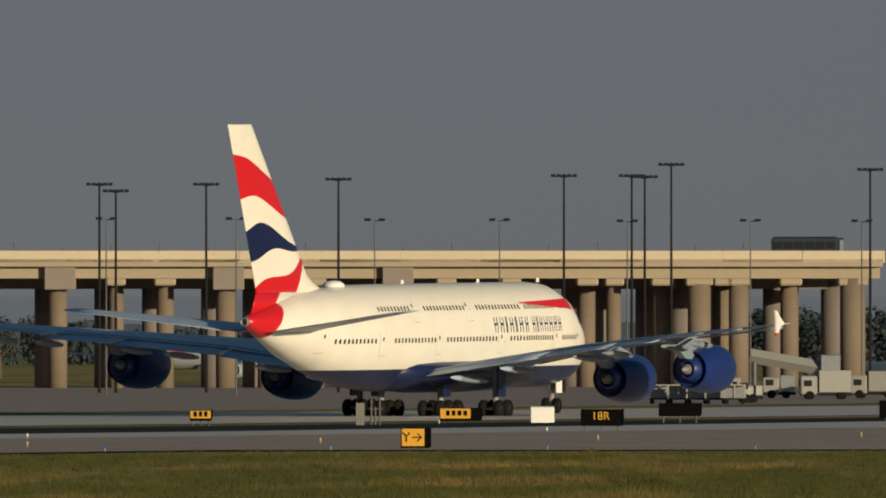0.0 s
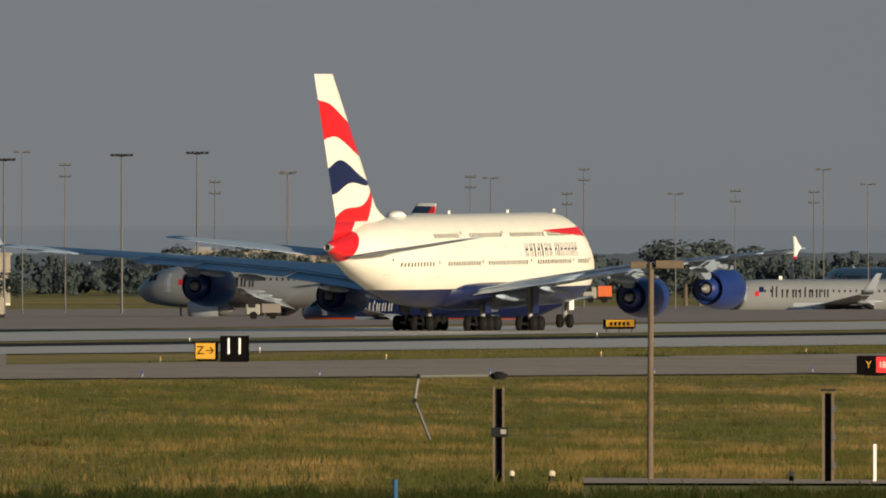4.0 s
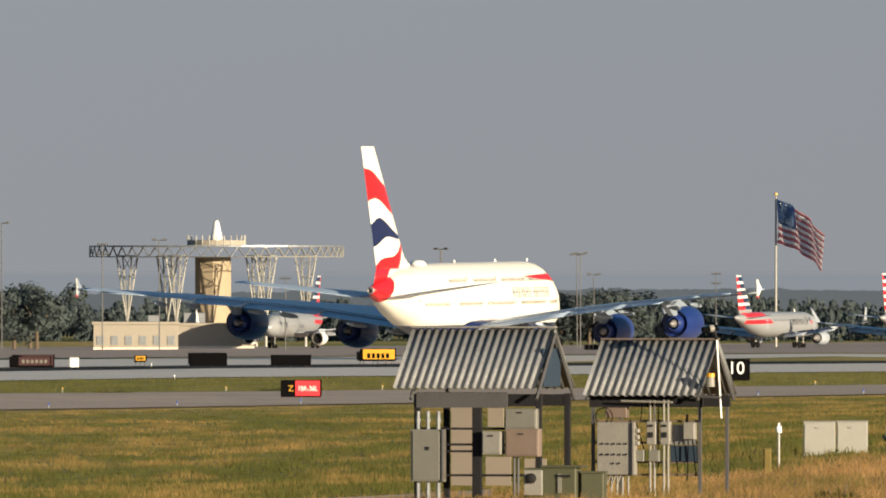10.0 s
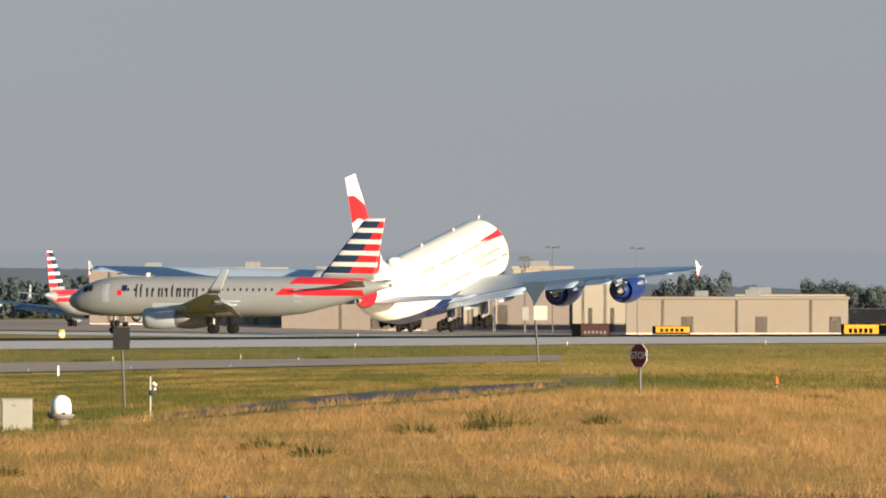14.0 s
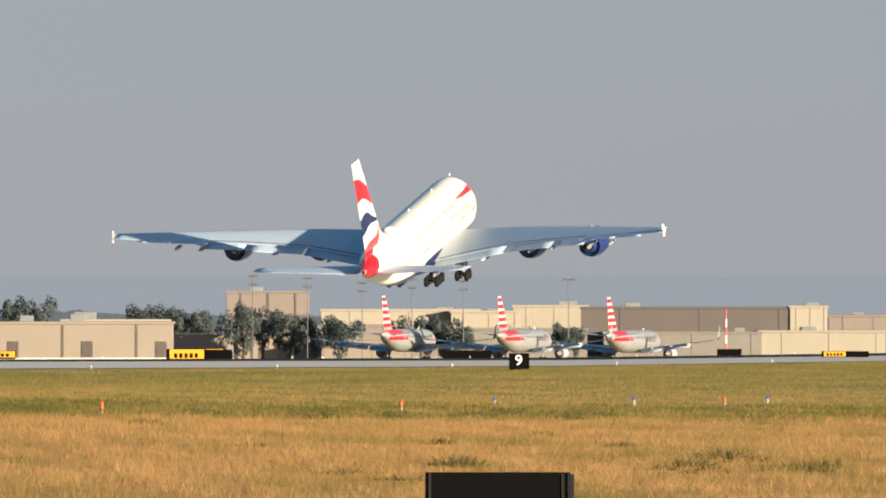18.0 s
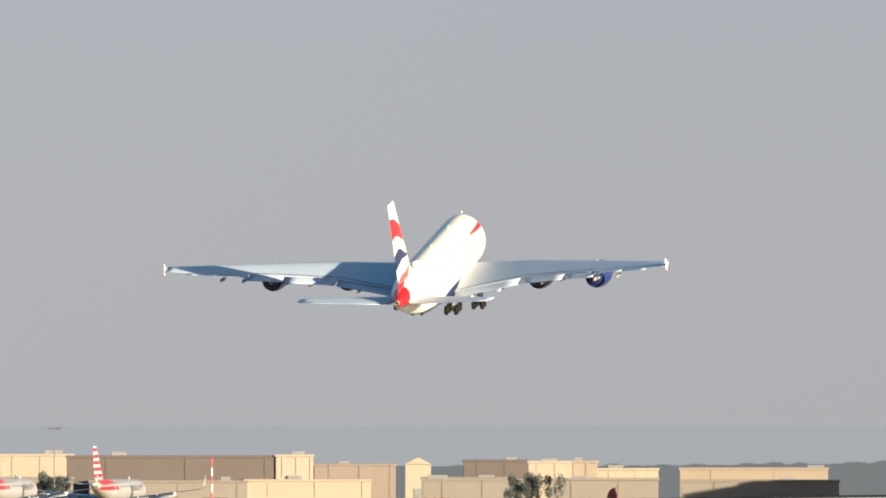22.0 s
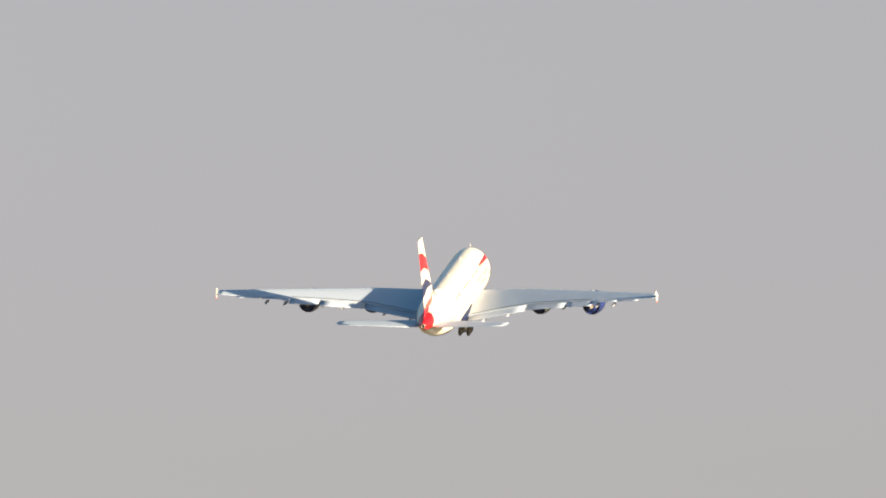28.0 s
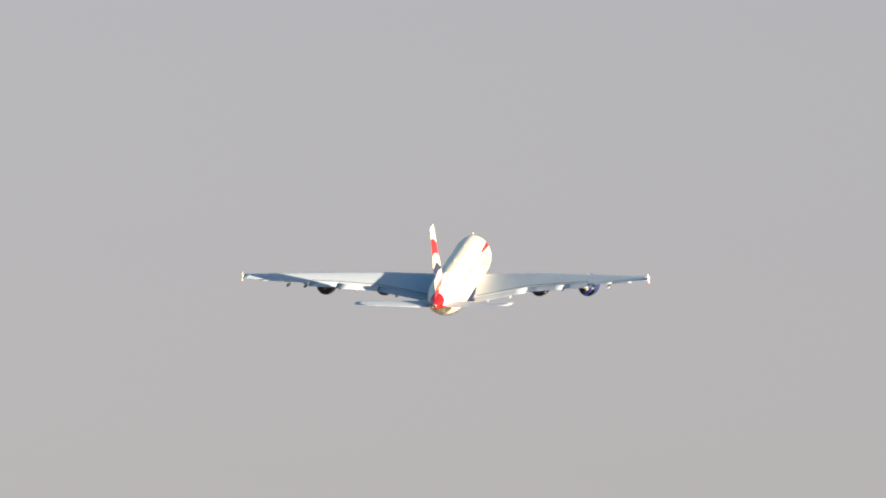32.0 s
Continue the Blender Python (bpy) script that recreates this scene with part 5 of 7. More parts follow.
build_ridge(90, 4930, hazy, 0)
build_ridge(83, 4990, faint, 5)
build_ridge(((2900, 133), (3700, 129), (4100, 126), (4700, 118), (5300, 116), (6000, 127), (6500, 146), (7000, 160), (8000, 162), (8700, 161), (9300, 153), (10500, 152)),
            4850, woods, 9, 5.0, 1.0, "far woods silhouette with its blue-grey haze put in as a glow")


# ---- airfield signs ----
def sign(u, v, d, wm, hm, panels, legs=True, off=0.0, name="airfield_sign", label="", group="airfield signs", text=()):
    """A low box sign with its centre at bearing u and its foot at height v; panels are (share, material)."""
    if lvl(v, d) < land(u, d) - .04:   # the sight line meets rising ground before that distance
        near = next((q for q in np.arange(d, d * .75, -2.0) if lvl(v, q) >= land(u, q) - .04), d)
        d, wm, hm = float(near), wm * near / d, hm * near / d
    z0 = lvl(v, d)
    p = at(u, d, z0)
    ob = empty(name, p.x, p.y, p.z, turned(u, off), label, "sign", group)
    part("casing", B(0, .16, .02, wm + .06, .3, hm + .1, bevel=.02), M["signblack"], ob)
    x = -wm / 2
    for share, m in panels:
        w = share * wm
        part("face_panel", B(x + w / 2, -.005, .15, w - .02, .03, hm - .07), M[m], ob)
        x += w
    part("end_cap", B(wm / 2 + .05, .16, .12, .06, .34, hm + .02), M["signblack"], ob)
    for k in (-.4, 0, .4):
        part("leg", R((k * wm, .16, -.3), (k * wm, .16, .16), .04, .04, 6), M["galvpole"], ob)
    for body, size, m, cx, cz, sq in text:
        letters(body, size, M[m], ob, Matrix.Translation((cx, -.03, cz)) @ pose(0, 0, 0, 90, 0, 0), squeeze=sq)
    return ob


def bars(ob, x0, x1, z, h, n, m):
    w = (x1 - x0) / n
    for k in range(n):
        part("text_bar", B(x0 + (k + .5) * w, -.035, z, w * .6, .02, h), M[m], ob)


s = sign(-49, 356, across(-46, 341), 1.0, .70, ((.84, "signyellow"), (.16, "signblack")), label="yellow taxiway sign with letter Y and arrow", text=(("Y\u2192", .5, "signblack", -.09, .46, 1.0),))
s = sign(281, 314, 985, 1.85, .66, ((1, "signblack"),), label="black runway location sign lettered 18R in yellow", text=(("18R", .52, "signyellow", -.05, .46, 1.0),))
s = sign(31, 305, 1120, 2.1, .58, ((.75, "signyellow"), (.25, "signblack")), label="yellow taxiway guidance sign with black characters")
bars(s, -.8, .4, .3, .26, 4, "signblack")
s = sign(-429, 305, 1100, 1.05, .46, ((1, "signyellow"),), label="yellow taxiway sign with black characters")
bars(s, -.4, .4, .24, .26, 3, "signblack")
s = sign(1733, 327, across(1733, 391), 1.23, 1.18, ((1, "signblack"),), label="black square distance sign with white number 11", text=(("11", 1.02, "signwhite", 0, .74, .95),))
s = sign(1683, 324, across(1682, 391), .98, .80, ((.95, "signyellow"),), label="yellow taxiway sign with letter Z and arrow", text=(("Z\u2192", .52, "signblack", 0, .52, 1.0),))
s = sign(3131, 304, across(3132, 398), 2.1, .76, ((1, "signblack"),), label="black runway location sign lettered 18R in yellow", text=(("18R", .58, "signyellow", -.1, .52, 1.0),))
for x in (-1.0, 1.0):
    part("border", B(x * .98, -.03, .2, .03, .02, .62), M["signyellow"], s)
for z in (.2, .79):
    part("border", B(0, -.03, z, 1.96, .02, .03), M["signyellow"], s)
s = sign(2879, 349, across(2921, 352), 2.2, .80, ((.38, "signblack"), (.62, "signred")), label="red runway holding sign lettered 18R-36L beside a black Y panel", text=(("18R-36L", .38, "signwhite", .40, .48, .82), ("Y", .42, "signyellow", -.55, .48, 1.0)))
s = sign(4461, 309, across(4462, 352), 1.95, .82, ((.36, "signblack"), (.64, "signred")), label="red runway holding sign lettered 18R-36L beside a black Z panel", text=(("18R-36L", .36, "signwhite", .35, .50, .82), ("Z", .42, "signyellow", -.5, .50, 1.0)))
s = sign(5232, 279, across(5232, 391), 1.45, 1.25, ((1, "signblack"),), label="black square distance sign with white number 10", text=(("10", 1.05, "signwhite", 0, .78, .95),))
s = sign(7519, 255, across(7519, 391), 1.38, 1.15, ((1, "signblack"),), label="black square distance sign with white number 9", text=(("9", 1.05, "signwhite", 0, .72, 1.1),))
BACKS = ((419, 297, 1060, 2.0, .55), (825, 300, 1000, 2.7, .72), (1276, 280, 1250, 2.4, .6), (3636, 292, across(3637, 402), 3.2, .80), (2996, 259, 1420, 2.5, .45),
         (4297, 253, 1450, 2.4, .72), (4443, 251, 1400, 2.5, .6), (4295, 249, 1480, 2.5, .7), (4589, 242, 1560, 2.3, .55), (2414, 266, 1400, 2.0, .5))
for u, v, d, w, h in BACKS:
    sign(u, v, d, w, h, ((1, "signblack"),), label="black back of an airfield sign", group="backs of airfield signs")
for u, v, d, w, h in ((3982, 254, 1450, 2.7, .62), (6453, 241, 1650, 2.8, .95), (3987, 255, 1480, 2.8, .8)):
    s = sign(u, v, d, w, h, ((.22, "signblack"), (.78, "shadered")), label="runway holding sign, its red darkened as if in shade")
    bars(s, -.6, 1.2, .3, .22, 6, "greybox")
YELLOW = ((3479, 257, 1500, 2.0, .55), (6595, 235, 1750, 3.0, .55), (6929, 237, 1850, 3.2, .85), (3492, 259, 1500, 2.2, .7), (4177, 245, 1600, .8, .4), (4597, 243, 1500, 2.4, .75),
          (2414, 265, 1400, 2.0, .5), (8077, 233, 1950, 2.2, .5), (8274, 234, 1950, 3.2, .75), (6970, 234, 1880, 2.6, .75))
for u, v, d, w, h in YELLOW:
    s = sign(u, v, d, w, h, ((.08, "signblack"), (.92, "signyellow")), label="yellow taxiway guidance sign with black characters")
    bars(s, -w * .32, w * .36, .22, h * .45, 5, "signblack")
for u, v, d, w, h in ((6987, 237, 1850, 2.3, .62), (7427, 234, 1900, 4.2, .6), (7891, 229, 1950, 2.1, .5), (8117, 233, 1950, 2.0, .5), (6987, 236, 1850, 2.2, .75)):
    sign(u, v, d, w, h, ((1, "signblack"),), label="black back of an airfield sign", group="backs of airfield signs")


# ---- edge lights and stakes ----
def edge_light(u, d, lens, h=.16, label="small white runway edge light with coloured lens", r=1.0):
    p = at(u, d, land(u, d))
    ob = empty("edge_light", p.x, p.y, p.z, 0, label, "edge light", "edge lights")
    part("stem", R((0, 0, 0), (0, 0, h), .035 * r, .03 * r, 7), M["whitebox"], ob)
    part("lens", lathe(((0, .035 * r), (.06, .045 * r), (.12, .02 * r)), (0, 0, h), (0, 0, 1), 8), M[lens], ob)
    return ob


for x, step, lens in ((334, 18.0, "lensglass"), (375, 26.0, "amber"), (414, 52.0, "signwhite"), (467, 60.0, "signwhite")):
    y = 620.0
    while y < 2050:
        th = math.atan2(x, y)
        u = (radians(TH0) - th) * F
        if -800 < u < 9300 and not (x < 400 and u > 5900):
            edge_light(u, math.hypot(x, y), lens)
        y += step
for u, v, h in ((7311, 328, .34), (7883, 319, .28), (6781, 334, .34)):
    ob = edge_light(u, meet(u, v), "orange", h, "short orange-topped white marker stake in dry grass", 1.7)
    part("band", R((0, 0, h * .62), (0, 0, h), .066, .066, 8), M["orange"], ob, "orange band")
    part("dark_band", R((0, 0, h * .5), (0, 0, h * .64), .064, .064, 8), M["dark"], ob)
for u, v, h in ((7476, 316, .2), (7723, 317, .24), (7959, 316, .26), (8187, 318, .38), (5935, 282, .16)):
    edge_light(u, meet(u, v), "lensglass", h, "small blue taxiway edge light on a white stake", 1.7)


# ---- kerbside and roadside things ----
def stand(name, u, v, d, off, label, category, group=""):
    """An empty at the foot of a thing, at the height of the sight line v, no higher than the ground."""
    p = at(u, d, min(lvl(v, d), land(u, d) + .02))
    return empty(name, p.x, p.y, p.z, turned(u, off), label, category, group)


def octagon(parent, z, r, text, face, tilt):
    bm = lathe(((0, r), (.012, r)), (0, 0, 0), (0, -1, 0), 8)
    bmesh.ops.rotate(bm, cent=(0, 0, 0), matrix=Matrix.Rotation(math.pi / 8, 3, "Y"), verts=bm.verts)
    bmesh.ops.translate(bm, vec=(0, -.05, z), verts=bm.verts)
    part("border_plate", bm, M["signwhite"], parent, "white octagonal border")
    bm = lathe(((0, r * .93), (.006, r * .93)), (0, 0, 0), (0, -1, 0), 8)
    bmesh.ops.rotate(bm, cent=(0, 0, 0), matrix=Matrix.Rotation(math.pi / 8, 3, "Y"), verts=bm.verts)
    bmesh.ops.translate(bm, vec=(0, -.064, z), verts=bm.verts)
    part("red_plate", bm, M[face], parent, "red octagonal face")
    letters(text, r * .78, M["signwhite"], parent, Matrix.Translation((0, -.074, z)) @ pose(0, 0, 0, 90, 0, 0), depth=.003, squeeze=.9)


s = stand("stop_sign", 3242, 514, 626, 67, "red octagonal stop sign with a small white plate below", "road sign")
part("post", R((0, 0, -.4), (0, 0, 1.65), .035, .035, 8), M["galvpole"], s)
octagon(s, 1.25, .40, "STOP", "signred", 0)
part("sub_plate", B(0, -.055, .50, .95, .02, .34), M["signwhite"], s, "small white plate")
bars(s, -.36, .36, .6, .05, 5, "galvpole")
bars(s, -.36, .36, .72, .05, 4, "galvpole")
s = stand("stop_sign", 6540, 339, 655, -48, "dark red octagonal stop sign standing in dry grass", "road sign")
part("post", R((0, 0, -.4), (0, 0, 1.55), .045, .045, 8), M["galvpole"], s)
octagon(s, 1.17, .40, "STOP", "darkred", 0)
u, v = 8598, 200
p = at(u, 650, land(u, 650))
top = lvl(v, 650) - p.z
s = empty("no_entry_sign", p.x, p.y, p.z, turned(u, -64), "dark red round no-entry sign on a tall pole", "road sign")
part("post", R((0, 0, -.3), (0, 0, top), .035, .035, 8), M["galvpole"], s)
part("plate", lathe(((0, .37), (.02, .37)), (0, -.05, top - .38), (0, -1, 0), 24), M["darkred"], s)
part("white_bar", B(0, -.085, top - .46, .5, .02, .15), M["whitebox"], s)
part("back_board", B(0, .0, top - .78, .1, .04, .8), M["pole"], s)
u, v = 8722, 225
p = at(u, 640, land(u, 640))
top = lvl(v, 640) - p.z
s = empty("marker_sign", p.x, p.y, p.z, turned(u, 0), "small white slanted marker plate on a thin pole", "road sign")
part("post", R((.1, 0, -.3), (.1, 0, top), .03, .03, 8), M["galvpole"], s)
part("plate", B(0, -.05, top - .22, .3, .03, .14, rot=Matrix.Rotation(.35, 4, "Y")), M["signwhite"], s)
part("plate", B(.2, -.05, top - .42, .34, .03, .16, rot=Matrix.Rotation(.55, 4, "Y")), M["signwhite"], s)
part("cap", B(.05, -.02, top - .05, .2, .06, .06), M["pole"], s)
far = meet(6356, 289)
s = stand("yield_sign", 6356, 289, far, 15, "triangular road sign seen from the back on a leaning pole", "road sign")
s.scale = (far / 760,) * 3
s.location.z -= .1 * far / 760 - .57 * far / 760
part("post", R((.10, 0, -.75), (-.12, 0, 2.45), .04, .04, 8), M["galvpole"], s)
bm = bmesh.new()
vs = [bm.verts.new(q) for yy in (-.05, -.03) for q in ((-.5, yy, 2.42), (.42, yy, 2.46), (-.06, yy, 1.62))]
for q in ((0, 1, 2), (5, 4, 3), (0, 3, 4, 1), (1, 4, 5, 2), (2, 5, 3, 0)):
    bm.faces.new([vs[i] for i in q])
# slate tone stands for the shade on the plate's back
part("triangle_plate", bm, M["slate"], s, "back of a triangular plate, coloured dark as if shaded")
part("hinge_plate", B(.14, -.04, 1.1, .5, .03, .5), M["whitebox"], s, "white plate")
part("hinge_plate", B(-.4, -.04, 1.1, .24, .03, .46), M["greybox"], s, "grey plate")
s = stand("road_sign", 5626, 363, 690, 15, "square road sign seen from the back on a leaning pole", "road sign")
part("post", R((.05, 0, -.4), (-.08, 0, 2.55), .04, .04, 8), M["galvpole"], s)
part("plate", B(-.09, -.05, 1.85, .55, .03, .72), M["pole"], s, "dark back of a square plate")
s = stand("sensor_pole", 5673, 387, 620, 0, "thin white instrument pole with small sensors", "pole")
part("pole", R((0, 0, -.2), (0, 0, 1.25), .03, .03, 8), M["whitebox"], s)
part("sensor", lathe(((-.05, .05), (-.02, .08), (.04, .08), (.06, .04)), (.03, -.05, .78), (0, -1, 0), 12), M["slate"], s, "small blue-grey sensor head", True)
for x, z in ((.14, .86), (.16, .98), (.1, 1.02)):
    part("bracket", B(x * .5, 0, z, x, .02, .015), M["galvpole"], s)
    part("white_cap", B(x, 0, z, .05, .05, .07), M["signwhite"], s)
s = stand("marker_post", 5510, 297, 1040, 0, "short white marker post", "post")
part("pole", R((0, 0, 0), (0, 0, .5), .045, .045, 8), M["signwhite"], s)

for k, (u, v, d) in enumerate(((768, 610, 396), (2018, 612, 396), (3241, 609, 396), (4522, 606, 396), (5808, 600, 396))):
    s = stand("road_marker", u, v, d, 0, "slim blue and white road marker post", "marker post", "road markers")
    part("lower_tube", R((0, 0, -.1), (0, 0, .38), .045, .045, 10), M["signwhite"], s, "white lower tube")
    part("upper_tube", R((0, 0, .38), (0, 0, .83), .05, .05, 10), M["markerblue"], s, "blue upper tube")
    part("foot", lathe(((0, .13), (.05, .12), (.09, .05)), (0, 0, -.02), (0, 0, 1), 12), M["tyre"], s)

# posts and poles by the perimeter road
s = stand("gate_arm_post", 2201, 537, 460, 0, "steel post with a bent hanging arm", "post")
# brown on the steel channels stands in for warm sun on them
part("channel", B(-.1, 0, -.2, .05, .22, 2.25), M["timber"], s)
part("channel", B(.1, 0, -.2, .05, .22, 2.25), M["timber"], s)
part("channel_web", B(0, .05, -.2, .16, .04, 2.2), M["pole"], s)
part("top_arm", R((0, 0, 2.28), (-1.7, -.1, 2.26), .036, .036, 8), M["greybox"], s, "pale horizontal arm")
part("head_joint", lathe(((0, .13), (.1, .2), (.16, .05)), (0, 0, 2.2), (0, 0, 1), 12), M["pole"], s)
part("drop_arm", R((-1.7, -.1, 2.26), (-1.78, -.1, 1.75), .036, .036, 8), M["greybox"], s)
part("drop_arm", R((-1.78, -.1, 1.75), (-1.45, -.1, .92), .035, .03, 8), M["galvpole"], s)
part("dark_box", B(.02, -.13, .98, .36, .1, .2), M["pole"], s, "small dark box")
part("white_plate", B(.1, -.19, 1.04, .12, .02, .1), M["whitebox"], s, "small pale plate")
part("elbow_joint", lathe(((-.05, .05), (.05, .05)), (-1.78, -.1, 1.75), (0, 1, 0), 10), M["pole"], s)
part("elbow_joint", lathe(((-.05, .05), (.05, .05)), (-1.7, -.1, 2.26), (0, 1, 0), 10), M["pole"], s)
s = stand("gate_post", 2784, 531, 462, 0, "tall steel channel gate post", "post")
# brown channels again, for the warm light they catch
part("channel", B(-.1, 0, -.2, .06, .24, 2.15), M["timber"], s)
part("channel", B(.1, 0, -.2, .06, .24, 2.15), M["timber"], s)
part("channel_web", B(0, .06, -.2, .16, .04, 2.1), M["pole"], s)
part("top_plate", B(0, 0, 1.95, .32, .28, .04), M["pole"], s)
for z in (.3, .9, 1.5):
    part("bracket", B(.12, -.14, z, .1, .06, .14), M["galvpole"], s)
s = stand("lamp_post", 2469, 531, 470, 0, "weathered lamp post with two flat heads, warm sunlight in its brown", "lamp post")
# weathered post, its brown lightened for the sun on one side
part("pole", R((0, 0, -.3), (.02, 0, 4.72), .07, .06, 10), M["timber"], s)
part("lamp_head", B(-.26, 0, 4.58, .36, .3, .16, bevel=.02), M["timber"], s)
part("lamp_head", B(.42, 0, 4.58, .62, .3, .18, bevel=.02), M["timber"], s)
part("neck", R((-.2, 0, 4.64), (.3, 0, 4.64), .04, .04, 8), M["pole"], s)
s = stand("white_post", 2867, 529, 462, 0, "slim white marker post", "post")
part("board", B(0, 0, -.1, .065, .04, .92), M["signwhite"], s)
for u, v in ((2719, 523), (2224, 533), (2296, 531), (2294, 535)):
    s = stand("bollard", u, v, 463, 0, "short dark bollard with a cream domed cap", "bollard", "bollards")
    part("body", R((0, 0, -.1), (0, 0, .13), .055, .055, 10), M["pole"], s)
    part("cap", lathe(((0, .065), (.08, .065), (.12, .035)), (0, 0, .13), (0, 0, 1), 12), M["parapet"], s, "cream cap", True)
s = stand("whip_marker", 3844, 410, 775, 0, "leaning orange and white striped whip marker", "marker post")
p0, p1 = Vector((0, 0, -.1)), Vector((-.52, 0, 2.5))
for k in range(10):
    part("band", R(p0.lerp(p1, k / 10), p0.lerp(p1, (k + 1) / 10), .023, .023, 8), M["orange"] if k % 3 != 1 else M["signwhite"], s)

# white cabinets, a lamp housing and short posts in the grass
for u, v, w in ((5379, 407, .88), (5437, 407, .86)):
    s = stand("cabinet", u, v, 600, 0, "pale grey-white steel utility cabinet", "cabinet", "utility cabinets")
    part("body", B(0, .2, -.15, w, .45, 1.05, bevel=.015), M["whitebox"], s)
    part("door", B(0, -.03, .04, w - .06, .02, .8, bevel=.008), M["whitebox"], s)
    part("lid", B(0, .2, .9, w + .03, .5, .03), M["greybox"], s)
    part("handle", B(-.05, -.055, .72, .1, .03, .03), M["steel"], s)
s = stand("beacon_lamp", 5515, 389, 610, 0, "white rounded rotating lamp housing on a dark base", "lamp")
part("base", R((0, 0, -.15), (0, 0, .24), .2, .2, 14), M["timber"], s, "dark rusty base")
part("collar", lathe(((0, .3), (.04, .36), (.08, .3)), (0, 0, .2), (0, 0, 1), 20), M["brown"], s)
part("housing", lathe(((0, .29), (.28, .29), (.42, .25), (.52, .13), (.54, .02)), (0, 0, .33), (0, 0, 1), 20), M["signwhite"], s, "white domed housing", True)
part("flange", lathe(((0, .34), (.05, .4), (.09, .34)), (0, 0, .26), (0, 0, 1), 24), M["brown"], s, "rusty bolted flange", True)
for q in range(6):
    part("bolt", B(.36 * math.cos(q), .36 * math.sin(q), .33, .05, .05, .06), M["pole"], s)
s = stand("lamp_stake", 5307, 418, 560, 0, "slim white lamp stake with a glass cap", "lamp")
part("stem", R((0, 0, -.1), (0, 0, .9), .035, .035, 8), M["whitebox"], s)
part("cap", lathe(((0, .075), (.16, .075), (.18, .03), (.26, .03)), (0, 0, .9), (0, 0, 1), 12), M["signwhite"], s, "", True)
s = stand("timber_post", 5287, 421, 545, 0, "short mossy timber post", "post")
part("post", B(0, 0, -.1, .2, .2, .72, bevel=.03), M["moss"], s)
s = stand("slab", 5610, 391, 630, 0, "thin concrete slab in the grass", "slab")
part("slab_top", B(0, 0, -.05, 3.2, 1.2, .1), M["concrete"], s)
s = stand("large_sign", 7482, 521, 415, 0, "wide black back of a roadside sign half sunk in dry grass", "sign")
part("panel", B(0, 0, .05, 2.78, .12, .90, bevel=.01), M["signblack"], s)
for x in (-1.3, 1.24, 1.36):
    part("frame_post", B(x, -.07, -.2, .05, .04, 1.14), M["pole"], s)
part("side_plate", B(1.42, 0, .05, .08, .2, .86), M["pole"], s)
def tent_sign():
    """A rounded tent-shaped taxiway sign, seen almost end on beside the road."""
    d, u = 330.0, 5856.0
    top = lvl(548, d)
    p = at(u, d, land(u, d))
    h = top - p.z
    s = empty("taxiway_sign", p.x, p.y, p.z, turned(u, 38), "grey rounded taxiway sign with yellow letters and border by the road", "sign", "airfield signs")
    w, foot, n = 1.0, h - 1.0, 14
    prof = [(-.42, foot)] + [(-.20 * math.cos(math.pi * k / n), h - .22 + .22 * math.sin(math.pi * k / n)) for k in range(n + 1)] + [(.42, foot)]
    part("housing", loft([[(x, y, z) for y, z in prof] for x in (-w / 2, w / 2)]), M["roofsheet"], s, "grey rounded sheet housing", True)
    for x in (-w / 2 - .015, w / 2 + .015):
        part("end_plate", loft([[(x + q, y * .96, z - .02) for y, z in prof] for q in (-.01, .01)]), M["timber"], s, "rusty end plate")
    part("vent", R((-w / 2 - .04, 0, h - .2), (-w / 2, 0, h - .2), .05, .05, 10), M["dark"], s)
    slope = math.degrees(math.atan2(.22, .80))
    face = pose(0, -.325, h - .62, 90 - slope, 0, 0)
    part("face_panel", loft([[face @ Vector((x, y, z)) for x, y in ((-.42, -.36), (.42, -.36), (.42, .36), (-.42, .36))] for z in (.0, .02)]), M["signblack"], s)
    for x, y, sx, sy in ((0, .33, .8, .04), (0, -.33, .8, .04), (-.39, 0, .04, .66), (.39, 0, .04, .66)):
        part("border", loft([[face @ Vector((x + a * sx / 2, y + b * sy / 2, z)) for a, b in ((-1, -1), (1, -1), (1, 1), (-1, 1))] for z in (.02, .03)]), M["signyellow"], s)
    letters("WF", .44, M["signyellow"], s, face @ Matrix.Translation((0, 0, .035)), depth=.004)


tent_sign()
s = stand("instrument_cluster", -134, 315, 1080, 0, "cluster of short pipes and a grey cabinet beside the runway", "equipment")
part("cabinet", B(-.35, 0, 0, .42, .4, 1.2), M["greybox"], s)
for x, h in ((.2, 1.4), (.4, 1.0), (.62, 1.5)):
    part("pipe", R((x, 0, 0), (x, 0, h), .05, .05, 8), M["galvpole"], s)
part("cross_pipe", R((.1, 0, .9), (.75, 0, .9), .04, .04, 6), M["galvpole"], s)
s = stand("equipment_box", 176, 305, 1100, 0, "plain white equipment box by the runway", "equipment")
part("body", B(0, .4, 0, 1.2, .9, .82, bevel=.03), M["white"], s)
part("lid", B(0, .4, .82, 1.26, .96, .04), M["whitebox"], s)
s = stand("equipment_box", 4060, 252, 1480, 0, "small white equipment box by the runway", "equipment")
part("body", B(0, .3, 0, .62, .6, .8, bevel=.03), M["white"], s)
part("lid", B(0, .3, .8, .66, .64, .04), M["whitebox"], s)
s = stand("equipment_drum", 5515, 243, 1700, 0, "yellow and white ringed drum beside the runway", "equipment")
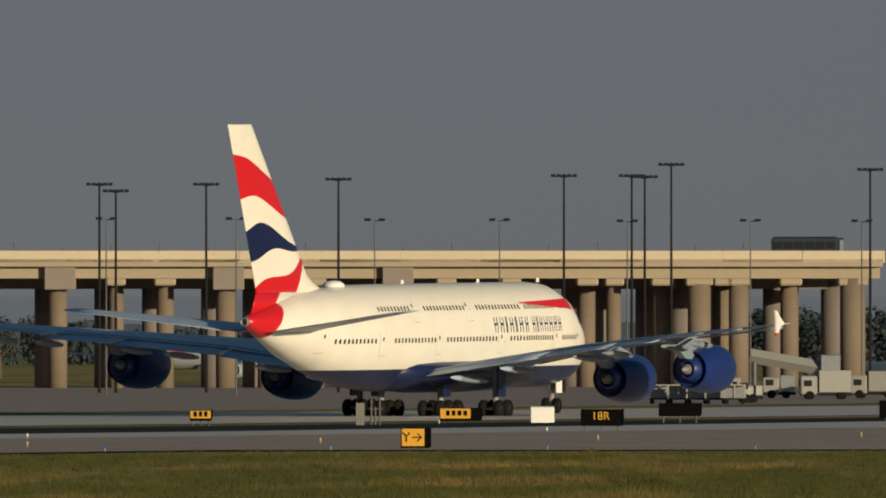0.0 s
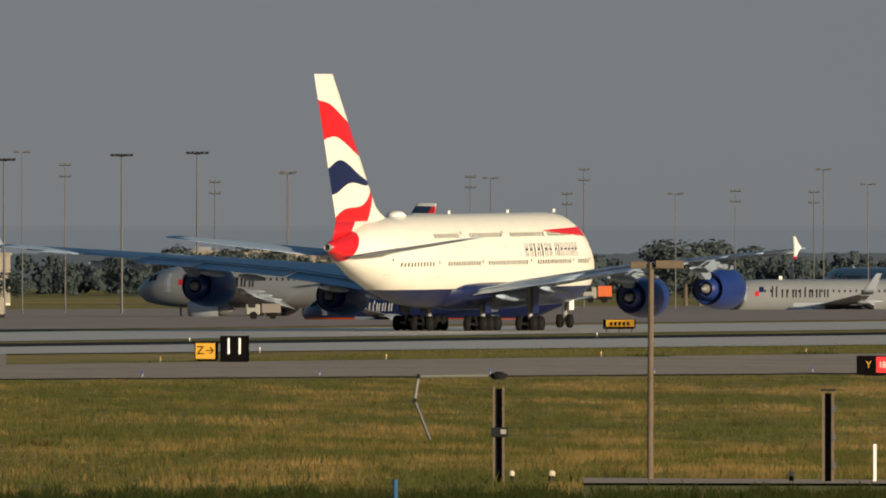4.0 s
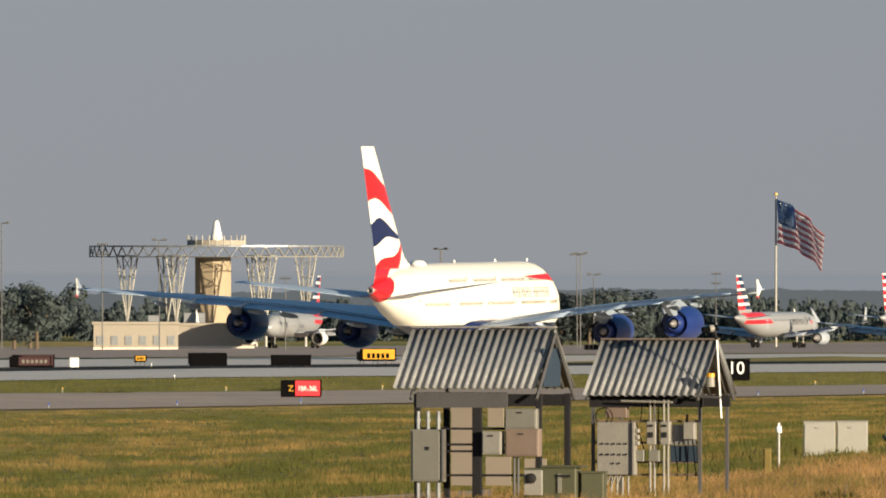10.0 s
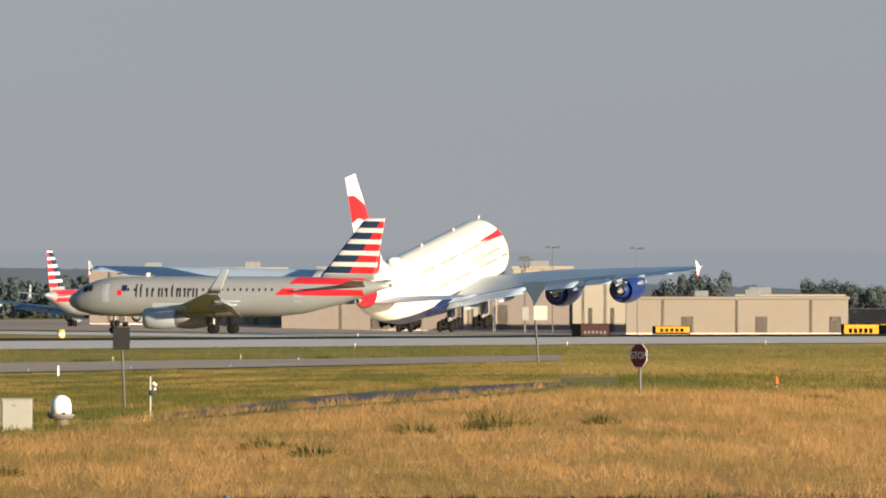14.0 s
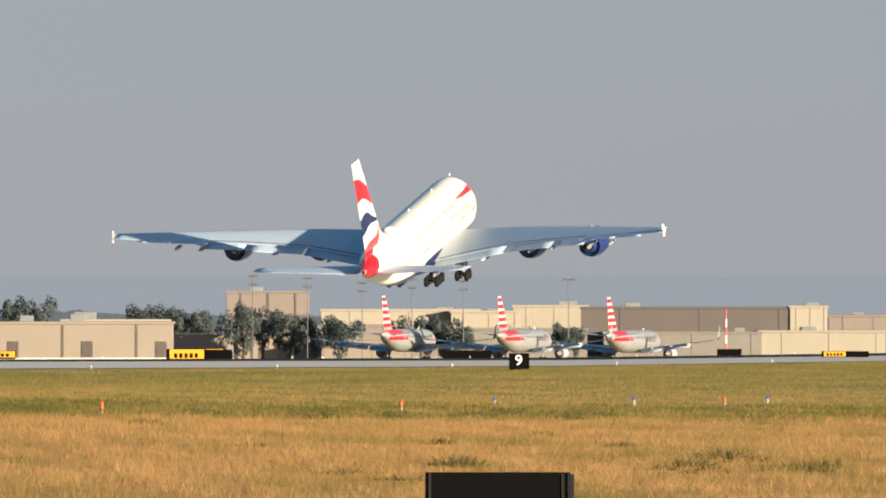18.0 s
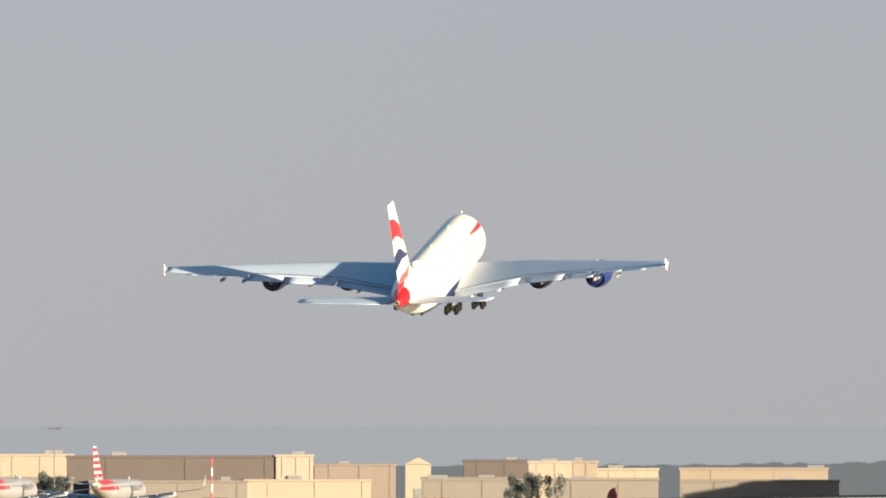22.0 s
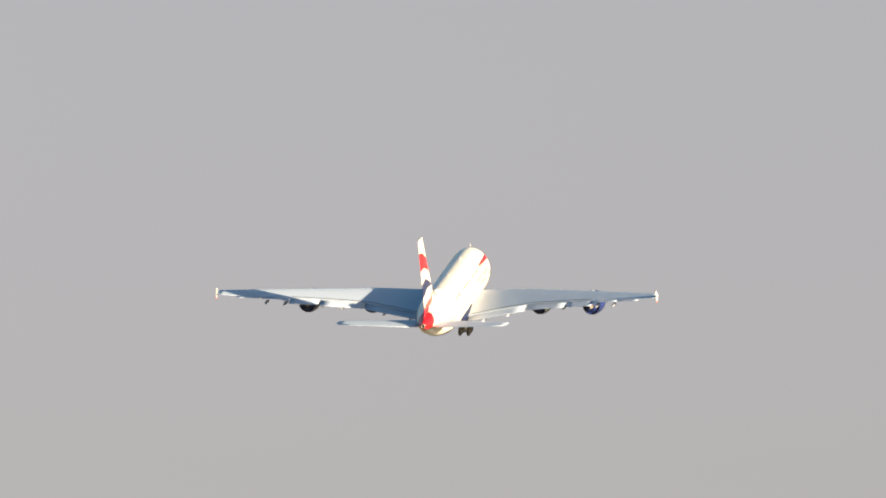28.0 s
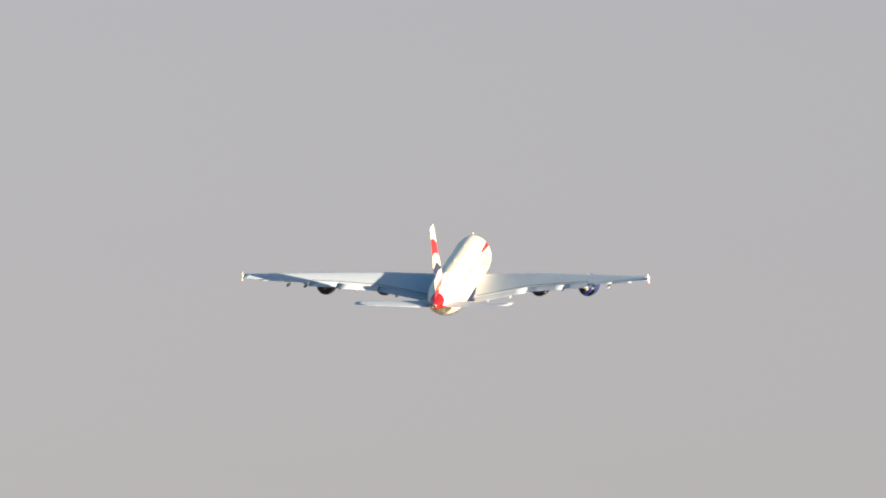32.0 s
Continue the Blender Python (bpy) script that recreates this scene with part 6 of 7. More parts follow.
for k, m in enumerate(("signyellow", "signwhite", "signyellow")):
    part("ring", R((0, 0, .25 * k), (0, 0, .25 * (k + 1)), .3, .3, 14), M[m], s)


# ---- meter shelters ----
def corrugated(w, x0, n, m, parent, y0, z0, y1, z1, name="roof_sheet"):
    """One corrugated sheet, centred on x0, from the ridge (y0, z0) down to the eave (y1, z1)."""
    verts, faces = [], []
    k = n * 6
    nrm = Vector((0, z0 - z1, y1 - y0)).normalized()
    if nrm.z < 0:
        nrm = -nrm
    for i in range(k + 1):
        x = x0 - w / 2 + w * i / k
        b = .031 * math.cos(2 * math.pi * i / 6)
        for y, z in ((y0, z0), (y1, z1)):
            for s in (0, .012):
                verts.append((x, y + nrm.y * (b + s), z + nrm.z * (b + s)))
    for i in range(k):
        o = i * 4
        for a, b in ((1, 3), (2, 0), (0, 1), (3, 2)):
            faces.append((o + a, o + b, o + 4 + b, o + 4 + a))
    return mesh_np(name, verts, faces, m, parent)


def shelter_frame(s, w, deep, eave, ridge, post_m):
    t = .12 if w > 2.7 else .07
    for x in (-w / 2 + .05, w / 2 - .05):
        for y in (0, deep):
            part("post", B(x, y, -.25, t, t, eave + .25), M[post_m], s, "steel post")
    if w > 2.7:
        part("post", B(-.02, 0, -.25, .2, .12, eave + .2), M[post_m], s)
    for y in (0, deep):
        part("eave_beam", B(0, y, eave - .28, w + .05, .1, .26), M["pole"], s)
    part("ridge_beam", B(0, deep / 2, ridge - .14, w, .08, .12), M["pole"], s)
    for x in (-w / 2, w / 2):
        part("rafter", R((x, -.35, eave - .12), (x, deep / 2, ridge - .05), .04, .04, 6), M["galvpole"], s)
        part("rafter", R((x, deep + .35, eave - .12), (x, deep / 2, ridge - .05), .04, .04, 6), M["galvpole"], s)


s = stand("meter_shelter", 4775, 467, 480, -17, "open steel shelter with corrugated roof over electrical cabinets", "shelter")
s.location.z += .14
shelter_frame(s, 2.9, 2.2, 2.25, 3.62, "pole")
corrugated(3.3, -.2, 18, M["roofsheet"], s, 1.1, 3.66, -.38, 2.36)
corrugated(3.3, -.2, 18, M["roofsheet"], s, 1.1, 3.66, 2.58, 2.36)
part("ridge_cap", B(-.2, 1.1, 3.70, 3.3, .3, .035), M["shelterbox"], s, "pale ridge cap")
# dark sheet standing for the roof's shaded underside in the open gable
part("gable_board", B(1.36, 1.1, 2.4, .03, 1.3, .85), M["slate"], s)
# rear panels take a darker tan to stand for the shade behind
for x, z, w, h in ((-.92, .2, .56, 1.75), (-.17, 1.5, .36, .42), (-.11, .2, .58, .64), (.75, .3, .5, .5)):
    part("rear_panel", B(x, 1.9, z, w, .04, h), M["tan"], s, "tan rear panel")
for z in (.42, .95, 1.1, 1.45):
    part("rail", B(0, 0, z, 2.85, .05, .05), M["pole"], s)
part("header_board", B(-.35, -.06, 1.94, 2.1, .05, .34), M["galvpole"], s, "grey header board")
cb = part("tall_cabinet", B(-1.12, -.12, .3, .72, .28, 1.16, bevel=.015), M["greybox"], s, "grey steel cabinet")
part("cabinet_door", B(-1.12, -.27, .34, .62, .02, 1.08, bevel=.006), M["greybox"], cb)
part("cabinet_lock", B(-1.08, -.29, 1.0, .07, .03, .08), M["dark"], cb)
part("cabinet_edge", B(-.73, -.2, .3, .04, .2, 1.16), M["steel"], cb)
for x in (-1.35, -1.12, -.88):
    part("conduit", R((x, -.12, 1.46), (x, -.12, 1.86), .045, .045, 8), M["galv"], s, "bright galvanised conduit")
    part("coupling", R((x, -.12, 1.62), (x, -.12, 1.7), .06, .06, 8), M["galv"], s)
    part("conduit", R((x, -.12, -.2), (x, -.12, .3), .05, .05, 8), M["galv"], s, "bright galvanised conduit")
for x, z, w, h, m in ((.38, .9, .45, .52, "shelterbox"), (1.08, .86, .78, .62, "tanbox"), (1.05, 1.46, .74, .46, "greybox")):
    b = part("wall_box", B(x, -.1, z, w, .26, h, bevel=.015), M[m], s, "steel wall box")
    part("box_lid", B(x, -.24, z + .04, w - .06, .02, h - .08, bevel=.006), M[m], b)
    part("box_latch", B(x - .02, -.26, z + h * .78, .12, .02, .03), M["dark"], b)
for x in (.86, .95):
    part("conduit", R((x, -.08, -.2), (x, -.08, .86), .03, .03, 7), M["galvpole"], s)
s = stand("transformer_box", 4903, 453, 474, -12, "olive green padmount equipment box with a round meter", "equipment")
part("body", B(0, .25, -.2, 1.15, .6, .95, bevel=.02), M["greenbox"], s)
part("lid", B(.25, .25, .75, .95, .66, .05, bevel=.015), M["greenbox"], s)
part("front_box", B(-.35, -.14, .15, .4, .12, .55, bevel=.01), M["shelterbox"], s, "pale meter box")
part("round_meter", lathe(((0, .11), (.07, .11), (.1, .08)), (-.38, -.2, .52), (0, -1, 0), 18), M["dark"], s, "dark round meter", True)
part("handle", B(.32, -.08, .55, .28, .06, .05), M["pole"], s)
part("door_bar", B(.22, -.07, .2, .08, .04, .42), M["greybox"], s)
s = stand("transformer_box", 4977, 461, 474, -8, "small olive green equipment box", "equipment")
part("body", B(0, .25, -.2, .5, .55, .82, bevel=.02), M["greenbox"], s)
part("lid", B(0, .25, .62, .54, .6, .04), M["greenbox"], s)

s = stand("meter_shelter", 5073, 455, 487, -17, "smaller corrugated shelter over a switch panel and meters", "shelter")
s.location.z += .15
shelter_frame(s, 2.6, 2.1, 2.12, 3.3, "galvpole")
corrugated(2.72, 0, 15, M["roofsheet"], s, 1.05, 3.34, -.42, 2.1)
corrugated(2.72, 0, 15, M["roofsheet"], s, 1.05, 3.34, 2.5, 2.1)
part("ridge_cap", B(0, 1.05, 3.35, 2.72, .26, .03), M["tanbox"], s, "rust-brown ridge cap")
part("eave_tube", R((-.5, -.3, 1.98), (.7, -.3, 1.95), .025, .025, 8), M["shelterbox"], s, "fluorescent tube in the shade-darkened white")
pn = part("switch_panel", B(-.66, -.1, .32, .86, .3, 1.18, bevel=.015), M["shelterbox"], s, "grey switch panel with rows of knobs")
for r, z in enumerate((1.02, .78)):
    for k in range(5):
        part("knob", lathe(((0, .024), (.04, .02)), (-.96 + k * .14, -.25, z), (0, -1, 0), 8), M["dark"], pn)
for k in range(2):
    part("knob", lathe(((0, .022), (.04, .02)), (-.70 + k * .14, -.25, .58), (0, -1, 0), 8), M["dark"], pn)
part("panel_edge", B(-.22, -.2, .32, .04, .22, 1.18), M["shelterbox"], pn)
for k in range(6):
    part("conduit", R((-1.05 + k * .13, -.1, -.2), (-1.05 + k * .13, -.1, .32), .03, .03, 7), M["shelterbox"], s)
for x in (.16, .48):
    m = part("meter_box", B(x, -.08, 1.0, .22, .2, .52, bevel=.015), M["shelterbox"], s, "pale meter box")
    part("dial", B(x, -.19, 1.16, .1, .03, .12), M["dark"], m)
    part("breaker", B(x, -.19, 1.4, .1, .03, .05), M["dark"], m)
    for q in (-.05, .05):
        part("conduit", R((x + q, -.08, -.2), (x + q, -.08, 1.0), .03, .03, 7), M["shelterbox"], s)
        part("conduit", R((x + q, -.08, 1.5), (x + q, -.08, 2.0), .025, .025, 7), M["shelterbox"], s)
for x, z in ((-.14, .62), (.22, .62)):
    part("junction_box", B(x, -.08, z, .24, .16, .26, bevel=.01), M["greybox"], s)
part("wall_box", B(1.05, -.1, 1.12, .26, .22, .38, bevel=.015), M["shelterbox"], s, "pale wall box")
part("relay_box", B(-.72, .1, 1.6, .5, .2, .36, bevel=.01), M["tanbox"], s, "rust-brown relay box under the eave")
ring = [(-.98 + .2 * math.cos(a), -.06, 1.62 + .2 * math.sin(a)) for a in np.linspace(0, 2 * math.pi, 17)]
for p, q in zip(ring[:-1], ring[1:]):
    part("cable_loop", R(p, q, .012, .012, 5), M["signblack"], s, "black cable loop")
for x0, z0, x1, z1 in ((-.2, 1.5, -.02, .9), (-.05, 1.95, -.1, 1.5), (.32, 1.95, .32, .5), (.68, 1.1, .78, .4), (1.02, 1.1, 1.0, .2), (1.12, 1.12, 1.2, .3)):
    part("loose_cable", R((x0, -.14, z0), (x1, -.14, z1), .014, .014, 5), M["signblack"], s)
for z in (.98, 1.12, 1.26):
    part("side_fitting", B(-.15, -.2, z, .1, .1, .1, bevel=.02), M["shelterbox"], s, "small pale cable fitting")
part("box_stub", R((.98, -.1, 1.5), (.98, -.1, 1.68), .03, .03, 7), M["signblack"], s)
for k in range(4):
    part("bent_conduit", R((-1.02 + k * .12, -.16, .05 + .04 * (k % 2)), (-.9 + k * .12, -.2, .3), .018, .018, 6), M["whitebox"], s)
part("blue_panel", B(.88, 0, .62, .62, .05, .36), M["slate"], s, "blue-grey panel")
part("grey_panel", B(.88, .02, 1.0, .55, .05, .45), M["roofsheet"], s)
for z in (.3, .58, 1.02, 1.5):
    part("rail", B(0, .04, z, 2.55, .05, .05), M["timber"], s)
part("mast_tube", R((1.86, -.35, 1.6), (1.72, -.25, 3.35), .02, .02, 8), M["signwhite"], s, "white mast tube")
part("mast_top", R((1.72, -.25, 3.35), (1.66, -.28, 3.62), .035, .03, 8), M["pole"], s)
part("watch_camera", R((1.46, -.5, 3.56), (1.76, -.3, 3.62), .075, .065, 10), M["signblack"], s, "small black surveillance camera")
part("camera_hood", R((1.60, -.42, 3.60), (1.68, -.36, 3.61), .082, .082, 10), M["shelterbox"], s)
part("beacon_cap", R((1.62, -.4, 2.3), (1.62, -.4, 2.52), .1, .09, 12), M["shelterbox"], s, "white lamp can")
part("beacon_band", R((1.62, -.4, 2.52), (1.62, -.4, 2.6), .1, .1, 12), M["signyellow"], s)
part("mast_arm", R((1.25, -.3, 2.08), (1.85, -.33, 2.06), .03, .03, 8), M["galvpole"], s, "bracket that holds the mast")
part("antenna_pole", R((-1.35, 1.0, 2.4), (-1.35, 1.0, 3.2), .03, .03, 7), M["pole"], s)
for k in range(4):
    part("antenna_bar", B(-1.42 - k * .1, 1.0, 3.12, .02, .3, .12), M["pole"], s)
part("antenna_boom", R((-1.75, 1.0, 3.18), (-1.3, 1.0, 3.18), .02, .02, 6), M["pole"], s)


# ---- two small dark birds feeding in the grass ----
for u, v in ((262, 501), (521, 502)):
    d = 470
    p = at(u, d, land(u, d) + .03)
    s = empty("bird", p.x, p.y, p.z, turned(u, 70), "small black bird standing in the field grass", "bird", "birds in the grass")
    part("body", lathe(((-.10, .01), (-.06, .05), (0, .065), (.06, .05), (.1, .02)), (0, 0, .12), (.8, 0, .6), 12), M["tyre"], s, "", True)
    part("head", lathe(((-.04, .005), (-.02, .03), (.01, .035), (.035, .02), (.04, .004)), (.09, 0, .21), (1, 0, .2), 10), M["tyre"], s, "", True)
    part("beak", R((.12, 0, .215), (.165, 0, .21), .012, .003, 6), M["pole"], s)
    part("tail", B(-.13, 0, .05, .12, .05, .02, rot=Matrix.Rotation(.4, 4, "Y")), M["tyre"], s)
    for y in (-.02, .02):
        part("leg", R((0, y, -.02), (0, y, .09), .007, .007, 5), M["pole"], s)


# ---- apron vehicles ----
def truck(u, v, d, L, H, m, off, label="box truck parked on the far apron"):
    q = min(d, meet(u, v, 1500.0))
    p, k = at(u, q, lvl(v, q)), q / d
    L, H = L * k, H * k
    s = empty("service_truck", p.x, p.y, p.z, turned(u, off), label, "truck", "apron vehicles")
    part("cargo_box", B(.8, 0, .75, L - 2.2, 2.3, H - .75, bevel=.05), M[m], s)
    part("cab", B(-L / 2 + .9, 0, .5, 1.7, 2.1, min(1.9, H * .7), bevel=.15), M["whitebox"], s)
    part("windscreen", B(-L / 2 + .1, 0, 1.35, .14, 1.7, .7), M["dark"], s)
    part("side_window", B(-L / 2 + .8, -1.06, 1.35, .8, .06, .6), M["dark"], s)
    part("chassis", B(0, 0, .4, L - .4, 1.6, .3), M["pole"], s)
    for x in (-L / 2 + 1.0, L / 2 - 1.2):
        for y in (-1, 1):
            part("wheel", lathe(((-.13, .3), (-.12, .45), (.12, .45), (.13, .3)), (x, y * .98, .45), (0, 1, 0), 14), M["tyre"], s)


for u, v, d, L, H, m, off in ((678, 267, 2350, 5.9, 3.2, "whitebox", 5), (766, 265, 2350, 5.5, 3.0, "whitebox", -5), (596, 265, 2400, 4.0, 2.6, "galv", 0), (541, 273, 2300, 3.2, 1.9, "whitebox", 10),
                              (1173, 255, 2500, 5.6, 3.3, "cream", 0), (1093, 253, 2500, 4.5, 2.5, "galv", 0), (1288, 251, 2500, 4.6, 2.6, "whitebox", 0), (998, 255, 2450, 4.2, 2.3, "whitebox", 0),
                              (1786, 248, 2500, 4.4, 1.8, "brown", 0), (2377, 219, 2800, 4.2, 2.2, "orange", 0), (3446, 256, 1900, 2.4, 1.6, "whitebox", 0), (3449, 254, 1900, 2.4, 1.6, "whitebox", 0),
                              (3309, 256, 2900, 4.5, 3.0, "orange", 0), (3214, 256, 2900, 4.0, 2.4, "galv", 0), (500, 268, 2500, 4.2, 2.6, "whitebox", 0), (1296, 251, 2600, 4.6, 2.8, "cream", 0)):
    truck(u, v, d, L, H, m, off)


def cart(u, v, d):
    d = min(d, meet(u, v, 1500.0))
    p = at(u, d, lvl(v, d))
    s = empty("baggage_cart", p.x, p.y, p.z, turned(u, 0), "white covered baggage cart in a train of carts", "baggage cart", "baggage carts")
    part("bed", B(0, 0, .45, 2.1, 1.5, .15), M["pole"], s)
    part("cover", B(0, 0, 1.75, 2.1, 1.5, .12), M["whitebox"], s)
    for x in (-1, 0, 1):
        part("side_post", B(x * .98, -.7, .6, .16, .08, 1.15), M["whitebox"], s)
    part("end_wall", B(0, .65, .6, 2.0, .06, 1.15), M["galv"], s)
    for x in (-.75, .75):
        part("wheel", R((x, -.7, .25), (x, .7, .25), .24, .24, 10), M["tyre"], s)


u0, v0 = 384, 275
for k in range(5):
    cart(u0 + k * 33, v0, 2400)


def jet_bridge():
    u, v = 646, 214
    d = 2420
    p = at(u, d, lvl(v, d))
    s = empty("boarding_bridge", p.x, p.y, p.z, turned(u, 0), "pale sloping boarding bridge on a steel leg", "boarding bridge")
    part("tunnel", R((-6.5, 0, 1.6), (1.5, 0, .2), .8, .8, 4), M["whitebox"], s)
    part("head", B(2.5, 0, -.7, 2.2, 2.6, 2.4, bevel=.1), M["galv"], s)
    part("leg", R((-6.0, 0, -4.5), (-6.0, 0, 1.0), .3, .3, 8), M["galvpole"], s)
    part("leg", R((1.2, 0, -4.5), (1.2, 0, -.4), .3, .3, 8), M["galvpole"], s)


jet_bridge()
coach = empty("coach", 0, 0, 0, 0, "dark blue coach driving along the elevated roadway", "coach")
part("coach_body", B(0, 0, .35, 9.0, 2.3, 2.75, bevel=.12), M["slate"], coach)
part("roof_rail", B(-.3, 0, 3.1, 7.8, 1.7, .14, bevel=.05), M["pole"], coach)
for k in range(6):
    part("window", B(-3.7 + k * 1.3, -1.16, 1.75, 1.16, .05, .85), M["dark"], coach)
# pale sheet on windscreen and corner stands in for sunlight there
part("windscreen", B(4.5, 0, 1.3, .06, 2.0, 1.4), M["galv"], coach, "windscreen made pale to show sun on the glass")
part("front_corner", B(4.25, -1.16, 1.0, .42, .05, 1.8), M["galv"], coach)
for x in (-3.0, 3.0):
    for y in (-1.05, 1.05):
        part("wheel", lathe(((-.13, .3), (-.12, .45), (.12, .45), (.13, .3)), (x, y, .47), (0, 1, 0), 14), M["tyre"], coach)


# ---- grass: many blades in a few joined meshes ----
def blade_material(name, golds, greens, bias, rough=0.9, size=1.0, soft=0.06, depth=5):
    """Blades that are golden or green by broad patches of the field, each blade a little different."""
    m = bpy.data.materials.new(name)
    m.use_nodes = True
    nt = m.node_tree
    p = nt.nodes["Principled BSDF"]
    p.inputs["Roughness"].default_value = rough
    p.inputs["Specular IOR Level"].default_value = 0.12
    g, co = nt.nodes.new("ShaderNodeNewGeometry"), nt.nodes.new("ShaderNodeTexCoord")

    lie = nt.nodes.new("ShaderNodeMapping")   # furrows and swales that run out from the road
    lie.vector_type = "TEXTURE"
    lie.inputs["Rotation"].default_value = (0, 0, math.radians(20))
    lie.inputs["Scale"].default_value = (0.22, 1.5, 1)
    nt.links.new(co.outputs["Object"], lie.inputs[0])

    def ramp(fac, stops):
        r = nt.nodes.new("ShaderNodeValToRGB")
        while len(r.color_ramp.elements) < len(stops):
            r.color_ramp.elements.new(0.5)
        for e, (pos, c) in zip(r.color_ramp.elements, stops):
            e.position, e.color = pos, (*c, 1)
        nt.links.new(fac, r.inputs[0])
        return r.outputs[0]

    def tex(scale, detail):
        n = nt.nodes.new("ShaderNodeTexNoise")
        n.inputs["Scale"].default_value, n.inputs["Detail"].default_value = scale, detail
        n.inputs["Roughness"].default_value = 0.62
        nt.links.new(lie.outputs[0], n.inputs["Vector"])
        return n.outputs["Fac"]

    def mix(fac, a, b, kind="MIX"):
        k = nt.nodes.new("ShaderNodeMixRGB")
        k.blend_type = kind
        if isinstance(fac, float):
            k.inputs[0].default_value = fac
        else:
            nt.links.new(fac, k.inputs[0])
        nt.links.new(a, k.inputs[1])
        nt.links.new(b, k.inputs[2])
        return k.outputs[0]

    rnd = g.outputs["Random Per Island"]
    gold = ramp(rnd, [(k / (len(golds) - 1), c) for k, c in enumerate(golds)])
    green = ramp(rnd, [(k / (len(greens) - 1), c) for k, c in enumerate(greens)])
    where = ramp(tex(0.055 / size, depth), ((bias - soft, (0, 0, 0)), (bias + soft, (1, 1, 1))))
    shade = ramp(tex(0.28 / size, 4), ((0.3, (0.62, 0.6, 0.55)), (0.7, (1.2, 1.18, 1.15))))
    col = mix(1.0, mix(where, gold, green), shade, "MULTIPLY")
    nt.links.new(col, p.inputs["Base Color"])
    tr = nt.nodes.new("ShaderNodeBsdfTranslucent")
    nt.links.new(col, tr.inputs["Color"])
    mx = nt.nodes.new("ShaderNodeMixShader")
    mx.inputs[0].default_value = 0.42
    nt.links.new(p.outputs[0], mx.inputs[1])
    nt.links.new(tr.outputs[0], mx.inputs[2])
    nt.links.new(mx.outputs[0], nt.nodes["Material Output"].inputs["Surface"])
    return m


GOLD = ((0.335, 0.198, 0.080), (0.375, 0.228, 0.098), (0.285, 0.168, 0.069), (0.415, 0.266, 0.128), (0.315, 0.192, 0.082))
OLIVE = ((0.10, 0.10, 0.026), (0.15, 0.125, 0.04), (0.12, 0.115, 0.03), (0.19, 0.15, 0.055))
FIELD = ((0.25, 0.172, 0.063), (0.275, 0.19, 0.072), (0.225, 0.158, 0.056))
MOWN = ((0.085, 0.092, 0.025), (0.098, 0.102, 0.029), (0.076, 0.084, 0.022))
LUSH = ((0.052, 0.068, 0.016), (0.066, 0.078, 0.02), (0.044, 0.058, 0.013))
PALE_GREEN = ((0.125, 0.12, 0.036), (0.145, 0.135, 0.042), (0.11, 0.108, 0.032))
ROUGH = ((0.255, 0.18, 0.066), (0.275, 0.195, 0.074), (0.235, 0.168, 0.06))
DEEP = ((0.024, 0.036, 0.009), (0.04, 0.052, 0.013), (0.032, 0.04, 0.01))
TUSSOCK = ((0.40, 0.255, 0.115), (0.46, 0.30, 0.145), (0.36, 0.225, 0.10))
BROWN = ((0.22, 0.125, 0.055), (0.26, 0.155, 0.07), (0.17, 0.115, 0.045))
BLEACHED = ((0.40, 0.30, 0.16), (0.48, 0.37, 0.22), (0.33, 0.24, 0.12))
WEED = ((0.085, 0.056, 0.022), (0.05, 0.05, 0.015), (0.11, 0.07, 0.03))
M["blade_dry"] = blade_material("dry_golden_blades", GOLD, OLIVE, 0.545, soft=.12)
M["blade_green"] = blade_material("green_blades", OLIVE, DEEP, 0.6)
M["blade_field"] = blade_material("field_blades", FIELD, MOWN, 0.455, size=1.3, soft=.075, depth=3)
M["blade_mown"] = blade_material("mown_blades", FIELD, MOWN, 0.40, size=1.6, soft=.1, depth=2)
M["blade_lush"] = blade_material("lush_green_blades", MOWN, LUSH, 0.45, size=1.0)
M["blade_far"] = blade_material("far_field_blades", ROUGH, PALE_GREEN, 0.43, size=1.6, soft=.12, depth=2)
M["blade_band"] = blade_material("pale_golden_blades", ROUGH, PALE_GREEN, 0.58, size=1.2, soft=.1, depth=2)
M["blade_verge"] = blade_material("strip_blades", PALE_GREEN, MOWN, 0.5, size=1.2, soft=.12, depth=3)
M["blade_swale"] = blade_material("swale_blades", PALE_GREEN, LUSH, 0.5, size=.8, soft=.1, depth=3)
M["blade_shrub"] = blade_material("shrub_leaves", PALE_GREEN, LUSH, 0.45, size=.2, soft=.12)
M["blade_tussock"] = blade_material("pale_tussock_blades", TUSSOCK, BROWN, 0.55, size=.6, soft=.08)
M["blade_fringe"] = blade_material("bleached_fringe_blades", BLEACHED, WEED, 0.5, size=.3)
M["blade_dark"] = blade_material("dark_verge_blades", WEED, DEEP, 0.35, size=.4)


def patch(u, d, s=1.0):
    """Smooth uneven values from -1 to 1 over the field."""
    a, b = u * .011 * s, d * .06 * s
    return (np.sin(a + 1.3 * np.sin(b * .7)) * np.cos(b + .9 * np.sin(a * .6)) + .6 * np.sin(2.3 * a + 1.7 * b + 1.1) + .4 * np.cos(3.9 * a - 2.9 * b)) / 1.7


def line(u, x):
    """The distance, at each bearing, of the line x metres beside the runway axis."""
    return x / np.sin(np.maximum(math.radians(TH0) - u / F, 0.06))


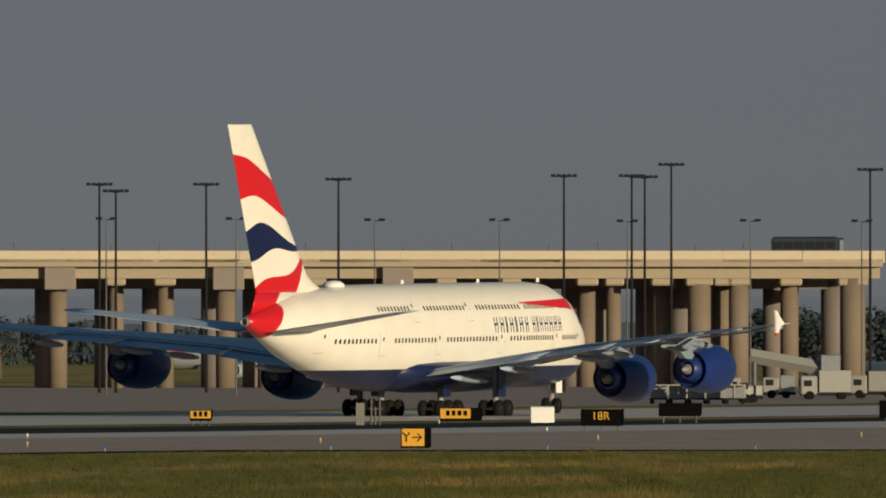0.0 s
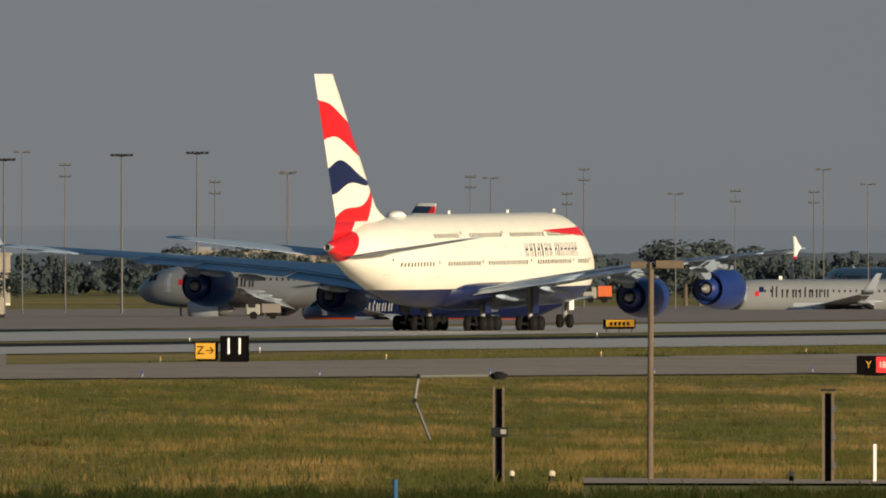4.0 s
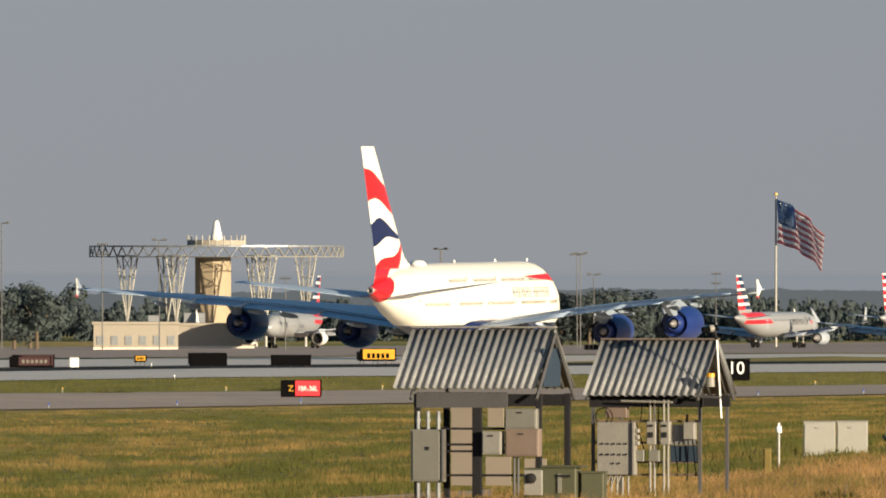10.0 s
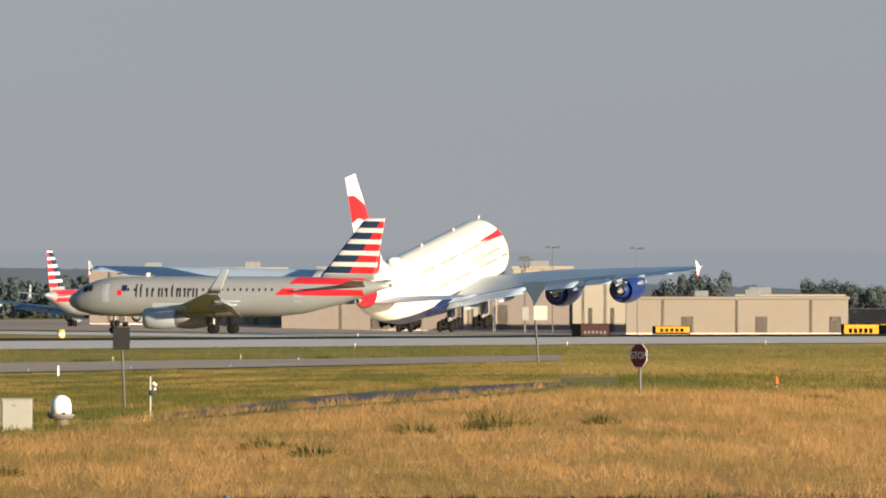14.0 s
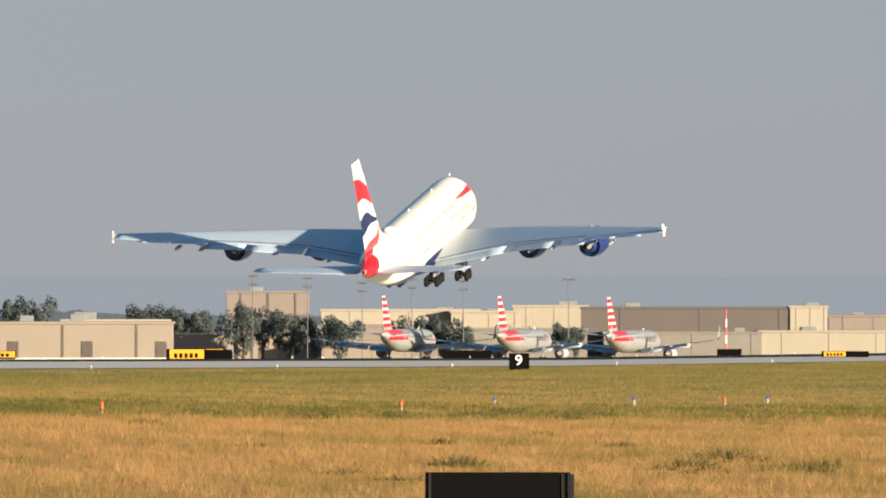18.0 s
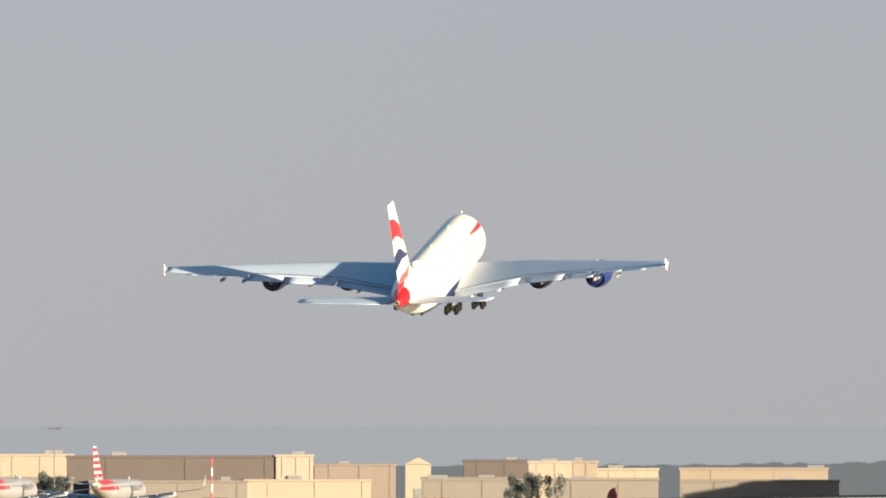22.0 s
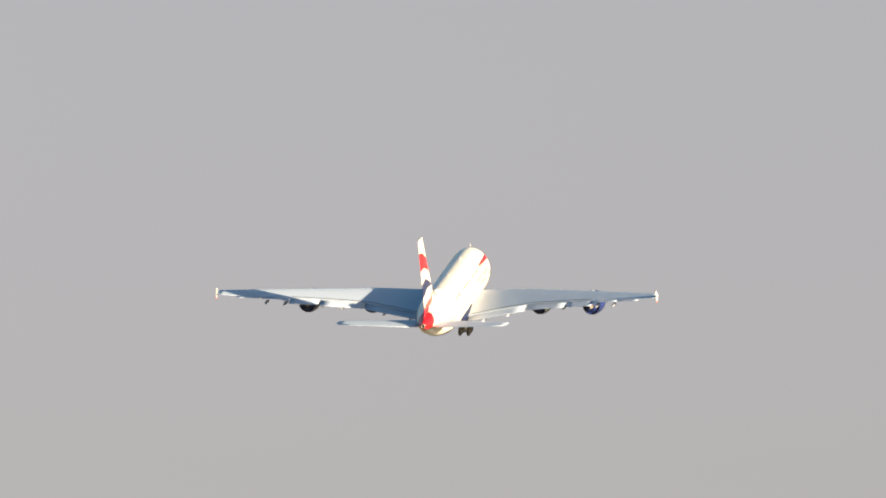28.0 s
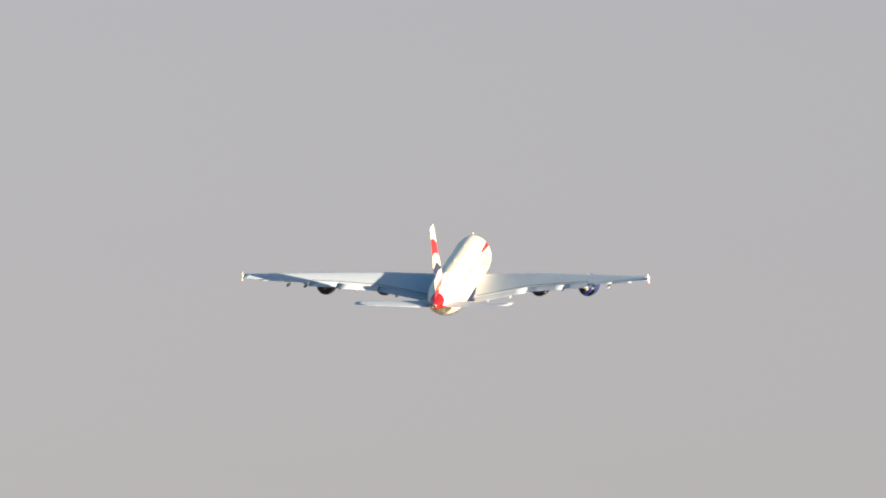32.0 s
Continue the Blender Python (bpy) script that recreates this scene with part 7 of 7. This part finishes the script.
REACH_U = (3500, 4200, 4700, 5038, 5400, 5492, 5718, 6007, 6207, 6357, 6430, 6600, 7600, 9000)
REACH = (434, 448, *[meet(u, v) for u, v in zip(REACH_U[2:11], (486, 472, 426, 412, 398, 372, 360, 345, 338))], meet(6600, 338), meet(7600, 346), meet(9000, 346))


def near_dry(u, d):
    """The dry meadow grows thick behind the shelters and ends before the curving lane."""
    k = np.interp(u, (3500, 3800, 4200, 4700, 5400, 6500, 9000), (0, .35, .6, .8, 1, 1, .9))
    reach = np.interp(u, REACH_U, REACH)
    fade = np.interp(u, (4200, 4800, 6300, 6900), (6, 12, 12, 70))
    k = k * np.where(d < 427, np.interp(u, (6300, 6900), (0, 1)), 1.0)
    return k * np.clip(1 - (d - reach) / fade, 0, 1) ** 2 * np.where(patch(u, d) > -.5, 1.0, .7)


LANE_N = [meet(u, v) for u, v in zip(LANE_U, LANE_NEAR)]
LANE_D = [meet(u, v) for u, v in zip(LANE_U, LANE_FAR)]


def in_field(u, d):
    """The mown field, less the track that crosses it."""
    a = np.interp(u, (2350, 3100, 3700, 4800), (438, 438, 436, 478))
    b = np.interp(u, (2350, 3100, 3700, 4800), (477, 471, 470, 524))
    return ((d < line(u, 327)) & ~((u > 2350) & (u < 4800) & (d > a) & (d < b)) & ~((u > 5640) & (u < 6420) & (d < np.interp(u, LANE_U, LANE_D) + 4))) * (1 - near_dry(u, d))


def far_dry(u, d):
    """Thin rough grass from the meadow's end to the runway."""
    start = np.interp(u, (6000, 6480, 6900, 7600), (1000, 860, 660, 730))
    paved = (u < 6400) & (d > line(u, 329)) & (d < line(u, 374))
    return np.clip((d - start) / 90, 0, 1) * (d < line(u, 408)) * (.7 + .3 * patch(u, d, .7)) * ~paved * np.clip((u - 6000) / 350, 0, 1)


def in_swale(u, d):
    """A damp shallow dip behind the meadow, broken by drier ground."""
    reach = np.interp(u, REACH_U, REACH)
    return np.clip((d - reach + 15) / 30, 0, 1) * np.clip((925 - d) / 60, 0, 1) * np.where(patch(u, d, 1.3) > -.15, 1.0, .12)


def blades(name, label, u0, u1, d0, d1, n, h0, h1, width, material, seed, keep=None, simple=False, sway=.22, lump=.5):
    """n bent blades over a sector of the field; keep(u, d) gives the chance that one grows there."""
    rng = np.random.RandomState(seed)
    u = rng.uniform(u0, u1, n)
    d = np.sqrt(rng.uniform(d0 ** 2, d1 ** 2, n))
    if keep is not None:
        ok = keep(u, d) > rng.uniform(0, 1, n)
        u, d = u[ok], d[ok]
    n = len(u)
    ug, dg = np.linspace(u0, u1, 60), np.linspace(d0, d1, 60)
    grid = np.array([[land(a, b) for b in dg] for a in ug])
    fi, fj = (u - u0) / (u1 - u0) * 59, (d - d0) / (d1 - d0) * 59
    i, j = np.clip(fi.astype(int), 0, 58), np.clip(fj.astype(int), 0, 58)
    a, b = fi - i, fj - j
    z = grid[i, j] * (1 - a) * (1 - b) + grid[i + 1, j] * a * (1 - b) + grid[i, j + 1] * (1 - a) * b + grid[i + 1, j + 1] * a * b
    th = math.radians(TH0) - u / F
    base = np.stack([-d * np.sin(th), d * np.cos(th), z - .03], 1)
    h = rng.uniform(h0, h1, n) * (0.85 + lump * patch(u, d, 4.0)) * np.interp(d, (640, 1000), (1, .5))
    phi = rng.normal(.4, .25, n)
    wv = np.stack([np.cos(phi), np.sin(phi), np.zeros(n)], 1) * (width * rng.uniform(.6, 1.4, n))[:, None]
    lean = np.stack([rng.normal(0, sway, n), rng.normal(0, sway, n), np.ones(n)], 1) * h[:, None]
    if simple:
        v = np.stack([base - wv, base + wv, base + lean], 1)
        ob = mesh_np(name, v.reshape(-1, 3), np.arange(3 * n).reshape(-1, 3), material)
        return tagged(ob, label, "grass", kind="stuff")
    v = np.empty((n, 5, 3))
    v[:, 0], v[:, 1] = base - wv, base + wv
    v[:, 2], v[:, 3] = base + lean * .55 + wv * .8, base + lean * .55 - wv * .8
    v[:, 4] = base + lean * (1, 1, .98) + np.stack([lean[:, 0], lean[:, 1], np.zeros(n)], 1) * .5
    o = np.arange(n)[:, None] * 5
    f = np.concatenate([o + (0, 1, 2), o + (0, 2, 3), o + (3, 2, 4)])
    ob = mesh_np(name, v.reshape(-1, 3), f, material)
    return tagged(ob, label, "grass", kind="stuff")


bed = strip("ground_straw", 4700, 9400, lambda u: 428.0 if u < 6300 else max(408.0, 428 - (u - 6300) * .04), lambda u: float(np.interp(u, (4700, 5310, 5480, 5600, 6480, 6900, 7600, 9400), (480, 530, 568, 605, 680, 705, 768, 762))), M["straw"], 0.02, "golden straw litter under the dry meadow", by="d", rows=60)
bed["category"] = "ground"
blades("dry_meadow", "tall golden dry meadow grass", 4150, 9400, 410, 860, 440000, .10, .33, .0076, M["blade_dry"], 5, near_dry, sway=.34)
blades("meadow_tussocks", "pale tussocks of tall dry grass in the meadow", 4300, 9400, 425, 960, 170000, .20, .42, .0042, M["blade_tussock"], 13, lambda u, d: near_dry(u, d) * np.where(patch(u, d, 3.1) > .28, 1.0, .05), sway=.3)
blades("dry_margin", "golden dry grass margin before the track", 3500, 4150, 430, 470, 40000, .09, .28, .009, M["blade_dry"], 15, near_dry, sway=.34)
blades("rough_grass", "soft green rough grass along the runway", 6000, 9400, 1040, 1850, 330000, .20, .44, .020, M["blade_far"], 10, lambda u, d: far_dry(u, d) * np.clip((d - 1040) / 160, .2, 1), True)
blades("runway_verge", "green grass strip between the taxiway and the runway", 1300, 6500, 850, 1750, 430000, .2, .42, .020, M["blade_verge"], 20, lambda u, d: (d > line(u, 374)) & (d < line(u, 415)) & (u > 1345 + 4 * (d - 900)), True)
blades("straw_band", "pale golden grass between the runway and the green swale", 6000, 9400, 660, 1220, 300000, .14, .34, .017, M["blade_band"], 16, lambda u, d: far_dry(u, d) * np.clip((1220 - d) / 160, 0, 1), True)
blades("swale_grass", "lush green grass in a shallow swale", 6500, 9400, 660, 940, 120000, .14, .40, .011, M["blade_swale"], 17, in_swale, sway=.3)
blades("lane_fringe", "tall dry grass hanging over the service lane's edge", 5600, 6460, 470, 760, 160000, .16, .46, .006, M["blade_dry"], 19, lambda u, d: np.clip(1 - np.abs(d - np.interp(u, LANE_U, LANE_N) + 4) / 5, 0, 1) * (.35 + .65 * (patch(u, d, 6) > 0)), sway=.4)
blades("green_tufts", "green tufts among the dry grass", 4800, 9300, 440, 950, 70000, .10, .34, .010, M["blade_green"], 6, lambda u, d: np.where(patch(u, d, 1.7) > .55, 1.0, .03))
blades("verge_grass", "dark green unmown verge beside the perimeter road", -1900, 5000, 409, 436, 135000, .06, .36, .014, M["blade_dark"], 7, lambda u, d: .55 + .45 * patch(u, d, 3))
blades("low_verge_grass", "low dark green verge below the dry meadow", 5000, 7100, 409, 429, 80000, .05, .16, .009, M["blade_dark"], 11, lambda u, d: (.55 + .45 * patch(u, d, 3)) * np.interp(u, (6300, 7000), (1, 0)))
blades("dry_fringe", "bleached drooping grass at the edge of the perimeter road", -1900, 7100, 408.2, 414, 100000, .06, .19, .008, M["blade_fringe"], 12, lambda u, d: .45 + .55 * patch(u, d, 5), sway=.7)
blades("field_grass", "short green and straw-coloured field grass", 1000, 6400, 437, 1120, 800000, .08, .24, .019, M["blade_field"], 8, lambda u, d: in_field(u, d) * np.clip((u - 1000) / 1000, 0, 1), True, lump=.7)
blades("green_field_grass", "short dull green field grass with few straw-coloured blades", -1900, 2000, 437, 1120, 500000, .08, .24, .019, M["blade_mown"], 18, lambda u, d: in_field(u, d) * np.clip((2000 - u) / 1000, 0, 1), True, lump=.7)
blades("field_tufts", "darker green tufts in the mown field", -1900, 5600, 440, 1050, 260000, .12, .30, .010, M["blade_lush"], 14, lambda u, d: in_field(u, d) * np.where(patch(u, d, 2.3) > .42, 1.0, .02), True, lump=.6)


# ---- shrubs and weeds that stand out of the grass ----
def clump(name, label, u, d, w, h, n, material, seed, group):
    """A bush of long bent blades on a few stems."""
    rng = np.random.RandomState(seed)
    p = at(u, d, land(u, d))
    ob = empty(name, p.x, p.y, p.z, 0, label, name.replace("_", " "), group)
    a, r = rng.uniform(0, 2 * math.pi, n), np.sqrt(rng.uniform(0, 1, n)) * w * .5
    base = np.stack([r * np.cos(a), r * np.sin(a), np.full(n, -.03)], 1)
    top = np.stack([r * np.cos(a) * 1.5 + rng.normal(0, w * .1, n), r * np.sin(a) * 1.5 + rng.normal(0, w * .1, n), h * rng.uniform(.2, 1, n) * (1 - .6 * (2 * r / w) ** 2)], 1)
    ph = rng.uniform(0, math.pi, n)
    wv = np.stack([np.cos(ph), np.sin(ph), 0 * ph], 1) * rng.uniform(.006, .016, n)[:, None]
    mid = (base + top) * .5 + np.stack([0 * a, 0 * a, h * .12 + 0 * a], 1)
    v = np.stack([base - wv * .5, base + wv * .5, mid + wv, mid - wv, top], 1).reshape(-1, 3)
    o = np.arange(n)[:, None] * 5
    mesh_np("foliage", v, np.concatenate([o + (0, 1, 2), o + (0, 2, 3), o + (3, 2, 4)]), material, ob)
    for k in range(4):
        q = rng.uniform(-w * .25, w * .25, 2)
        part("stem", R((q[0] * .4, q[1] * .4, -.03), (q[0], q[1], h * .8), .012, .006, 5), M["bark"], ob)


SHRUBS = ((6285, 381, 560, 1.3, .62), (6145, 396, 550, 1.0, .45), (5880, 421, 520, .9, .4), (5970, 456, 500, .9, .42), (6260, 391, 552, .8, .4), (5410, 476, 468, .7, .35),
          (6470, 396, 560, .7, .35))
for k, (u, v, d, w, h) in enumerate(SHRUBS):
    clump("shrub", "low green shrub in dry golden grass", u, d, w * 1.3, h * 1.25, 190, M["blade_shrub"], 100 + k, "shrubs in the meadow")
CLUMPS = ((7405, 428, 1.2, .42), (7375, 388, .8, .28), (7500, 334, 1.5, .4), (7155, 334, 1.6, .4), (7215, 441, 1.2, .22), (7815, 428, 1.3, .34), (7850, 440, .9, .3), (7885, 414, 1.2, .42), (7925, 420, .9, .3),
          (8010, 438, 1.6, .34), (8060, 430, 1.0, .3), (7770, 434, .6, .2), (7440, 339, 1.4, .4), (7600, 345, 1.2, .34), (6960, 333, 1.5, .3), (7290, 340, 1.9, .36), (7170, 344, 1.2, .4), (7660, 338, 1.6, .34),
          (7310, 452, 1.0, .2), (7560, 372, .8, .24), (8230, 366, 1.4, .44), (8285, 372, 1.3, .4), (8340, 358, 1.2, .38), (8375, 362, 1.0, .36), (6860, 352, 1.1, .26), (7040, 392, .9, .2), (7700, 392, .9, .22))
for k, (u, v, w, h) in enumerate(CLUMPS):
    d = meet(u, v)
    clump("shrub", "low green shrub in dry golden grass", u, d, w * 1.2, h * 1.1, 230, M["blade_shrub"], 200 + k, "shrubs in the meadow")
    clump("shrub", "straggling dark weed clump in dry golden grass", u + 14 * math.sin(k * 2.3) * 500 / d, d + 3, w * .7, h * .75, 160, M["blade_green" if k % 2 else "blade_dry"], 240 + k, "shrubs in the meadow")
WEEDS = ((1016, 501, 560, 1.3, .3), (1386, 501, 560, 1.0, .3), (348, 364, 660, 2.0, .5), (3205, 490, 600, 1.0, .42), (3125, 500, 590, .8, .3), (3265, 495, 600, .9, .36), (3186, 539, 520, .9, .35), (3316, 537, 520, .8, .3))
for k, (u, v, d, w, h) in enumerate(WEEDS):
    clump("weed", "dry brown and green weed clump in the field", u, d, w, h, 260, M["blade_green"] if k < 3 else M["blade_dry"], 140 + k, "weeds in the field")
for k, (u, x) in enumerate(((2470, 371), (2760, 374), (3060, 370), (3330, 372), (3813, 371), (3872, 373), (4128, 371), (4420, 374), (5560, 372), (5980, 371))):
    clump("weed", "dark weed clump at the taxiway edge", u, across(u, x), 1.9, .34, 240, M["blade_lush"], 180 + k, "weeds along the taxiway")
ROADSIDE = ((3125, 585, 416, .5, .42), (3506, 565, 416, .5, .62), (3561, 565, 414, .4, .74), (3641, 560, 416, .5, .66), (3590, 560, 418, .6, .5), (2556, 617, 414, .5, .5), (3796, 609, 414, .6, .6), (1466, 576, 424, .6, .3))
for k, (u, v, d, w, h) in enumerate(ROADSIDE):
    clump("weed", "dark roadside weed with thin stems", u, d, w, h, 160, M["blade_dark"], 160 + k, "roadside weeds")


# ---- what moves ----
FLIGHT = (
    (0.0, 1614.36, 0.00, 0.00),
    (0.5, 1646.91, 0.00, 0.00),
    (1.0, 1679.78, 0.00, 0.00),
    (1.5, 1712.94, 0.00, 0.00),
    (2.0, 1746.56, 0.00, 0.00),
    (2.5, 1780.19, 0.00, 0.00),
    (3.0, 1814.04, 0.00, 0.00),
    (3.5, 1847.64, 0.00, 0.00),
    (5.5, 1985.79, 0.00, 0.00),
    (6.0, 2021.14, 0.00, 0.00),
    (6.5, 2057.29, 0.00, 0.00),
    (7.0, 2093.90, 0.00, 0.00),
    (7.5, 2130.90, 0.00, 0.00),
    (8.0, 2168.89, 0.00, 0.00),
    (8.5, 2206.33, 0.00, 0.00),
    (9.0, 2243.57, 0.00, 0.00),
    (9.5, 2281.17, 0.00, 0.00),
    (10.0, 2319.29, 0.00, 0.00),
    (10.5, 2358.12, 0.00, 0.00),
    (11.0, 2397.98, 0.08, 1.71),
    (11.5, 2437.70, 0.03, 2.61),
    (12.0, 2477.74, 0.01, 3.67),
    (12.5, 2518.51, -0.15, 4.73),
    (13.0, 2559.61, -0.55, 5.51),
    (13.5, 2600.64, -0.09, 6.09),
    (14.0, 2642.12, -0.04, 6.70),
    (14.5, 2683.65, 0.05, 7.15),
    (16.5, 2851.79, 3.35, 9.48),
    (17.0, 2894.10, 4.86, 9.61),
    (17.5, 2936.26, 6.50, 9.94),
    (18.0, 2978.01, 8.34, 10.10),
    (18.5, 3019.49, 10.34, 10.06),
    (19.0, 3061.58, 12.48, 9.95),
    (19.5, 3104.08, 14.68, 9.89),
    (20.0, 3145.88, 17.03, 9.93),
    (20.5, 3187.83, 19.23, 9.93),
    (21.0, 3229.51, 21.67, 10.19),
    (21.5, 3270.91, 24.28, 10.55),
    (22.0, 3312.92, 27.22, 10.76),
    (22.5, 3355.04, 30.36, 10.98),
    (23.0, 3397.83, 33.49, 10.97),
    (23.5, 3440.47, 36.61, 10.98),
    (24.0, 3482.94, 39.71, 11.07),
    (24.5, 3525.27, 42.77, 11.16),
    (26.5, 3695.75, 54.44, 11.53),
    (27.0, 3738.64, 57.27, 11.53),
    (27.5, 3781.36, 60.07, 11.58),
    (28.0, 3823.95, 62.85, 11.54),
    (28.5, 3866.43, 65.62, 11.43),
    (29.0, 3908.85, 68.36, 11.36),
    (29.5, 3951.25, 71.09, 11.37),
    (30.0, 3993.69, 73.81, 11.36),
    (30.5, 4036.21, 76.51, 11.34),
    (31.0, 4078.86, 79.20, 11.38),
    (31.5, 4121.68, 81.89, 11.38),
    (32.0, 4164.71, 84.57, 11.37),
)


def motions():
    rows = []
    for t, y, z, pitch in FLIGHT:
        lean = float(np.interp(t, (0, 14, 16.5, 17, 19, 21, 23, 28, 32), (.3, 0, -1.1, -1.0, -.3, -.3, -.8, .6, .5)))   # banks a little
        yaw = float(np.interp(t, (14, 18, 23, 28), (0, 1.3, 2.3, 2.5)))   # crabbing into the wind
        more = 0.45 + 0.95 * float(np.interp(t, (10.5, 15), (0, 1)))   # stands a little nose-up
        lift = float(np.interp(t, (0, 1.5, 4, 6, 9, 11, 12, 13.5, 15.5), (0, .05, .24, .33, .28, .1, 0, 0, .83)))   # the runway is not quite level
        rows.append((t, pose(-771.0 - 0.48 * yaw, y, max(z, 0) + lift, pitch + more, lean, yaw)))
    walk(airliner, rows)
    # the wings bend up as they take the load, about their roots
    for wing, side in ((wing_right, 1), (wing_left, -1)):
        turn = []
        for t, k in ((0, 0), (9, 0), (11, .15), (13, .5), (15, 1), (24, 1), (32, 1)):
            pivot = Vector((side * 3.0, 5, 4.4))
            turn.append((t, Matrix.Translation(pivot) @ pose(0, 0, 0, 0, -side * 3.6 * k, 0) @ Matrix.Translation(-pivot)))
        walk(wing, turn)
    # the tailplanes swing nose-down and bend under their load
    for tail, side in zip(tailplanes, (-1, 1)):
        pivot = Vector((side * 1.4, -28.5, 7.5))
        walk(tail, [(t, Matrix.Translation(pivot) @ pose(0, 0, 0, -5.4 * k, side * 3.3 * k, 0) @ Matrix.Translation(-pivot)) for t, k in ((0, 0), (10.5, 0), (13, .4), (15.5, 1), (32, 1))])
    # the waiting jet creeps forward to the hold line
    creep = []
    for t in (0, 8, 16, 24, 32):
        u = 5828 - 16.0 * (t - 13)
        p = at(u, 2320, 1.0)
        creep.append((t, pose(p.x, p.y, p.z, 0, 0, turned(5828, 74))))
    jet_a.scale = (1.05, 1.05, 1.05)
    walk(jet_a, creep)
    # the coach drives off along the elevated roadway
    drive = []
    for t, u in ((0, 645), (1, 583), (2, 526), (3, 470), (6, 290), (12, -70), (20, -520), (32, -1100)):
        p = at(u, 2707, lvl(24, 2704))
        drive.append((t, pose(p.x, p.y, p.z, 0, 0, turned(u, 0))))
    walk(coach, drive)
    # the gear folds away after take-off: wing legs swing inwards, the others draw up
    for leg, side in zip(airliner_gear[:2], (1, -1)):
        pivot = Vector((side * 6.2, 1.4, 4.2))
        turn = [(t, Matrix.Translation(pivot) @ pose(0, 0, 0, 0, side * a, 0) @ Matrix.Translation(-pivot)) for t, a in ((0, 0), (23.5, 0), (25.2, 40), (27, 82), (32, 82))]
        walk(leg, turn)
    for leg, t0, t1 in zip(airliner_gear[2:], (27.6, 27.6, 23.5), (31.0, 31.0, 27.0)):
        walk(leg, [(0, pose(0, 0, 0)), (t0, pose(0, 0, 0)), (t1, pose(0, 0, 2.3)), (32, pose(0, 0, 2.6))])


motions()
